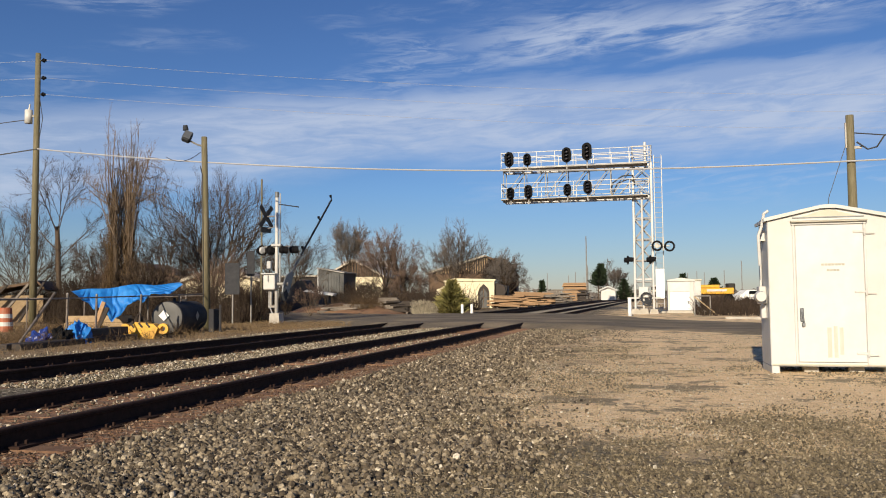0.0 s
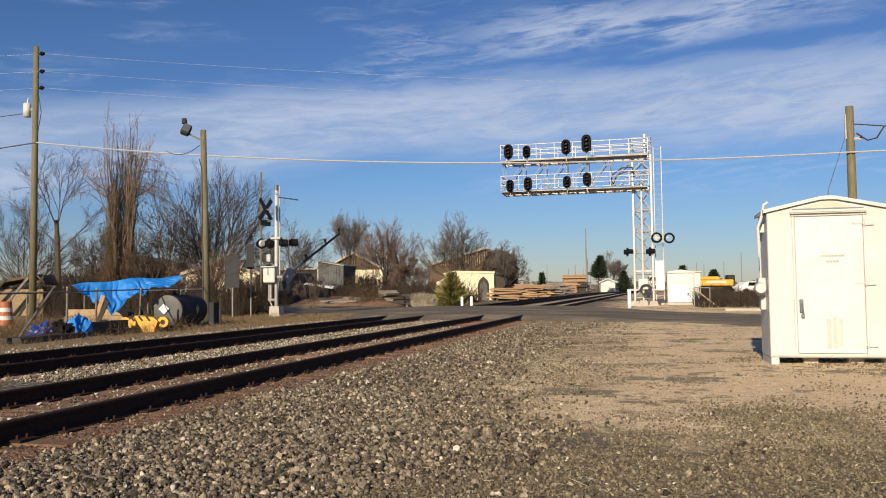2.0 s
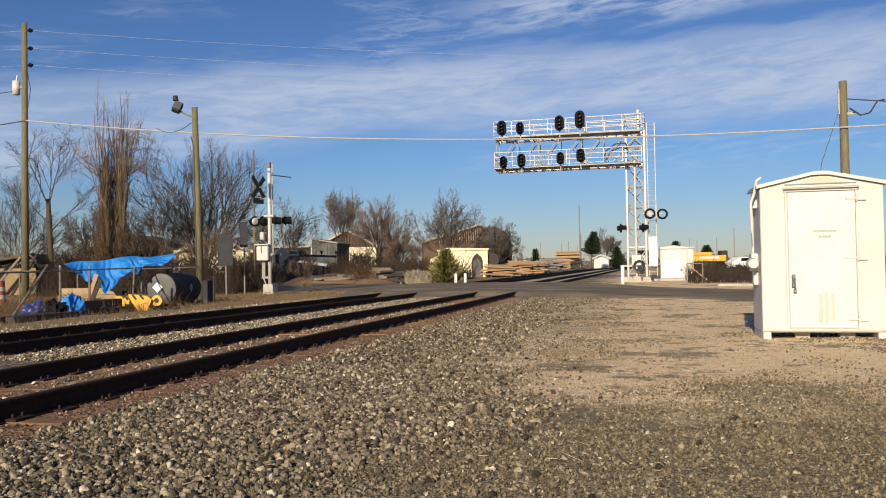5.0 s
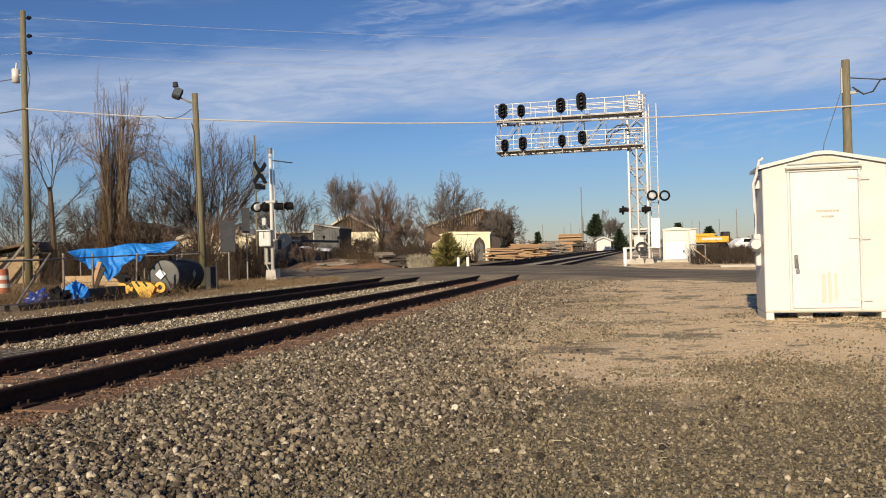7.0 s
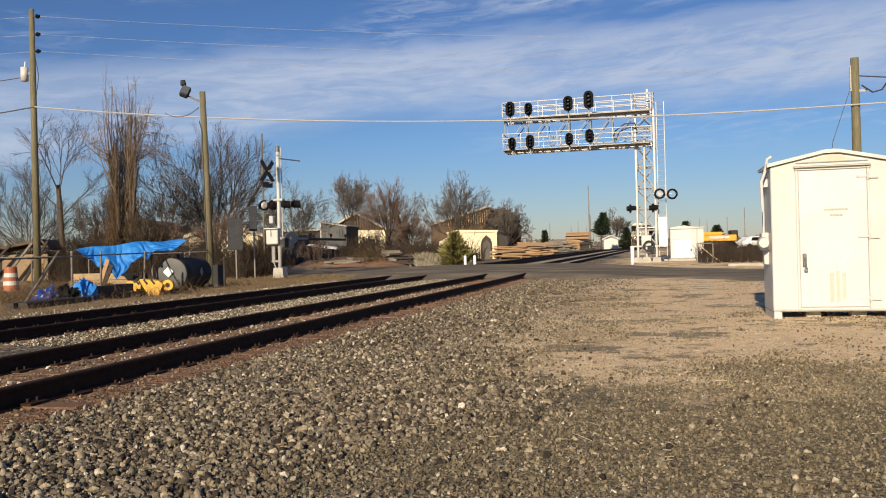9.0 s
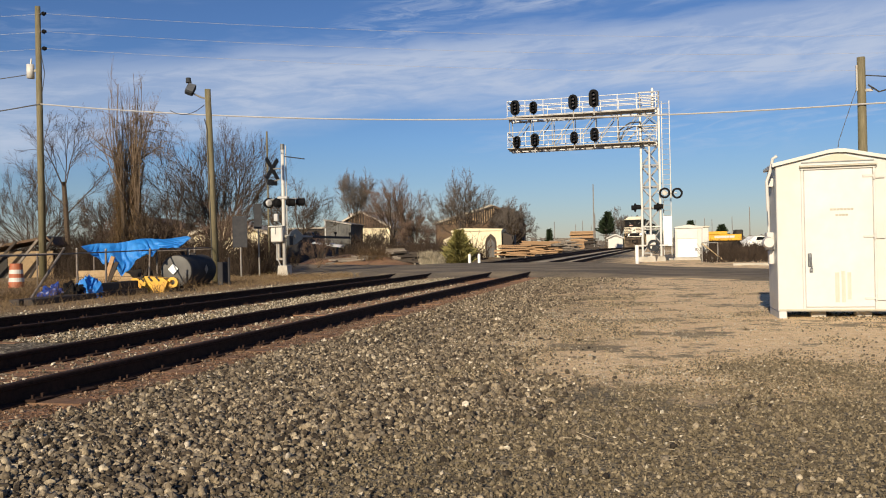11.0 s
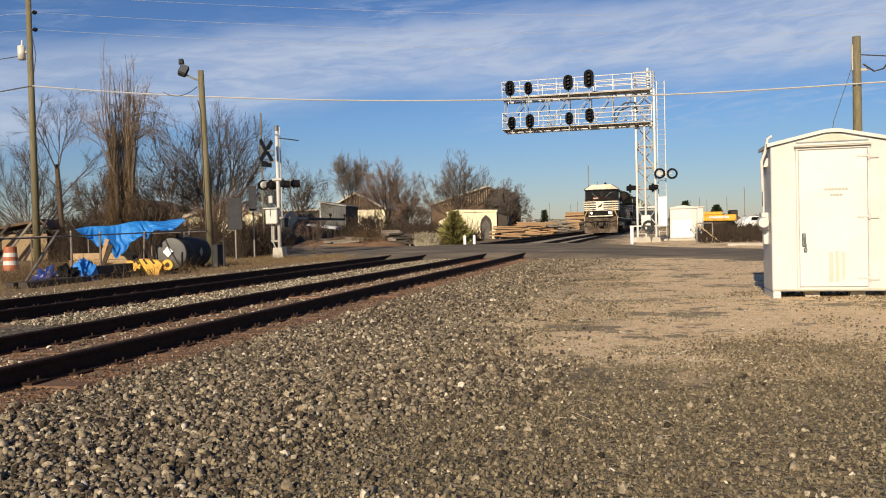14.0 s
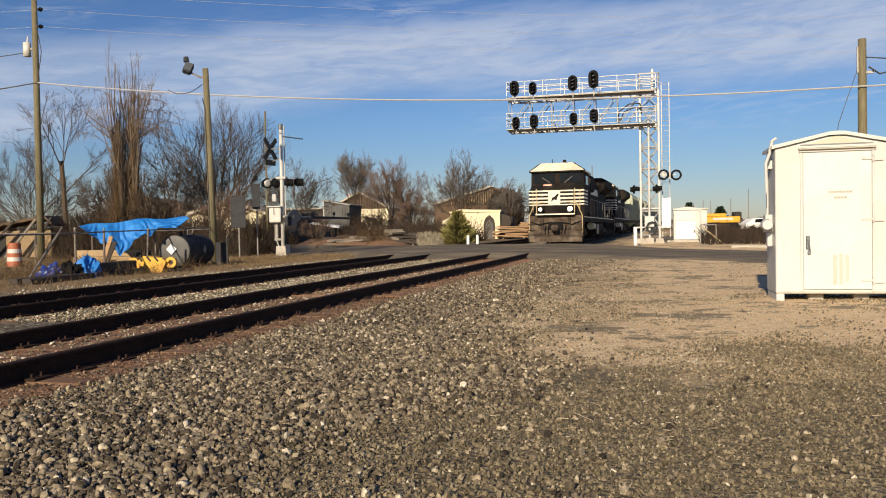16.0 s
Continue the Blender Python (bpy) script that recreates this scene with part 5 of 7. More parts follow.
    part("lower_conduit", Shape().path([Vector((-0.34, -0.05, 1.45)), Vector((-0.36, -0.02, 0.8)), Vector((-0.2, 0, 0.4))], 0.03), GALV, s)
    # the gate arm turns on its pivot; along +y when it is down
    arm = part("gate_arm", Shape().tube((0.0, 0.5, 0.0), (0, 2.2, 0), 0.055, 0.045, 8), ALU_BACK, s, "raised gate arm coming down")
    part("boom", Shape().box((0, 4.75, 0.0), (0.05, 5.1, 0.12), ch=0.01), DARK_SIGN, arm, "dark back of the gate boom")
    for y in (2.6, 5.2, 7.25):
        part("boom_lamp", Shape().tube((0, y, 0.05), (0, y, 0.20), 0.03).box((0, y, 0.22), (0.12, 0.10, 0.13), ch=0.02), BLACK_PAINT, arm)
    cw = Shape().prism([(-0.55, -0.42), (0.1, -0.36), (0.85, -0.10), (0.85, 0.10), (0.2, 0.36), (-0.35, 0.20), (-0.7, -0.1)], "x", 0.05, 0.11)
    part("counterweight_plate", cw, ALU_BACK, arm, "grey steel counterweight plate")
    part("counterweight", Shape().box((0.1, -0.5, -0.2), (0.14, 0.42, 0.42), ch=0.02), DARK_SIGN, arm)
    part("pivot", Shape().tube((-0.4, 0, 0), (0.16, 0, 0), 0.09, n=14), GALV_DULL, arm)
    return s, arm


CROSSING_SIGNAL, GATE_ARM = build_crossing_signal()


def sign_post(at, h, plate, label, wood=False, lean=0.0):
    p = thing("sign_post", label, "sign post", (*at, ground_z(*at) - 0.1))
    part("post", Shape().tube((0, 0, 0), (lean, 0, h), 0.05 if wood else 0.035, 0.045 if wood else 0.035, 8), POLE_WOOD if wood else GALV_DULL, p)
    if plate:
        w, hh, z, t = plate
        part("plate", Shape().box((lean * z / h, -0.05, z), (w, 0.02, hh), pose(0, 0, 0, 0, 0, t).to_3x3(), ch=0.004), SIGN_BACK, p, "dull blue-grey back of a road sign")


sign_post((-17.9, 33.2), 2.75, (0.66, 1.40, 2.13, 12), "blue-grey back of a tall road sign on a dark post")
sign_post((-17.62, 34.4), 3.45, (0.36, 1.15, 2.85, 20), "pale steel sign post with a narrow dark plate")
sign_post((-18.6, 37.4), 7.2, None, "thin reddish wooden pole behind the crossing signal", True)


# ---------------------------------------------------------------- yard beside the tracks
def fence_post(x, y, dx, dy, h, label, r=0.03):
    f = thing("fence_post", label, "fence post", (x, y, ground_z(x, y) - 0.1), group="fence posts")
    part("post", Shape().tube((0, 0, 0), (dx, dy, h + 0.1), r, r, 8), FENCE_STEEL, f)
    part("cap", Shape().tube((dx, dy, h + 0.1), (dx * 1.02, dy * 1.02, h + 0.14), r * 1.25, r * 0.6, 8), GALV_DULL, f)


def build_fence():
    fence_post(-14.3, 16.1, -0.15, 1.55, 1.3, "bent steel fence post leaning far over")
    for x, y, dx in ((-14.9, 18.7, 0.0), (-15.3, 20.4, 0.02), (-15.0, 22.0, 0.08), (-15.6, 23.4, -0.03), (-15.0, 24.3, -0.05), (-16.2, 26.6, 0.0)):
        fence_post(x, y, dx, 0, 1.28, "rusty steel fence post")
    for x, y in ((-19.6, 25.5), (-18.0, 26.5), (-16.9, 27.4), (-21.6, 25.0)):
        fence_post(x, y, 0, 0, 1.25, "rusty steel fence post in the back row", 0.026)
    tagged(part("fence_rail", Shape().path([Vector((-13.9, 12.0, 1.14)), Vector((-14.6, 17.0, 1.17)), Vector((-15.1, 21.0, 1.24)), Vector((-15.6, 25.0, 1.31)), Vector((-16.1, 27.6, 1.36))], 0.020, 7), FENCE_STEEL), "sagging top rail of an old chain-link fence", "fence rail")
    tagged(part("fence_rail", Shape().path([Vector((-25.5, 24.2, 1.30)), Vector((-19.6, 25.5, 1.22)), Vector((-16.1, 27.6, 1.30))], 0.018, 7), FENCE_STEEL), "thin top rail of the back fence", "fence rail")


def build_tarp():
    """A blue sheet slung over a line, with a hanging fold in the middle."""
    A, B = Vector((-16.92, 21.5, 1.44)), Vector((-14.58, 23.75, 1.70))
    n, m = 90, 22
    along = (B - A)
    out = Vector((along.y, -along.x, 0)).normalized()
    vs = []
    for i in range(n + 1):
        u = i / n
        top = A + along * u + Vector((0, 0, 0.05 * math.sin(u * 3.1) - 0.02))
        hang = float(np.interp(u, (0, 0.06, 0.20, 0.25, 0.35, 0.46, 0.52, 0.64, 0.70, 0.88, 0.95, 1.0), (0.05, 0.26, 0.70, 0.60, 1.22, 0.84, 0.56, 0.58, 0.34, 0.38, 0.18, 0.05)))
        for j in range(m + 1):
            v = j / m
            fold = 0.075 * abs(math.sin(u * 44 + 3.0 * v * (0.4 - u) * 6 + 3 * noise.noise(Vector((u * 8, v * 2, 9))))) * (0.25 + v) + 0.05 * math.sin(u * 23 + 1.7) * v + 0.03 * noise.noise(Vector((u * 9, v * 5, 4)))
            side = 0.55 * (1 - v) ** 1.6
            vs.append(top - Vector((0, 0, hang * v * (0.9 + 0.2 * noise.noise(Vector((u * 20, 1, 1)))))) - out * side * (-1) * -1 + out * (fold - 0.1 * v) + Vector((0, 0, 0.03 * (1 - v) * math.sin(u * 14))))
    fs = [(i * (m + 1) + j, (i + 1) * (m + 1) + j, (i + 1) * (m + 1) + j + 1, i * (m + 1) + j + 1) for i in range(n) for j in range(m)]
    ob = part("tarpaulin", Shape().add(vs, fs), TARP)
    ob.modifiers.new("thickness", "SOLIDIFY").thickness = 0.006
    tagged(ob, "bright blue tarpaulin slung over the fence with a hanging fold", "tarpaulin")


def crumpled(name, at, size, mat, label, category, seed):
    """A loose heap: a squashed ball pushed about by noise."""
    sh = Shape()
    nu, nv = 26, 12
    vs = []
    for j in range(nv + 1):
        th = math.pi / 2 * j / nv
        for i in range(nu):
            a = 2 * math.pi * i / nu
            p = Vector((math.cos(a) * math.cos(th), math.sin(a) * math.cos(th), math.sin(th)))
            k = 1 + 0.45 * noise.noise(p * 2.2 + Vector((seed, 0, 0))) + 0.22 * noise.noise(p * 6 + Vector((seed, 3, 0)))
            vs.append((p.x * size[0] * k, p.y * size[1] * k, p.z * size[2] * k))
    fs = [(j * nu + i, j * nu + (i + 1) % nu, (j + 1) * nu + (i + 1) % nu, (j + 1) * nu + i) for j in range(nv) for i in range(nu)]
    fs.append(tuple(range(nu - 1, -1, -1)))
    ob = part(name, sh.add(vs, fs), mat)
    ob.matrix_basis = pose(at[0], at[1], at[2] - 0.02, 0, 0, seed * 40)
    return tagged(ob, label, category)


def build_yard():
    # tank on its side, parallel to the line
    tx, ty, R, Lt = -15.15, 23.75, 0.53, 2.3
    tk = thing("storage_tank", "dark cylindrical fuel tank lying on its side with a grey end", "tank", (tx, ty, ground_z(tx, ty)), 10)
    shell = Shape()
    prof = [(0.0, 0.0), (R * 0.75, -0.035), (R * 0.96, 0.0), (R, 0.05), (R, Lt - 0.05), (R * 0.96, Lt), (0.0, Lt + 0.04)]
    n = 40
    vs = [(r * math.cos(2 * math.pi * i / n), y, R + 0.03 + r * math.sin(2 * math.pi * i / n)) for r, y in prof[2:6] for i in range(n)]
    fs = [(k * n + i, k * n + (i + 1) % n, (k + 1) * n + (i + 1) % n, (k + 1) * n + i) for k in range(3) for i in range(n)] + [tuple(range(3 * n, 4 * n))]
    part("shell", shell.add(vs, fs), TANK_PAINT, tk, smooth=False)
    end = Shape()
    rs = [(R * 0.965, -0.002), (R * 0.80, -0.03), (R * 0.45, -0.045), (0.001, -0.05)]
    vs = [(r * math.cos(2 * math.pi * i / n), y, R + 0.03 + r * math.sin(2 * math.pi * i / n)) for r, y in rs for i in range(n)]
    fs = [(k * n + i, k * n + (i + 1) % n, (k + 1) * n + (i + 1) % n, (k + 1) * n + i) for k in range(3) for i in range(n)]
    part("end_cap", end.add(vs, fs), TANK_END, tk, "grey domed tank end", True)
    part("placard", Shape().box((-0.06, -0.10, R + 0.10), (0.25, 0.012, 0.25), pose(0, 0, 0, 0, 45, 0).to_3x3()), PURE_WHITE, tk, "white diamond placard")
    part("placard", Shape().box((R + 0.012, Lt * 0.55, R + 0.06), (0.012, 0.22, 0.22), pose(0, 0, 0, 45, 0, 0).to_3x3()), GALV_DULL, tk, "faded diamond placard")
    for y in (0.35, Lt - 0.35):
        part("cradle", Shape().prism([(-0.42, 0), (0.42, 0), (0.34, 0.16), (0.0, 0.05), (-0.34, 0.16)], "y", y - 0.06, y + 0.06), DARK_WOOD, tk)
    part("filler", Shape().tube((0, 0.6, 2 * R), (0, 0.6, 2 * R + 0.14), 0.06).tube((0, 1.5, 2 * R), (0, 1.5, 2 * R + 0.10), 0.09, n=10), TANK_PAINT, tk)
    # dark cabinet at the foot of the lamp pole
    db = thing("dark_box", "small dark steel box standing by the lamp pole", "box", (-14.45, 25.5, ground_z(-14.45, 25.5)))
    part("case", Shape().box((0, 0, 0.40), (0.20, 0.4, 0.80), ch=0.02), TANK_PAINT, db)
    part("post", Shape().tube((0.24, 0, 0), (0.24, 0, 0.95), 0.04, n=8), TANK_PAINT, db)
    # yellow machine attachments
    ya = thing("plow_attachment", "yellow steel machine attachment with worn paint", "machine part", (-14.55, 21.7, ground_z(-14.4, 21.75)), 14)
    ya.scale = (1.08, 1.08, 1.08)
    part("blade", Shape().prism([(-0.34, 0.0), (0.30, 0.0), (0.42, 0.30), (0.30, 0.40), (-0.20, 0.46), (-0.40, 0.30)], "y", -0.25, 0.20), YELLOW, ya)
    # Dark bars laid on the blade give the slots their shade.
    for x in (-0.28, -0.05, 0.15):
        part("slot", Shape().box((x, -0.252, 0.38), (0.05, 0.02, 0.17), pose(0, 0, 0, 0, -38, 0).to_3x3()), DARK_INSIDE, ya, "dark bar coloured as a shaded slot")
    for x in (-0.52, 0.52):
        part("lug", Shape().ring((x, -0.15, 0.27), (0, 1, 0), 0.15, 0.07, 0.14, 16), YELLOW, ya)
    part("arm", Shape().box((-0.62, 0.1, 0.20), (0.40, 0.18, 0.16), pose(0, 0, 0, 0, -20, 0).to_3x3(), ch=0.02), YELLOW, ya)
    yb = thing("yellow_attachment", "low yellow steel frame lying among weeds", "machine part", (-15.55, 22.1, ground_z(-15.5, 22.1) + 0.12), 14)
    part("beam", Shape().box((0, 0, 0.12), (0.85, 0.22, 0.20), ch=0.02), YELLOW, yb)
    part("end_ring", Shape().ring((-0.62, -0.1, 0.10), (0, 1, 0), 0.14, 0.06, 0.14, 16), YELLOW, yb)
    part("support", Shape().box((0, 0, -0.06), (0.7, 0.2, 0.14), ch=0.01), DARK_WOOD, yb)
    # plank wall, leaning plank, black sleepers, loose sheets
    pw = thing("plank_stack", "long tan planks stacked on edge", "planks", (-17.25, 23.1, ground_z(-17.2, 23.1)), 14)
    for k in range(3):
        part("plank", Shape().box((0.02 * k, 0.02 * (k % 2), 0.13 + 0.225 * k), (2.25 - 0.06 * k, 0.07, 0.215), ch=0.008), TAN_PLANK, pw)
    lp = part("leaning_plank", Shape().box((0, 0, 0.58), (0.12, 0.05, 1.16), pose(0, 0, 0, 0, 19, 0).to_3x3(), ch=0.006), PALE_WOOD)
    lp.matrix_basis = pose(-15.92, 21.3, ground_z(-15.9, 21.3) - 0.03, 0, 0, 14)
    tagged(lp, "pale plank leaning against the hanging sheet", "plank")
    lq = part("leaning_plank", Shape().box((0, 0, 0.5), (0.12, 0.05, 1.0), pose(0, 0, 0, 0, 24, 0).to_3x3(), ch=0.006), DARK_WOOD)
    lq.matrix_basis = pose(-16.1, 21.7, ground_z(-15.9, 21.3) - 0.03, 0, 0, 14)
    tagged(lq, "dark plank leaning beside the pale one", "plank")
    st = thing("sleeper_stack", "low stack of black creosoted sleepers beside the track", "sleepers", (-14.35, 18.3, ground_z(-14.2, 18.3) - 0.12), 6)
    for i in range(2):
        for k in range(2):
            part("sleeper", Shape().box((-0.16 + 0.30 * k, -1.3 + 2.65 * i + 0.1 * k, 0.13), (0.26, 2.55, 0.24), ch=0.012), DARK_WOOD, st)
    part("sleeper", Shape().box((-0.05, 1.5, 0.37), (0.26, 2.3, 0.22), pose(0, 0, 0, 0, 0, 3).to_3x3(), ch=0.012), DARK_WOOD, st)
    crumpled("crumpled_tarpaulin", (-15.1, 18.0, ground_z(-15, 18)), (0.30, 0.28, 0.36), material("deep blue plastic", (0.015, 0.05, 0.28), (0.01, 0.035, 0.2), 5, 0.4), "small heap of dark blue plastic", "plastic sheet", 1)
    crumpled("crumpled_tarpaulin", (-14.65, 18.2, ground_z(-15, 18)), (0.34, 0.30, 0.38), BLACK_PAINT, "crumpled heap of black plastic", "plastic sheet", 2)
    crumpled("crumpled_tarpaulin", (-14.45, 18.6, ground_z(-14.4, 18)), (0.36, 0.34, 0.52), TARP, "crumpled bright blue tarpaulin on the ground", "tarpaulin", 3)
    crumpled("crumpled_tarpaulin", (-15.0, 20.4, ground_z(-15, 20)), (0.42, 0.25, 0.26), TARP, "crumpled bright blue tarpaulin on the ground", "tarpaulin", 4)
    crumpled("rag_heap", (-16.4, 19.3, ground_z(-16, 19)), (0.32, 0.2, 0.25), DRY_GRASS, "pale heap of dry straw", "straw heap", 5)
    crumpled("machine_heap", (-15.85, 23.2, ground_z(-15.8, 23.2)), (0.40, 0.3, 0.62), LOCO_UNDER, "dark rusty heap of machine parts", "scrap", 6)
    # traffic barrel; orange and white bands dimmed to hold its partial shadow
    bx, by = -23.05, 25.6
    br = thing("traffic_barrel", "orange and white striped traffic barrel", "traffic barrel", (bx, by, ground_z(bx, by) - 0.1))
    r = 0.29
    for k, (z0, z1, m) in enumerate(((0.0, 0.10, TANK_PAINT), (0.10, 0.32, ORANGE), (0.32, 0.47, WHITE_STEEL), (0.47, 0.62, ORANGE), (0.62, 0.77, WHITE_STEEL), (0.77, 1.0, ORANGE))):
        part("base" if k == 0 else "band", Shape().tube((0, 0, z0), (0, 0, z1), (r + 0.06 if k == 0 else r - 0.012 * k), r - 0.012 * (k + 1), 20), m, br)
    # old leaning beams and a pale wall far behind the power pole
    sw = thing("old_shed", "derelict shed with a dark sagging roof and fallen beams", "shed", (-32.4, 36.2, ground_z(-32, 36)), 24)
    part("wall", Shape().box((0.2, 0, 0.70), (3.0, 0.12, 1.4), ch=0.01), TAN_PLANK, sw, "stained tan board wall")
    # The doorway is a dark sheet on the wall, its shade painted in.
    part("doorway", Shape().box((-0.9, -0.075, 0.6), (0.7, 0.03, 1.2)), DARK_INSIDE, sw)
    part("roof", Shape().prism([(-2.2, 1.35), (1.5, 2.05), (1.9, 1.6), (1.95, 1.7), (1.5, 2.18), (-2.2, 1.5)], "y", -0.5, 2.6), ROOF_BROWN, sw, "dark brown sagging roof")
    for k, (x, a) in enumerate(((-1.5, 50), (-0.7, 42), (0.4, 38), (1.3, 30))):
        part("fallen_beam", Shape().box((x, -0.75, 1.0), (0.12, 0.12, 2.5), pose(0, 0, 0, 0, a, 0).to_3x3(), ch=0.01), DARK_WOOD if k % 2 else GREY_WOOD, sw)


build_fence()
build_tarp()
build_yard()


# ---------------------------------------------------------------- beyond the road
def board_stack(at, turn, w, l, layers, per, mat, label, seed, bh=0.09, messy=0.0, name="lumber_stack"):
    """Layers of boards, each board a piece."""
    rnd = random.Random(seed)
    st = thing(name, label, "lumber", (at[0], at[1], ground_z(*at)), turn, group="lumber stacks")
    bw = l / per
    for k in range(layers):
        for i in range(per):
            if messy and rnd.random() < min(messy, 0.9) * k / layers:
                continue
            ww = w * rnd.uniform(0.9, 1.04) if messy else w * rnd.uniform(0.985, 1.01)
            part("board", Shape().box((rnd.uniform(-0.5, 0.5) * messy * 1.2, -l / 2 + bw * (i + 0.5), bh * (k + 0.5) + 0.10 + (0.03 if k % 4 == 0 else 0)), (ww, bw * 0.94, bh * 0.93), pose(0, 0, 0, 0, rnd.uniform(-2, 2) * messy, rnd.uniform(-5, 5) * messy).to_3x3()), mat, st)
    for x in (-w * 0.35, w * 0.35):
        part("bearer", Shape().box((x, 0, 0.05), (0.12, l, 0.12)), GREY_WOOD, st)
    return st


def gable_roofed(name, label, at, turn, w, d, eave, ridge, wall, roof, slats=0, slat_mat=None, windows=()):
    b = thing(name, label, "building", (at[0], at[1], ground_z(*at) - 0.1), turn)
    part("wall", Shape().prism([(-w / 2, 0), (w / 2, 0), (w / 2, eave), (-w / 2, eave)], "y", 0, d), wall, b)
    # Behind slats the gable is near-black, for the shade between them.
    part("gable", Shape().prism([(-w / 2 + 0.02, eave), (w / 2 - 0.02, eave), (0, ridge - 0.05)], "y", 0.25, d - 0.1), DARK_INSIDE if slats else wall, b)
    for s in (-1, 1):
        part("roof", Shape().prism([(s * (w / 2 + 0.4), eave - 0.15), (s * (w / 2 + 0.4), eave + 0.12), (0, ridge + 0.22), (0, ridge)], "y", -0.4, d + 0.4), roof, b)
    for i in range(slats):
        x = -w / 2 + w * (i + 0.5) / slats
        top = ridge - abs(x) / (w / 2) * (ridge - eave) - 0.05
        part("slat", Shape().box((x, 0.12, (eave + top) / 2), (w / slats * 0.42, 0.10, max(0.1, top - eave))), slat_mat or ROOF_BROWN, b)
    for x, z, ww, hh in windows:
        wn = part("window", Shape().box((x, -0.01, z), (ww, 0.06, hh), ch=0.01), GLASS_DARK, b)
        part("window_frame", Shape().box((x, -0.035, z + hh / 2 + 0.04), (ww + 0.16, 0.05, 0.08)).box((x, -0.035, z - hh / 2 - 0.04), (ww + 0.16, 0.05, 0.08)), wall, wn)
    return b


def build_garden_shed():
    x0, x1, y = -18.0, -13.5, 73.5
    w = x1 - x0
    b = thing("garden_shed", "cream shed with a flat pale roof and a pointed arch doorway", "shed", ((x0 + x1) / 2, y, ground_z(-15, y) - 0.1), 4)
    H = 2.52
    part("wall", Shape().box((0, 1.5, H / 2), (w, 3.0, H), ch=0.02), CREAM, b)
    # Solid block; the porch's inner shade is only its dark colour.
    part("side_porch", Shape().box((w / 2 + 0.55, 1.9, 1.05), (1.1, 2.2, 2.1), ch=0.02), DARK_INSIDE, b, "side porch block coloured dark for its shaded inside")
    roof = Shape().prism([(-w / 2 - 0.15, H), (w / 2 + 0.10, H), (w / 2 + 0.16, H + 0.16), (-w / 2 + 0.9, H + 0.28), (-w / 2 - 0.1, H + 0.08)], "y", -0.12, 3.2)
    part("roof", roof, CREAM, b, "flat cream roof edge")
    part("awning", Shape().prism([(w / 2 + 0.10, H - 0.15), (w / 2 + 0.9, H - 0.45), (w / 2 + 1.05, H - 1.0), (w / 2 + 0.9, H - 1.3), (w / 2 + 0.10, H - 1.3)], "y", 0.4, 2.6), DARK_WOOD, b, "dark overhanging side awning")
    part("lean_to", Shape().prism([(-w / 2 - 0.9, 0), (-w / 2, 0), (-w / 2, 2.2), (-w / 2 - 0.9, 1.75)], "y", 0.3, 2.8), CREAM, b)
    cx = 1.3
    arch = [(cx - 0.52, 0.1), (cx + 0.52, 0.1), (cx + 0.52, 1.50), (cx + 0.40, 1.88), (cx, 2.26), (cx - 0.40, 1.88), (cx - 0.52, 1.50)]
    dr = part("doorway", Shape().prism(arch, "y", -0.03, 0.05), DARK_WOOD, b, "dark brown pointed arch doorway")
    inner = [(cx - 0.34, 0.1), (cx + 0.34, 0.1), (cx + 0.34, 1.40), (cx, 1.85), (cx - 0.34, 1.40)]
    part("door_leaf", Shape().prism(inner, "y", -0.055, -0.031), SHED_GREY, dr)
    part("door_bar", Shape().box((cx, -0.065, 1.0), (0.05, 0.02, 1.7)).box((cx, -0.065, 1.0), (0.7, 0.02, 0.05)), ROOF_BROWN, dr)
    for s in (-1, 1):
        part("corner_trim", Shape().box((s * (w / 2 - 0.04), -0.02, H / 2), (0.14, 0.05, H)), CREAM, b)


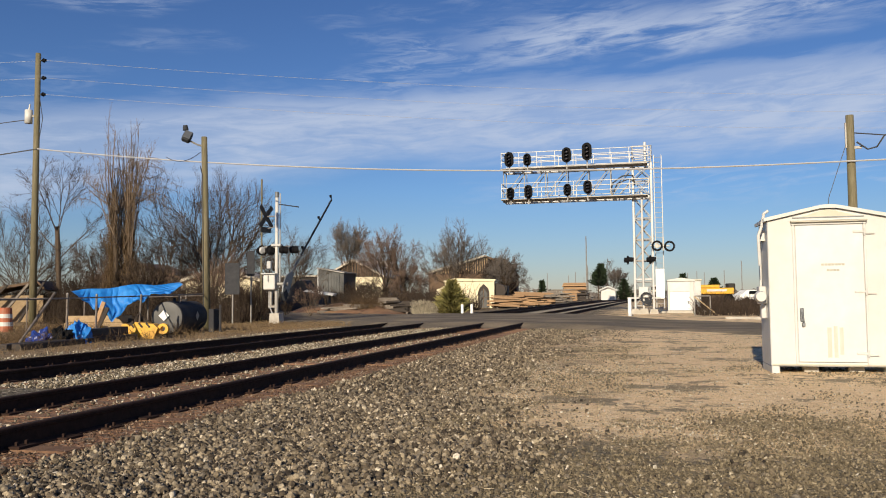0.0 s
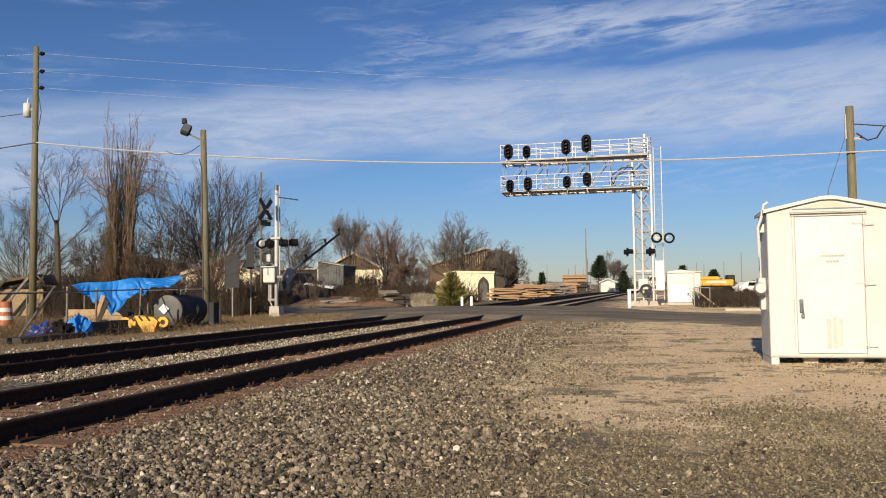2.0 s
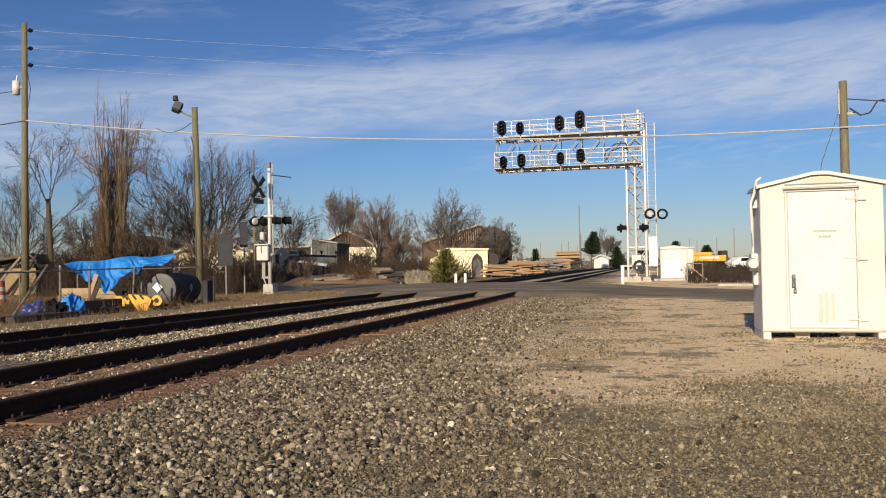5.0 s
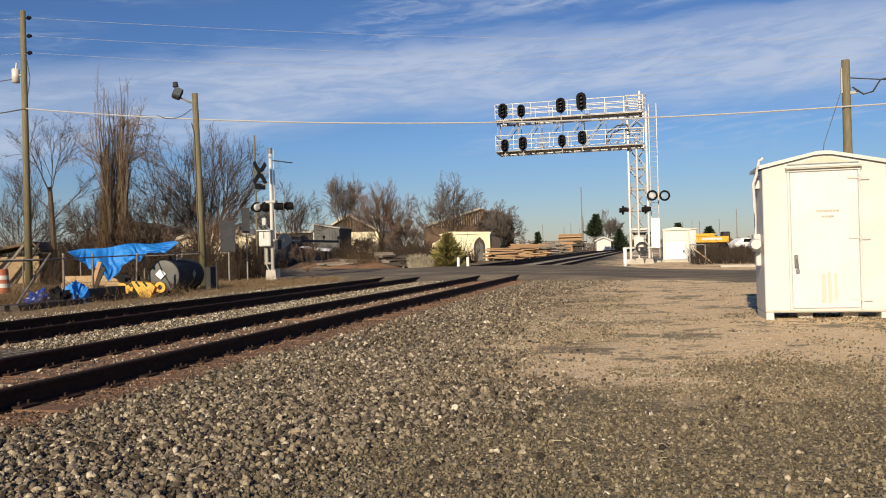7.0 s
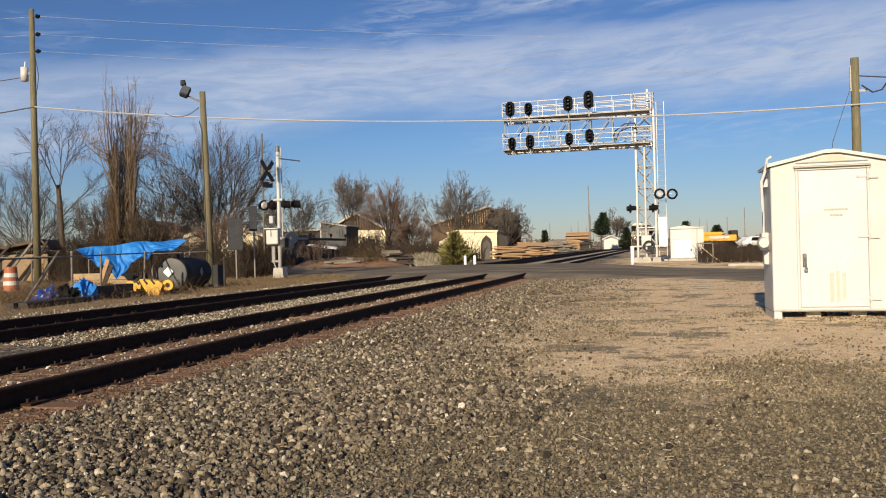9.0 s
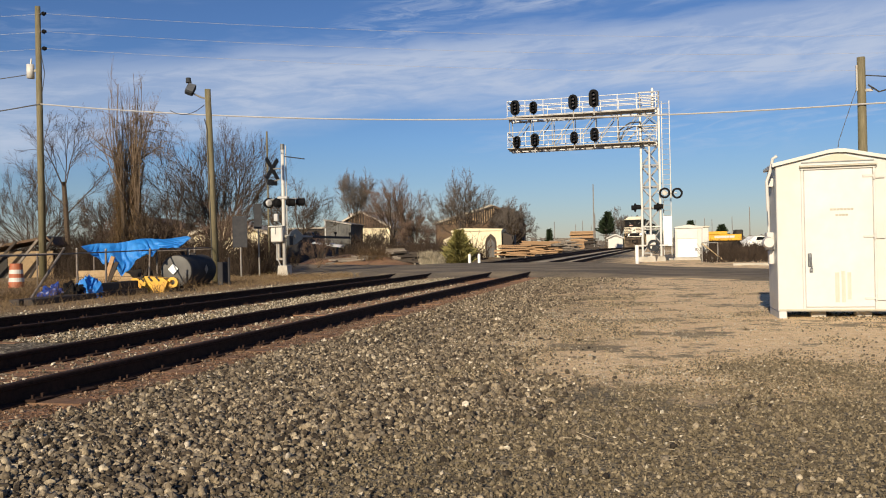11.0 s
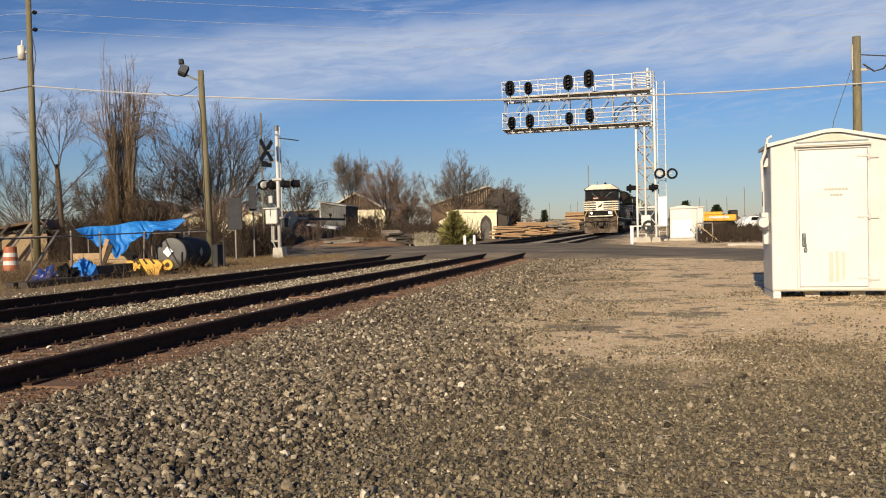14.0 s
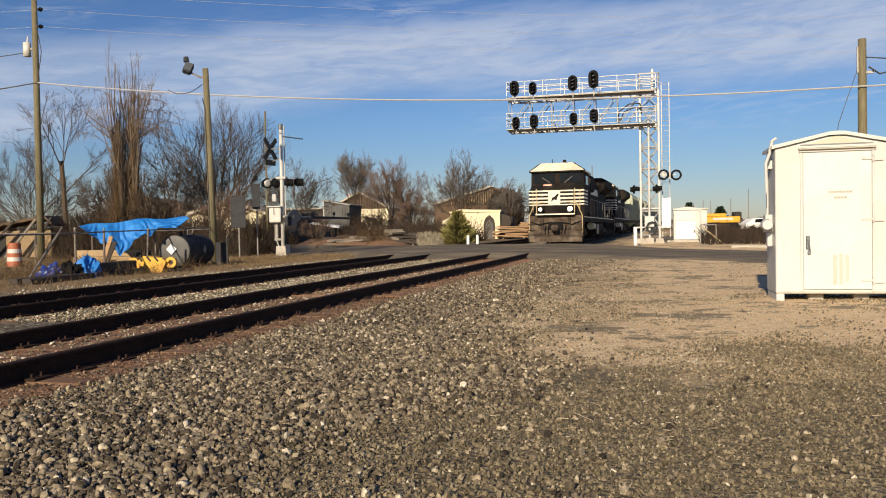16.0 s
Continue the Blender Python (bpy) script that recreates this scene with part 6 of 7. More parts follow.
def build_beyond():
    build_garden_shed()
    # lumber warehouse: one long roof slope over a ribbed gable, its other side overgrown
    wh = thing("warehouse", "long overgrown lumber warehouse with brown ribs under a pale roof", "building", (-23.1, 119.0, ground_z(-23, 119)), 4)
    part("wall", Shape().prism([(-8.6, 0), (3.6, 0), (3.6, 4.0), (1.6, 5.9), (0, 6.5), (-8.6, 4.2)], "y", 0.5, 16), DARK_WOOD, wh, "dark recessed gable wall")
    part("lower_wall", Shape().box((-2.5, 0.35, 2.1), (12.2, 0.2, 4.1), ch=0.02), ROOF_BROWN, wh)
    part("roof", Shape().prism([(-9.0, 4.15), (-9.0, 4.42), (0, 6.95), (0.5, 6.72), (0, 6.68)], "y", -0.4, 16.4), ROOF_GREY, wh, "pale metal roof slope")
    part("roof", Shape().prism([(0, 6.68), (0.5, 6.72), (1.8, 6.05), (3.9, 4.1), (3.7, 3.95), (1.6, 5.85)], "y", -0.2, 16.2), ROOF_BROWN, wh, "brown roof slope")
    for i in range(26):
        x = -8.5 + 8.9 * (i + 0.5) / 26
        top = 6.55 + min(x, 0) * 0.278
        part("rib", Shape().box((x, 0.16, (4.2 + top) / 2 + 0.02), (0.14, 0.14, max(0.12, top - 4.2))), TAN_PLANK, wh)
    rnd = random.Random(91)
    vines = []
    for i in range(5200):
        a, k = rnd.uniform(0, 6.283), math.sqrt(rnd.random())
        x, z = 2.2 + 2.5 * k * math.cos(a), 3.7 + (2.5 if math.sin(a) > 0 else 3.2) * k * math.sin(a)
        p = Vector((x, -0.5 + rnd.uniform(-0.8, 0.6), z))
        vines.append((p, p + Vector((rnd.gauss(0, 0.25), rnd.gauss(0, 0.2), rnd.gauss(0.15, 0.3))), 0.035, 0.02))
    part("vine_mound", sticks_mesh("vine_mound", vines, BRUSH, 3), None, wh, "mound of brown vines over the gable")
    gable_roofed("warehouse", "cream warehouse with a ribbed gable under a pale roof", (-38.2, 104.0), 4, 8.0, 14, 3.7, 5.9, CREAM, ROOF_GREY, 22)
    gable_roofed("warehouse", "pale-roofed warehouse standing behind the cream one", (-40.2, 128.0), 94, 9.0, 8, 4.6, 6.7, CREAM, PALE_ROOF)
    # grey clad shed with a single roof slope
    gs = thing("yard_shed", "grey metal-clad shed with a single sloping roof", "shed", (-29.9, 75.0, ground_z(-30, 75)), 3)
    part("wall", Shape().prism([(-1.3, 0), (1.3, 0), (1.3, 3.3), (-1.3, 3.75)], "y", 0, 4), SHED_GREY, gs)
    part("roof", Shape().prism([(-1.42, 3.78), (1.45, 3.28), (1.45, 3.38), (-1.42, 3.90)], "y", -0.25, 4.2), GALV_DULL, gs)
    part("corner_post", Shape().box((-1.3, -0.04, 1.9), (0.10, 0.08, 3.8)), GALV, gs)
    for i in range(9):
        part("cladding_rib", Shape().box((-1.1 + 0.28 * i, -0.02, 1.65), (0.06, 0.04, 3.2)), SHED_GREY, gs)
    part("side_wing", Shape().box((-3.4, 2.0, 1.5), (4.1, 3.6, 3.0), ch=0.02), DARK_INSIDE, gs, "dark low wing")
    part("wing_roof", Shape().prism([(-5.6, 3.0), (-1.4, 3.0), (-1.4, 3.14), (-5.6, 3.14)], "y", 0.0, 4.0), ROOF_GREY, gs, "pale roof edge of the wing")
    gable_roofed("yard_building", "small pale building at the end of the yard", (-7.9, 176.0), 0, 3.0, 5, 2.2, 2.9, WHITE_STEEL, WHITE_STEEL)
    gable_roofed("house", "pale house behind bare trees", (-34.5, 62.0), 10, 6.0, 6, 2.6, 3.6, CREAM, ROOF_GREY, 0, None, ((-1.6, 1.6, 0.9, 0.9), (1.4, 1.6, 0.9, 0.9)))
    gable_roofed("house", "dark house beyond the thicket", (-45.0, 66.0), 10, 9.0, 6, 2.6, 4.2, GREY_WOOD, ROOF_BROWN, 0, None, ((-2.6, 1.6, 0.9, 0.9), (2.4, 1.6, 0.9, 0.9)))
    # dark covered heap with a pale board lying on it
    tt = thing("covered_heap", "dark tarpaulin-covered heap in the yard", "covered heap", (-24.9, 56.6, ground_z(-25, 57)), 8)
    part("cover", Shape().prism([(-1.9, 0), (1.3, 0), (1.15, 0.9), (0.2, 2.25), (-0.3, 2.3), (-1.6, 1.0)], "y", 0, 2.2), TANK_PAINT, tt)
    part("ridge_pole", Shape().tube((-0.05, -0.3, 2.3), (-0.05, 2.5, 2.3), 0.05), GREY_WOOD, tt)
    # White board drawn with a hull-like outline; its trestles are added.
    bt = thing("upturned_boat", "white board set on added dark trestles", "boat", (-22.3, 54.0, ground_z(-22, 54)), 6)
    part("board_slab", Shape().prism([(-1.15, 1.45), (0.95, 1.12), (1.1, 1.28), (0.2, 1.42), (-0.9, 1.56)], "y", -0.4, 0.4), PURE_WHITE, bt)
    for x in (-0.6, 0.6):
        part("trestle", Shape().box((x, 0, 0.6), (0.12, 0.6, 1.2)).box((x, 0, 0.1), (0.5, 0.7, 0.2)), DARK_WOOD, bt)
    # earth bank
    bank = Shape()
    nx, ny = 60, 16
    vs = []
    for i in range(nx + 1):
        for j in range(ny + 1):
            x, y = -24.5 + 9.5 * i / nx, 44.5 + 6.0 * j / ny + 4 * (1 - i / nx) * 0.3 + 0.42 * (nx - i) / nx * 6
            e = math.sin(math.pi * i / nx) ** 0.5 * math.sin(math.pi * j / ny) ** 0.8
            h = e * (0.62 + 0.25 * noise.noise(Vector((x * 0.8, y * 0.8, 1)))) + 0.06 * noise.noise(Vector((x * 3, y * 3, 2))) * e
            vs.append((x, y + 3.0, ground_z(x, y + 3.0) - 0.08 + h))
    fs = [(i * (ny + 1) + j, (i + 1) * (ny + 1) + j, (i + 1) * (ny + 1) + j + 1, i * (ny + 1) + j + 1) for i in range(nx) for j in range(ny)]
    tagged(part("earth_bank", bank.add(vs, fs), EARTH_RED, smooth=True), "low red-brown earth bank past the road", "earth bank")
    # boards, logs and pallets
    board_stack((-16.4, 51.5), 8, 1.35, 1.2, 8, 4, GREY_WOOD, "grey stack of weathered pallets", 1, 0.12, 0.3, "pallet_stack")
    board_stack((-17.9, 51.2), 10, 1.6, 1.1, 4, 5, GREY_WOOD, "collapsed heap of grey boards", 2, 0.13, 1.6, "board_heap")
    board_stack((-15.0, 52.2), 4, 1.2, 1.1, 5, 4, DARK_WOOD, "dark heap of old timber", 3, 0.14, 1.4, "board_heap")
    board_stack((-15.4, 51.0), 12, 1.0, 1.0, 7, 5, DARK_WOOD, "black jumble of burnt timber", 13, 0.13, 1.8, "board_heap")
    board_stack((-19.2, 50.6), 6, 1.9, 1.2, 4, 6, GREY_WOOD, "low heap of grey scrap boards", 14, 0.10, 1.8, "board_heap")
    board_stack((-20.5, 54.0), 10, 2.6, 1.4, 3, 5, GREY_WOOD, "scattered heap of grey boards", 4, 0.13, 1.6, "board_heap")
    board_stack((-11.9, 72.0), 4, 2.6, 2.0, 10, 6, PALE_WOOD, "loose pile of pale sawn timber", 5, 0.11, 1.2, "lumber_pile")
    board_stack((-11.6, 78.0), 4, 3.4, 2.0, 10, 6, PALE_WOOD, "loose pile of pale sawn timber", 6, 0.12, 2.0, "lumber_pile")
    board_stack((-12.6, 88.0), 4, 4.0, 2.4, 10, 6, PALE_WOOD, "loose pile of tan timber", 7, 0.13, 2.0, "lumber_pile")
    board_stack((-11.2, 95.0), 4, 2.6, 2.0, 9, 5, GREY_WOOD, "dark jumble of boards", 8, 0.14, 1.4, "lumber_pile")
    board_stack((-10.9, 108.0), 4, 2.4, 2.4, 11, 5, GREY_WOOD, "dark jumble of boards", 9, 0.15, 1.2, "lumber_pile")
    board_stack((-10.4, 124.0), 3, 3.6, 3.0, 16, 6, PALE_WOOD, "tall neat stack of sawn lumber", 10, 0.17, 0.1, "lumber_stack")
    board_stack((-9.0, 122.0), 3, 1.6, 2.0, 9, 5, DARK_WOOD, "dark stack beside the lumber", 11, 0.17, 0.6, "lumber_stack")
    # Pale lumps added to bulk out the clump of dead stalks.
    for x, y, k in ((-13.3, 50.6, 11), (-12.9, 50.9, 13)):
        crumpled("pale_lump", (x, y, ground_z(x, y)), (0.32, 0.28, 0.50), CONCRETE, "pale lump added among dead stalks", "rubble", k)
    for x, y in ((-10.95, 48.9), (-10.40, 49.1)):
        p = thing("marker_post", "short white marker post beside the track", "post", (x, y, ground_z(x, y) - 0.05), group="marker posts")
        part("post", Shape().tube((0, 0, 0), (0, 0, 0.68), 0.09, 0.085, 12), PURE_WHITE, p)
        part("cap", Shape().tube((0, 0, 0.68), (0, 0, 0.72), 0.085, 0.04, 12), PURE_WHITE, p)
    p = thing("marker_post", "short white marker post before the gantry", "post", (-0.93, 46.2, ground_z(-0.9, 46.2) - 0.05), group="marker posts")
    part("post", Shape().tube((0, 0, 0), (0, 0, 0.98), 0.10, 0.10, 12), PURE_WHITE, p)
    part("cap", Shape().tube((0, 0, 0.98), (0, 0, 1.03), 0.10, 0.05, 12), PURE_WHITE, p)
    # equipment cabinet by the gantry
    c = thing("equipment_cabinet", "white steel signal cabinet on a low concrete slab", "cabinet", (2.03, 52.2, ground_z(2, 52)), 0)
    part("slab", Shape().box((0.1, 0.2, 0.06), (2.6, 2.6, 0.16), ch=0.02), CONCRETE, c)
    part("case", Shape().box((0, 0.6, 1.04), (1.62, 1.3, 1.82), ch=0.02), WHITE_STEEL, c)
    part("roof", Shape().prism([(-0.86, 1.93), (0.86, 1.93), (0.80, 2.02), (0, 2.14), (-0.80, 2.02)], "y", -0.12, 1.32), WHITE_STEEL, c)
    part("door", Shape().box((-0.08, -0.065, 0.72), (1.15, 0.03, 1.08), ch=0.01), PURE_WHITE, c, "bright white lower door")
    part("upper_panel", Shape().box((-0.08, -0.062, 1.58), (1.2, 0.024, 0.56), ch=0.01), HUT_DOOR, c)
    part("latch", Shape().box((0.42, -0.09, 0.62), (0.10, 0.03, 0.16), ch=0.01), ALU_BACK, c)
    part("corner_post", Shape().box((0.78, -0.07, 1.0), (0.10, 0.06, 1.8), ch=0.01), GALV, c)
    c2 = thing("equipment_cabinet", "pale tan cabinet standing behind the white one", "cabinet", (2.72, 56.5, ground_z(3, 56)))
    part("case", Shape().box((0, 0.5, 1.0), (1.5, 1.0, 2.0), ch=0.02), WHITE_HUT, c2)
    part("roof", Shape().box((0, 0.5, 2.05), (1.65, 1.15, 0.10), ch=0.02), HUT_TRIM, c2)
    gf = thing("pipe_gate", "small rusty pipe gate with a diagonal brace", "gate", (2.9, 46.4, ground_z(2.9, 46.4)), 12)
    for x in (-0.42, 0.42):
        part("upright", Shape().tube((x, 0, -0.1), (x, 0, 1.05), 0.035, n=8), GALV_DULL, gf)
    part("top_bar", Shape().tube((-0.42, 0, 1.05), (0.42, 0, 1.05), 0.03, n=8), GALV_DULL, gf)
    part("brace", Shape().tube((-0.4, -0.02, 1.0), (0.75, -0.3, 0.0), 0.035, n=8), HANDRAIL, gf)
    kb = part("kerb_beam", Shape().box((0, 0, 0.06), (6.0, 0.22, 0.16), ch=0.02), CONCRETE)
    kb.matrix_basis = pose(6.4, 39.4, ground_z(6, 39), 0, 0, -18)
    tagged(kb, "pale concrete kerb along the far road edge", "kerb")
    # yellow machine and cars far off
    ym = thing("yellow_loader", "long yellow flatbed machine parked in the far yard", "machine", (6.0, 79.0, ground_z(6, 79) - 0.02), 6)
    ym.scale = (0.92, 0.92, 0.92)
    part("body", Shape().box((0, 0, 1.45), (3.5, 1.6, 0.62), ch=0.06), YELLOW, ym)
    part("upper_deck", Shape().box((-0.9, 0, 1.92), (2.6, 1.5, 0.30), ch=0.04), YELLOW, ym)
    part("boom", Shape().box((-1.8, 0.3, 1.9), (3.0, 0.4, 0.24), pose(0, 0, 0, 0, 5, 0).to_3x3(), ch=0.03), YELLOW, ym)
    part("stripe", Shape().box((0.1, -0.81, 1.52), (1.9, 0.02, 0.22)), WHITE_STEEL, ym)
    part("cab", Shape().box((1.55, 0, 1.75), (0.7, 1.4, 0.9), ch=0.08), DARK_INSIDE, ym, "dark operator cab")
    for x in (-1.2, 1.2):
        for y in (-0.75, 0.75):
            part("wheel", Shape().tube((x, y - 0.15, 0.55), (x, y + 0.15, 0.55), 0.56, n=20), BLACK_PAINT, ym)
    part("chassis", Shape().box((0, 0, 0.9), (3.2, 1.0, 0.5), ch=0.04), LOCO_UNDER, ym)
    board_stack((4.4, 83.0), 5, 2.6, 2.0, 9, 5, PALE_WOOD, "stack of bright sawn timber in the far yard", 12, 0.2, 0.1)
    for x, y, m in ((11.5, 96, PURE_WHITE), (14.5, 102, TANK_PAINT)):
        v = thing("parked_car", "small parked car far off beyond the field", "car", (x, y, ground_z(x, y)), 20, group="parked cars")
        part("body", Shape().prism([(-2.1, 0.3), (2.1, 0.3), (2.1, 0.85), (1.3, 0.95), (0.7, 1.42), (-1.2, 1.42), (-1.9, 0.95), (-2.1, 0.9)], "y", -0.85, 0.85), m, v)
        part("side_glass", Shape().prism([(-1.1, 0.97), (1.1, 0.97), (0.6, 1.34), (-1.0, 1.34)], "y", -0.86, 0.86), GLASS_DARK, v)
        for wx in (-1.3, 1.3):
            part("wheel", Shape().tube((wx, -0.88, 0.32), (wx, 0.88, 0.32), 0.32, n=16), BLACK_PAINT, v)
    # low tree line on the horizon
    rnd = random.Random(77)
    vs, fs = [], []
    for i in range(5200):
        x = rnd.uniform(-330, 330)
        y = 520 + rnd.uniform(-40, 40)
        h = (5.0 + 4.5 * noise.noise(Vector((x * 0.02, 3, 1))) + 2 * noise.noise(Vector((x * 0.11, 1, 1)))) * rnd.random()
        s = rnd.uniform(0.8, 2.2)
        o = len(vs)
        p = Vector((x, y, max(0, h)))
        for k in range(3):
            a = rnd.uniform(0, 6.28)
            vs.append(p + Vector((math.cos(a) * s, rnd.uniform(-0.5, 0.5), math.sin(a) * s * 0.8)))
        fs.append((o, o + 1, o + 2))
    tagged(new("far_woods", raw_mesh("far_woods", [tuple(v) for v in vs], fs, TWIG_FAR)), "low hazy line of bare woods on the horizon", "woods", kind="stuff")


build_beyond()


# ---------------------------------------------------------------- the train
def wheelset(truck, x, y, r=0.52):
    w = part("wheel", Shape().tube((x - 0.07, y, r), (x + 0.07, y, r), r, r * 0.97, 24), LOCO_UNDER, truck)
    part("hub", Shape().tube((x - 0.11, y, r), (x + 0.11, y, r), 0.16, n=12), LOCO_UNDER, w)


def build_truck(th, yc, axles, r, half):
    t = part("truck", Shape().box((0, yc, r + 0.12), (1.9, half * 2, 0.28), ch=0.03), LOCO_UNDER, th, "dirty steel truck")
    for s in (-1, 1):
        part("side_frame", Shape().prism([(yc - half, r - 0.05), (yc - half * 0.5, r + 0.30), (yc + half * 0.5, r + 0.30), (yc + half, r - 0.05), (yc + half * 0.6, r - 0.12), (yc, r + 0.02), (yc - half * 0.6, r - 0.12)], "x", s * 1.02 - 0.08, s * 1.02 + 0.08), LOCO_UNDER, t)
        for a in axles:
            wheelset(t, s * 0.76, yc + a, r)


def build_locomotive(lit, label):
    g = thing("locomotive", label, "locomotive", group="train")
    L = 22.2
    hw = 1.53
    part("frame", Shape().box((0, L / 2, 1.34), (3.04, L - 1.0, 0.32), ch=0.03), LOCO_BLACK, g)
    part("sill_stripe", Shape().box((0, L / 2, 1.46), (3.06, L - 1.4, 0.05)), LOCO_WHITE, g)
    # pilot, plow and coupler
    part("pilot", Shape().box((0, 0.50, 1.06), (2.95, 0.26, 0.98), ch=0.03), PLOW_MUD, g)
    for bx in (-0.75, 0.75):
        part("pilot_brace", Shape().box((bx, 0.34, 1.05), (0.16, 0.10, 0.7), ch=0.02), LOCO_UNDER, g)
    part("coupler_pocket", Shape().box((0, 0.33, 0.90), (0.80, 0.10, 0.56), ch=0.03), BLACK_PAINT, g)
    part("plow", Shape().prism([(-1.45, 0.10), (1.45, 0.10), (1.50, 0.60), (0.9, 0.74), (-0.9, 0.74), (-1.50, 0.60)], "y", 0.12, 0.46), PLOW_MUD, g, "muddy steel snow plow")
    part("plow_blade", Shape().add([(-1.5, 0.42, 0.62), (-1.45, 0.30, 0.10), (0, -0.12, 0.10), (1.45, 0.30, 0.10), (1.5, 0.42, 0.62), (0, 0.10, 0.66), (0, 0.5, 0.4)], [(0, 1, 2, 5), (5, 2, 3, 4), (0, 6, 1), (1, 6, 2), (2, 6, 3), (3, 6, 4), (4, 6, 5), (5, 6, 0)]), PLOW_MUD, g)
    part("coupler", Shape().box((0, -0.05, 0.86), (0.34, 0.75, 0.30), ch=0.05).box((0.06, -0.42, 0.86), (0.40, 0.22, 0.36), ch=0.06), LOCO_UNDER, g)
    for x in (-0.55, -0.38, 0.38, 0.55):
        part("air_hose", Shape().path([Vector((x, 0.42, 1.02)), Vector((x * 1.02, 0.10, 0.80)), Vector((x * 0.95, 0.02, 0.55))], 0.035), BLACK_PAINT, g)
    part("uncoupling_lever", Shape().path([Vector((-1.4, 0.36, 1.22)), Vector((-0.9, 0.28, 1.05)), Vector((-0.4, 0.30, 1.16)), Vector((0.4, 0.30, 1.16)), Vector((0.9, 0.28, 1.05)), Vector((1.4, 0.36, 1.22))], 0.035), BLACK_PAINT, g)
    part("anticlimber", Shape().box((0, 0.34, 1.60), (2.1, 0.42, 0.16), ch=0.03), LOCO_BLACK, g)
    part("white_edge", Shape().box((0, 0.12, 1.62), (2.15, 0.02, 0.07)), LOCO_WHITE, g)
    for s in (-1, 1):
        st = part("step_well", Shape().box((s * 1.30, 0.75, 1.0), (0.42, 0.5, 0.70), ch=0.03), LOCO_BLACK, g)
        for z in (0.42, 0.75, 1.08):
            part("step", Shape().box((s * 1.32, 0.42, z), (0.46, 0.24, 0.04), ch=0.01), LOCO_UNDER, st)
        dl = part("ditch_light", Shape().tube((s * 0.82, 0.22, 1.90), (s * 0.82, 0.42, 1.90), 0.17, 0.17, 18), LOCO_BLACK, g)
        part("lens", Shape().tube((s * 0.82, 0.195, 1.90), (s * 0.82, 0.219, 1.90), 0.135 if s > 0 else 0.10, n=18), LAMP_ON if lit else GLASS_DARK, dl, "lit ditch light" if lit else "")
        part("front_handrail", Shape().path([Vector((s * 1.46, 0.42, 0.5)), Vector((s * 1.46, 0.36, 1.55)), Vector((s * 1.16, 0.34, 2.22)), Vector((s * 0.62, 0.34, 2.30))], 0.028), HANDRAIL, g)
        part("stanchion", Shape().tube((s * 1.05, 0.30, 1.65), (s * 1.05, 0.36, 3.05), 0.025), HANDRAIL, g)
    # nose with white bands
    nose = [(-hw, 1.50), (hw, 1.50), (hw, 2.98), (1.34, 3.22), (-1.34, 3.22), (-hw, 2.98)]
    ns = part("nose", Shape().prism(nose, "y", 0.75, 2.6), LOCO_BLACK, g, "black nose with white bands")
    for z, h in ((2.93, 0.075), (2.73, 0.10), (2.52, 0.10), (2.32, 0.09), (2.16, 0.06)):
        part("white_band", Shape().box((0, 1.67, z), (2 * hw + 0.012, 1.86, h)), LOCO_WHITE, ns)
    part("emblem", Shape().box((-0.12, 0.735, 2.55), (0.66, 0.02, 0.78), ch=0.006), LOCO_WHITE, ns, "white nose panel")
    part("emblem_shape", Shape().prism([(-0.30, 2.32), (-0.12, 2.45), (0.0, 2.40), (0.06, 2.58), (0.16, 2.78), (0.02, 2.74), (-0.10, 2.60), (-0.22, 2.56)], "y", 0.71, 0.7245), LOCO_BLACK, ns, "black emblem shape")
    part("nose_door", Shape().box((0.95, 0.735, 2.3), (0.02, 0.02, 1.3)), LOCO_BLACK, ns)
    # cab
    cab = [(-1.50, 2.95), (1.50, 2.95), (1.46, 4.02), (-1.46, 4.02)]
    cb = part("cab", Shape().prism(cab, "y", 1.25, 4.3), LOCO_BLACK, g)
    part("cab_roof", Shape().prism([(-1.56, 3.99), (1.56, 3.99), (1.52, 4.09), (0.92, 4.50), (-0.92, 4.50), (-1.52, 4.09)], "y", 1.12, 4.5), LOCO_ROOF, cb, "grimy cab roof, pale as sun reflection")
    for s in (-1, 1):
        part("windscreen", Shape().prism([(s * 0.14, 3.38), (s * 1.36, 3.38), (s * 1.34, 3.92), (s * 0.14, 3.96)], "y", 1.225, 1.249), GLASS_DARK, cb, "dark windscreen")
        part("side_window", Shape().box((s * 1.485, 2.6, 3.55), (0.03, 1.3, 0.5), ch=0.01), GLASS_DARK, cb)
        part("side_panel", Shape().box((s * 1.52, 3.1, 2.3), (0.03, 1.4, 1.2)), LOCO_BLACK, cb)
    part("number_board", Shape().box((-0.52, 0.985, 3.24), (0.46, 0.03, 0.15)), NUMBER_ORANGE, cb, "orange-red number board")
    for x in (-0.62, -0.52, -0.42):
        part("digit_bar", Shape().box((x, 0.966, 3.24), (0.06, 0.008, 0.09)), LOCO_WHITE, cb)
    for x in (-0.11, 0.11):
        hl = part("headlight", Shape().tube((x - 0.02, 0.95, 3.12), (x - 0.02, 1.02, 3.12), 0.10, n=16), LOCO_BLACK, cb)
        part("lens", Shape().tube((x - 0.02, 0.935, 3.12), (x - 0.02, 0.949, 3.12), 0.085, n=16), GALV, hl)
    part("roof_lip", Shape().box((0, 1.10, 4.03), (3.14, 0.10, 0.07), ch=0.01), LOCO_BLACK, cb, "black edge under the roof")
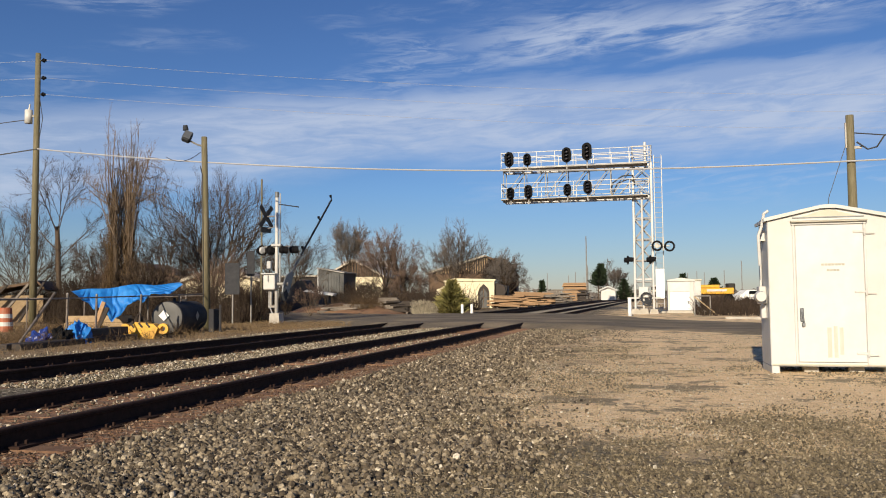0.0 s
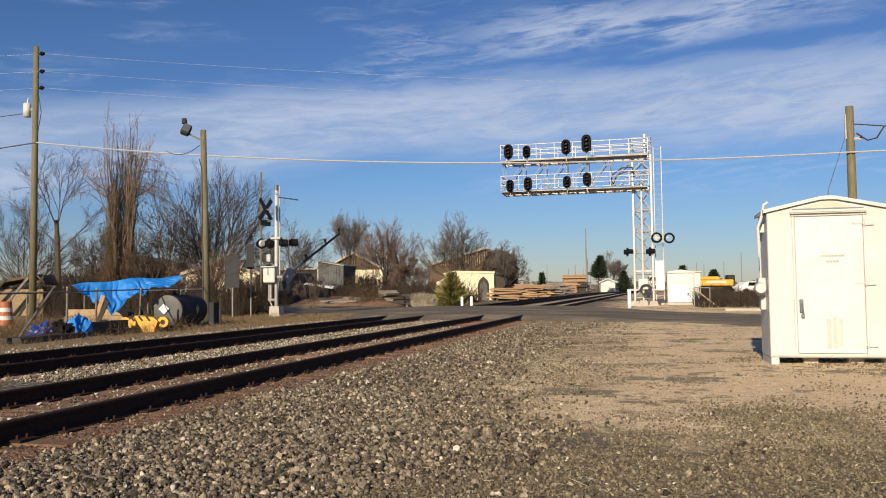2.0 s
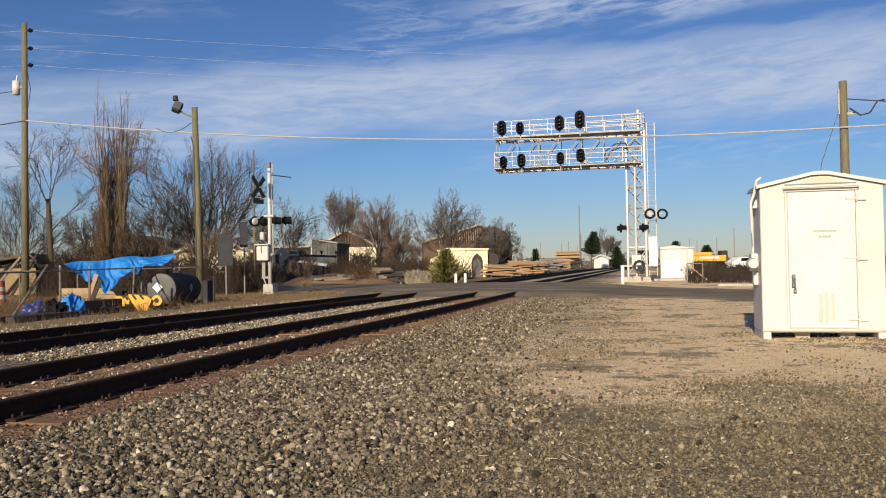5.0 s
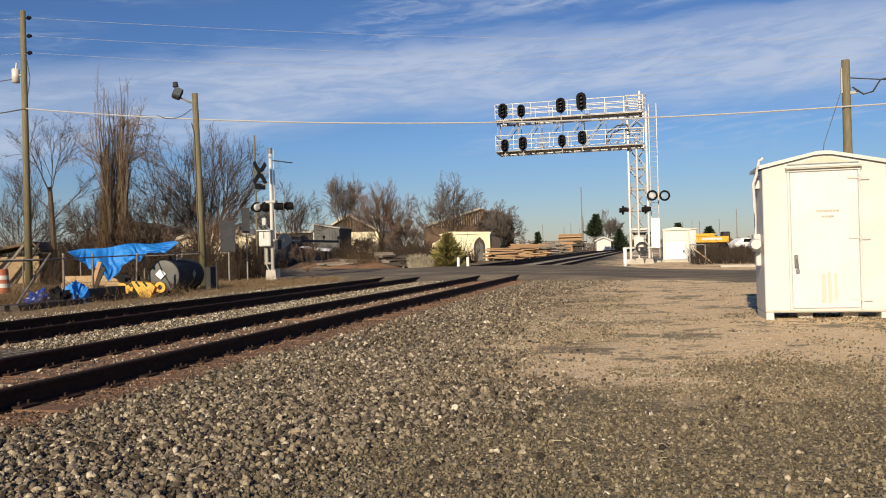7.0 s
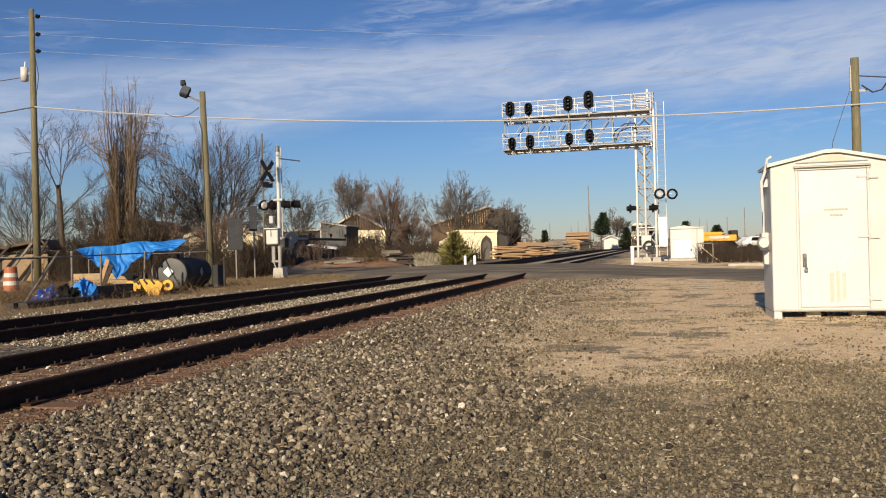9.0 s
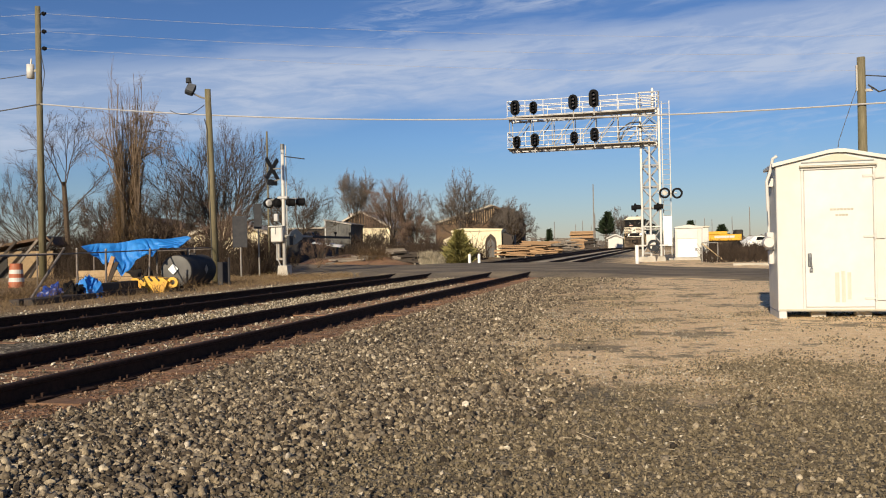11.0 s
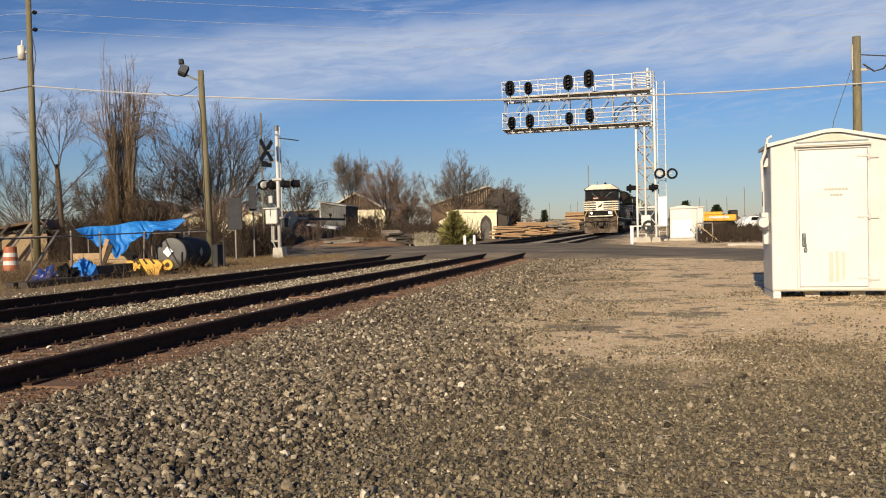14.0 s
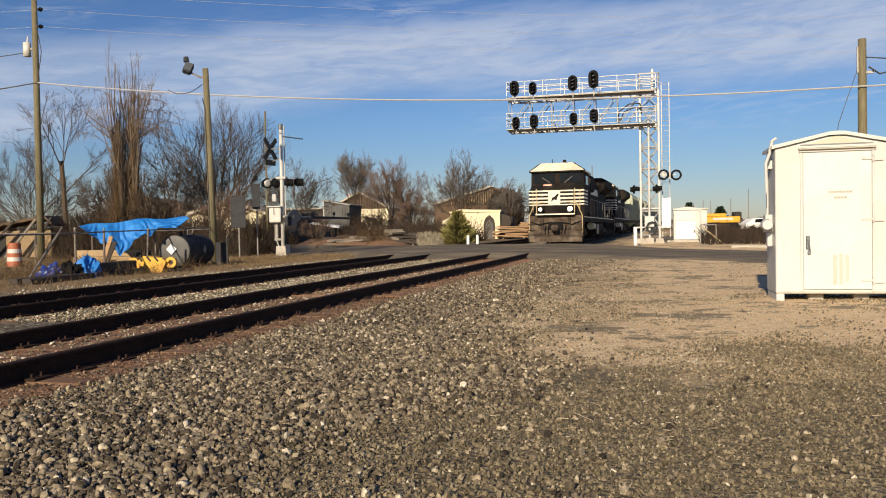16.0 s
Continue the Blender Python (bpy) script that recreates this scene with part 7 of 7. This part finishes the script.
    for s in (-1, 1):
        part("roof_edge", Shape().path([Vector((s * 1.55, 1.10, 4.06)), Vector((s * 1.50, 1.10, 4.12)), Vector((s * 0.93, 1.11, 4.49))], 0.022), LOCO_BLACK, cb)
        part("grab_iron", Shape().path([Vector((s * 1.30, 0.72, 1.75)), Vector((s * 1.30, 0.66, 1.85)), Vector((s * 1.30, 0.66, 2.85)), Vector((s * 1.30, 0.72, 2.95))], 0.02), HANDRAIL, cb)
    part("nose_brow", Shape().prism([(-1.50, 2.98), (1.50, 2.98), (1.42, 3.20), (1.15, 3.36), (-1.15, 3.36), (-1.42, 3.20)], "y", 1.0, 1.22), LOCO_BLACK, cb, "rounded black brow above the nose")
    part("centre_post", Shape().box((0, 1.21, 3.5), (0.16, 0.04, 1.0)), LOCO_BLACK, cb)
    part("wiper", Shape().tube((0.4, 1.20, 3.40), (0.85, 1.20, 3.75), 0.015, n=5).tube((-0.4, 1.20, 3.40), (-0.85, 1.20, 3.70), 0.015, n=5), GALV_DULL, cb)
    part("horn", Shape().tube((0.3, 2.6, 4.62), (0.3, 2.1, 4.66), 0.05, 0.10, 10).box((0.3, 2.6, 4.56), (0.3, 0.2, 0.12)), LOCO_BLACK, cb)
    part("antenna", Shape().tube((-0.5, 2.8, 4.5), (-0.5, 2.8, 4.85), 0.02), LOCO_BLACK, cb)
    part("mirror", Shape().box((1.68, 2.0, 3.5), (0.16, 0.05, 0.3), ch=0.01), LOCO_BLACK, cb)
    # long hood
    hood = [(-0.95, 1.5), (0.95, 1.5), (0.95, 3.80), (0.70, 4.15), (-0.70, 4.15), (-0.95, 3.80)]
    hd = part("long_hood", Shape().prism(hood, "y", 4.3, L - 1.2), LOCO_BLACK, g)
    part("blower_housing", Shape().box((0.0, 6.2, 3.55), (2.9, 2.6, 1.0), ch=0.10), LOCO_BLACK, hd)
    part("radiator", Shape().prism([(-1.0, 3.35), (1.0, 3.35), (1.52, 3.75), (1.52, 4.25), (1.2, 4.42), (-1.2, 4.42), (-1.52, 4.25), (-1.52, 3.75)], "y", L - 7.0, L - 1.6), LOCO_BLACK, hd)
    part("exhaust_stack", Shape().box((0, 10.0, 4.28), (0.5, 1.0, 0.36), ch=0.04), LOCO_UNDER, hd)
    for i in range(9):
        part("hood_door", Shape().box((0.955, 8.3 + i * 0.75, 2.55), (0.03, 0.66, 1.7), ch=0.01), LOCO_BLACK, hd)
    part("name_bar", Shape().box((0.978, 12.0, 3.25), (0.008, 4.6, 0.42)), LOCO_WHITE, hd, "off-white lettering bar")
    for s in (-1, 1):
        for i in range(9):
            part("stanchion", Shape().tube((s * 1.47, 4.9 + i * 1.9, 1.5), (s * 1.47, 4.9 + i * 1.9, 2.55), 0.02, n=6), GALV_DULL, g)
        part("side_handrail", Shape().tube((s * 1.47, 4.7, 2.55), (s * 1.47, L - 1.0, 2.55), 0.02, n=6), GALV_DULL, g)
    for k, (y, h) in enumerate(((4.9, 0.9), (5.8, 1.1), (6.7, 0.9))):
        part("battery_box", Shape().box((1.18, y, 1.6 + h / 2), (0.55, 0.82, h), ch=0.03), LOCO_UNDER, g, "dusty grey equipment box")
    for i in range(12):
        part("radiator_slat", Shape().box((1.0, 7.7 + i * 0.11, 3.2), (0.10, 0.05, 0.7)), LOCO_UNDER, hd)
    part("fuel_panel", Shape().box((1.42, 9.5, 0.75), (0.03, 1.4, 0.62), ch=0.01), GALV_DULL, g, "grey panel on the fuel tank")
    part("fuel_tank", Shape().prism([(-1.35, 1.15), (1.35, 1.15), (1.40, 0.65), (1.05, 0.25), (-1.05, 0.25), (-1.40, 0.65)], "y", 8.0, 14.2), LOCO_BLACK, g)
    part("air_reservoir", Shape().tube((1.25, 6.6, 0.95), (1.25, 7.9, 0.95), 0.22, n=14), LOCO_WHITE, g)
    for yc in (4.1, L - 4.1):
        build_truck(g, yc, (-1.75, 0.0, 1.75), 0.52, 2.4)
    return g


def build_hopper():
    c = thing("hopper_car", "pale green covered hopper car with ribbed dirty sides", "freight car", group="train")
    L = 15.4
    body = [(-1.5, 1.35), (1.5, 1.35), (1.56, 3.9), (1.35, 4.25), (-1.35, 4.25), (-1.56, 3.9)]
    part("body", Shape().prism(body, "y", 1.0, L - 1.0), HOPPER_PAINT, c)
    for i in range(13):
        for s in (-1, 1):
            part("rib", Shape().box((s * 1.55, 1.2 + i * (L - 2.4) / 12, 2.6), (0.10, 0.12, 2.5), ch=0.01), HOPPER_PAINT, c)
    part("roof_walk", Shape().box((0, L / 2, 4.33), (0.6, L - 1.6, 0.05)), GALV, c)
    part("sill", Shape().box((0, L / 2, 1.2), (2.9, L - 0.6, 0.26), ch=0.02), LOCO_UNDER, c)
    for y in (4.6, 7.7, 10.8):
        part("discharge_hopper", Shape().add([(-1.3, y - 1.4, 1.1), (1.3, y - 1.4, 1.1), (1.3, y + 1.4, 1.1), (-1.3, y + 1.4, 1.1), (-0.4, y - 0.3, 0.35), (0.4, y - 0.3, 0.35), (0.4, y + 0.3, 0.35), (-0.4, y + 0.3, 0.35)], [(0, 1, 2, 3), (4, 5, 6, 7), (0, 1, 5, 4), (1, 2, 6, 5), (2, 3, 7, 6), (3, 0, 4, 7)]), HOPPER_PAINT, c)
    part("end_ladder", Shape().path([Vector((1.35, 0.95, 1.3)), Vector((1.35, 0.95, 4.1))], 0.03).path([Vector((0.95, 0.95, 1.3)), Vector((0.95, 0.95, 4.1))], 0.03), GALV, c)
    for y in (1.9, L - 1.9):
        build_truck(c, y, (-0.89, 0.89), 0.46, 1.35)
    return c


LOCO = build_locomotive(True, "black diesel locomotive with white nose bands and lit ditch lights")
LOCO_TWO = build_locomotive(False, "dirty black trailing diesel locomotive")
HOPPER = build_hopper()
TRAIN = [(LOCO, 0.0), (LOCO_TWO, 22.4), (HOPPER, 45.0)] + [(copy_thing(HOPPER, pose(0, 0, 0)), 45.0 + 15.6 * k) for k in range(1, 7)]


# ---------------------------------------------------------------- loose stones
def stones(name, seed, n, place, lo, hi, mat, label, coarse=True, worn=False):
    """Broken stones lying on the ground, joined; place(r) gives x, y or None."""
    r = np.random.RandomState(seed)
    rnd = random.Random(seed)
    pts = []
    while len(pts) < n:
        q = place(rnd)
        if q:
            pts.append((q[0], q[1], ground_z(*q)))
    pts = np.array(pts)
    if coarse:
        t = (1 + 5 ** 0.5) / 2
        bv = np.array([(-1, t, 0), (1, t, 0), (-1, -t, 0), (1, -t, 0), (0, -1, t), (0, 1, t), (0, -1, -t), (0, 1, -t), (t, 0, -1), (t, 0, 1), (-t, 0, -1), (-t, 0, 1)]) / 1.9
        bf = np.array([(0, 11, 5), (0, 5, 1), (0, 1, 7), (0, 7, 10), (0, 10, 11), (1, 5, 9), (5, 11, 4), (11, 10, 2), (10, 7, 6), (7, 1, 8), (3, 9, 4), (3, 4, 2), (3, 2, 6), (3, 6, 8), (3, 8, 9), (4, 9, 5), (2, 4, 11), (6, 2, 10), (8, 6, 7), (9, 8, 1)])
    else:
        bv = np.array([(1, 0, 0), (-1, 0, 0), (0, 1, 0), (0, -1, 0), (0, 0, 1), (0, 0, -1)], float)
        bf = np.array([(0, 2, 4), (2, 1, 4), (1, 3, 4), (3, 0, 4), (2, 0, 5), (1, 2, 5), (3, 1, 5), (0, 3, 5)])
    k = len(bv)
    v = bv[None] * (1 + r.uniform(-0.33, 0.33, (n, k, 1))) * r.uniform(0.45, 1.25, (n, 1, 3)) * (lo + (hi - lo) * r.rand(n, 1, 1) ** 1.8)
    # random turns
    q = r.normal(size=(n, 4))
    q /= np.linalg.norm(q, axis=1, keepdims=True)
    w, x, y, z = q.T
    R = np.stack([1 - 2 * (y * y + z * z), 2 * (x * y - z * w), 2 * (x * z + y * w), 2 * (x * y + z * w), 1 - 2 * (x * x + z * z), 2 * (y * z - x * w), 2 * (x * z - y * w), 2 * (y * z + x * w), 1 - 2 * (x * x + y * y)], 1).reshape(n, 3, 3)
    v = np.einsum("nij,nkj->nki", R, v)
    size = np.abs(v[:, :, 2]).max(1)
    v += pts[:, None, :] + np.stack([np.zeros(n), np.zeros(n), size * r.uniform(0.05, 0.8, n)], 1)[:, None, :]
    f = (bf[None] + (np.arange(n) * k)[:, None, None]).reshape(-1, 3)
    tagged(new(name, raw_mesh(name, v.reshape(-1, 3), f, mat, worn)), label, "gravel", kind="stuff")


def build_stones():
    def near_ballast(rn):
        x, y = rn.uniform(-4.15, 0.8), rn.uniform(1.0, 9.0)
        if y < 1.0 + rn.random() * 0.9 or x < -3.7 - 0.45 * rn.random():
            return None
        edge = -1.3 + 1.8 * noise.noise(Vector((x * 0.5, y * 0.5, 7))) - 0.05 * y
        return (x, y) if x < edge + rn.gauss(0, 0.4) or (rn.random() < 0.05 and bare(x, y) < 0) else None

    def mid_ballast(rn):
        x, y = -4.0 + 3.6 * rn.random() ** 1.2, rn.uniform(7.5, 29.5)
        return (x, y) if x < -1.6 + 1.2 * noise.noise(Vector((x * 0.5, y * 0.4, 7))) or rn.random() < 0.12 else None

    def between(rn):
        if rn.random() < 0.68:
            return rn.uniform(-8.35, -6.35), 9 + 22 * rn.random() ** 1.3
        if rn.random() < 0.35:
            return rn.uniform(-6.0, -4.85), rn.uniform(5.5, 25)
        return rn.uniform(-12.6, -10.3), rn.uniform(13, 31)

    def bare(x, y):
        """Above zero where the tan dirt lies free of gravel."""
        e = y + 0.25 * x - 6.5 + 3.0 * noise.noise(Vector((x * 0.4, y * 0.4, 11))) + 1.3 * noise.noise(Vector((x * 1.5, y * 1.5, 12)))
        return min(e, 3.2 + x + 2.2 * noise.noise(Vector((x * 0.45, y * 0.35, 13))))

    def fine_right(rn):
        x, y = rn.uniform(-2.0, 3.4), rn.uniform(1.5, 13.0)
        if y < 1.5 + rn.random() or x > 2.4 + rn.random():
            return None
        return (x, y) if bare(x, y) < 0.45 + rn.gauss(0, 0.5) else None

    def patches(rn):
        x, y = rn.uniform(-2.4, 5.0), rn.uniform(7.0, 20)
        k = noise.noise(Vector((x * 0.55, y * 0.55, 21))) + 0.5 * noise.noise(Vector((x * 1.9, y * 1.9, 22)))
        return (x, y) if k > 0.20 - 0.10 * (x < -0.8) + rn.gauss(0, 0.10) else None

    def pale_patch(rn):
        x, y = rn.uniform(-2.6, 1.4), rn.uniform(5.8, 14.0)
        k = noise.noise(Vector((x * 0.7, y * 0.5, 41))) + 0.5 * noise.noise(Vector((x * 2.3, y * 2.3, 42)))
        return (x, y) if k > 0.25 * (x + 0.6) + rn.gauss(0, 0.15) else None

    def rusty(rn):
        x, y = rn.uniform(-4.6, -3.2), rn.uniform(1.6, 22.0)
        return (x, y) if x < -3.75 + 0.9 * noise.noise(Vector((x * 0.8, y * 0.6, 31))) + rn.gauss(0, 0.2) else None

    def dirt(rn):
        return rn.uniform(-2.2, 5.5), rn.uniform(7.5, 27)

    stones("ballast", 1, 30000, near_ballast, 0.008, 0.026, STONE, "coarse grey and tan crushed ballast")
    stones("ballast", 11, 16000, near_ballast, 0.008, 0.026, STONE, "worn ballast stones with rounded edges", True, True)
    stones("ballast", 6, 36000, near_ballast, 0.006, 0.018, STONE, "small broken pieces among the coarse ballast", False)
    stones("ballast", 2, 22000, mid_ballast, 0.012, 0.032, STONE, "coarse grey and tan crushed ballast", False)
    stones("ballast", 3, 20000, between, 0.012, 0.030, STONE_PALE, "pale ballast between the tracks", False)
    stones("fine_gravel", 4, 72000, fine_right, 0.004, 0.0155, GRAVEL_FINE, "fine grey gravel", False)
    stones("fine_gravel", 7, 16000, patches, 0.006, 0.017, GRAVEL_FINE, "patches of grey gravel on the dirt", False)
    stones("scattered_stones", 5, 7000, dirt, 0.005, 0.018, STONE_PALE, "small stones scattered on tan dirt", False)

    stones("fine_gravel", 9, 14000, pale_patch, 0.004, 0.013, STONE_PALE, "pale small gravel strewn on the dirt", False)
    stones("ballast", 8, 9000, rusty, 0.005, 0.016, STONE_RUST, "rust-stained ballast along the near rail", False)

    # dry stalks lying about
    rnd = random.Random(31)
    segs = []
    for i in range(75):
        x, y = rnd.uniform(-2.5, 3.2), rnd.uniform(3.2, 11)
        a, ln = rnd.uniform(0, 6.28), rnd.uniform(0.02, 0.10) * (3.0 if rnd.random() < 0.06 else 1)
        z = ground_z(x, y) + 0.016
        segs.append(((x, y, z), (x + math.cos(a) * ln, y + math.sin(a) * ln, z + rnd.uniform(-0.006, 0.012)), 0.0022, 0.0014))
    tagged(new("dry_stalks", sticks_mesh("dry_stalks", segs, DRY_STALK, 4)), "thin pale dry stalks lying on the gravel", "straw", kind="stuff")


build_stones()


# ---------------------------------------------------------------- pieces of the tracks
build_ties(TRACK_A, -5.42, 76)
build_ties(TRACK_B, -9.30, 76)


# ---------------------------------------------------------------- what moves
GATE = [(0.0, 38.6), (0.5, 33.3), (1.0, 28.0), (1.5, 23.6), (2.0, 19.6), (2.5, 16.0), (3.0, 12.0), (3.5, 7.6), (4.0, 3.6), (4.5, 0.6), (5.0, 0.0), (16.0, 0.0)]


def motions():
    walk(GATE_ARM, [(t, pose(0.42, 0.0, 1.74, a, 0, 0)) for t, a in GATE])
    for ob, back in TRAIN:
        rows = []
        for k in range(17):
            y = 45.0 + 15.0 * (16 - k) + back
            x = -5.42 + bend(y)
            turn = -math.degrees(math.atan2(bend(y + 15) - bend(y), 15))
            rows.append((float(k), pose(x, y, RAIL_Z + rise(y), 0, 0, turn)))
        walk(ob, rows)


motions()
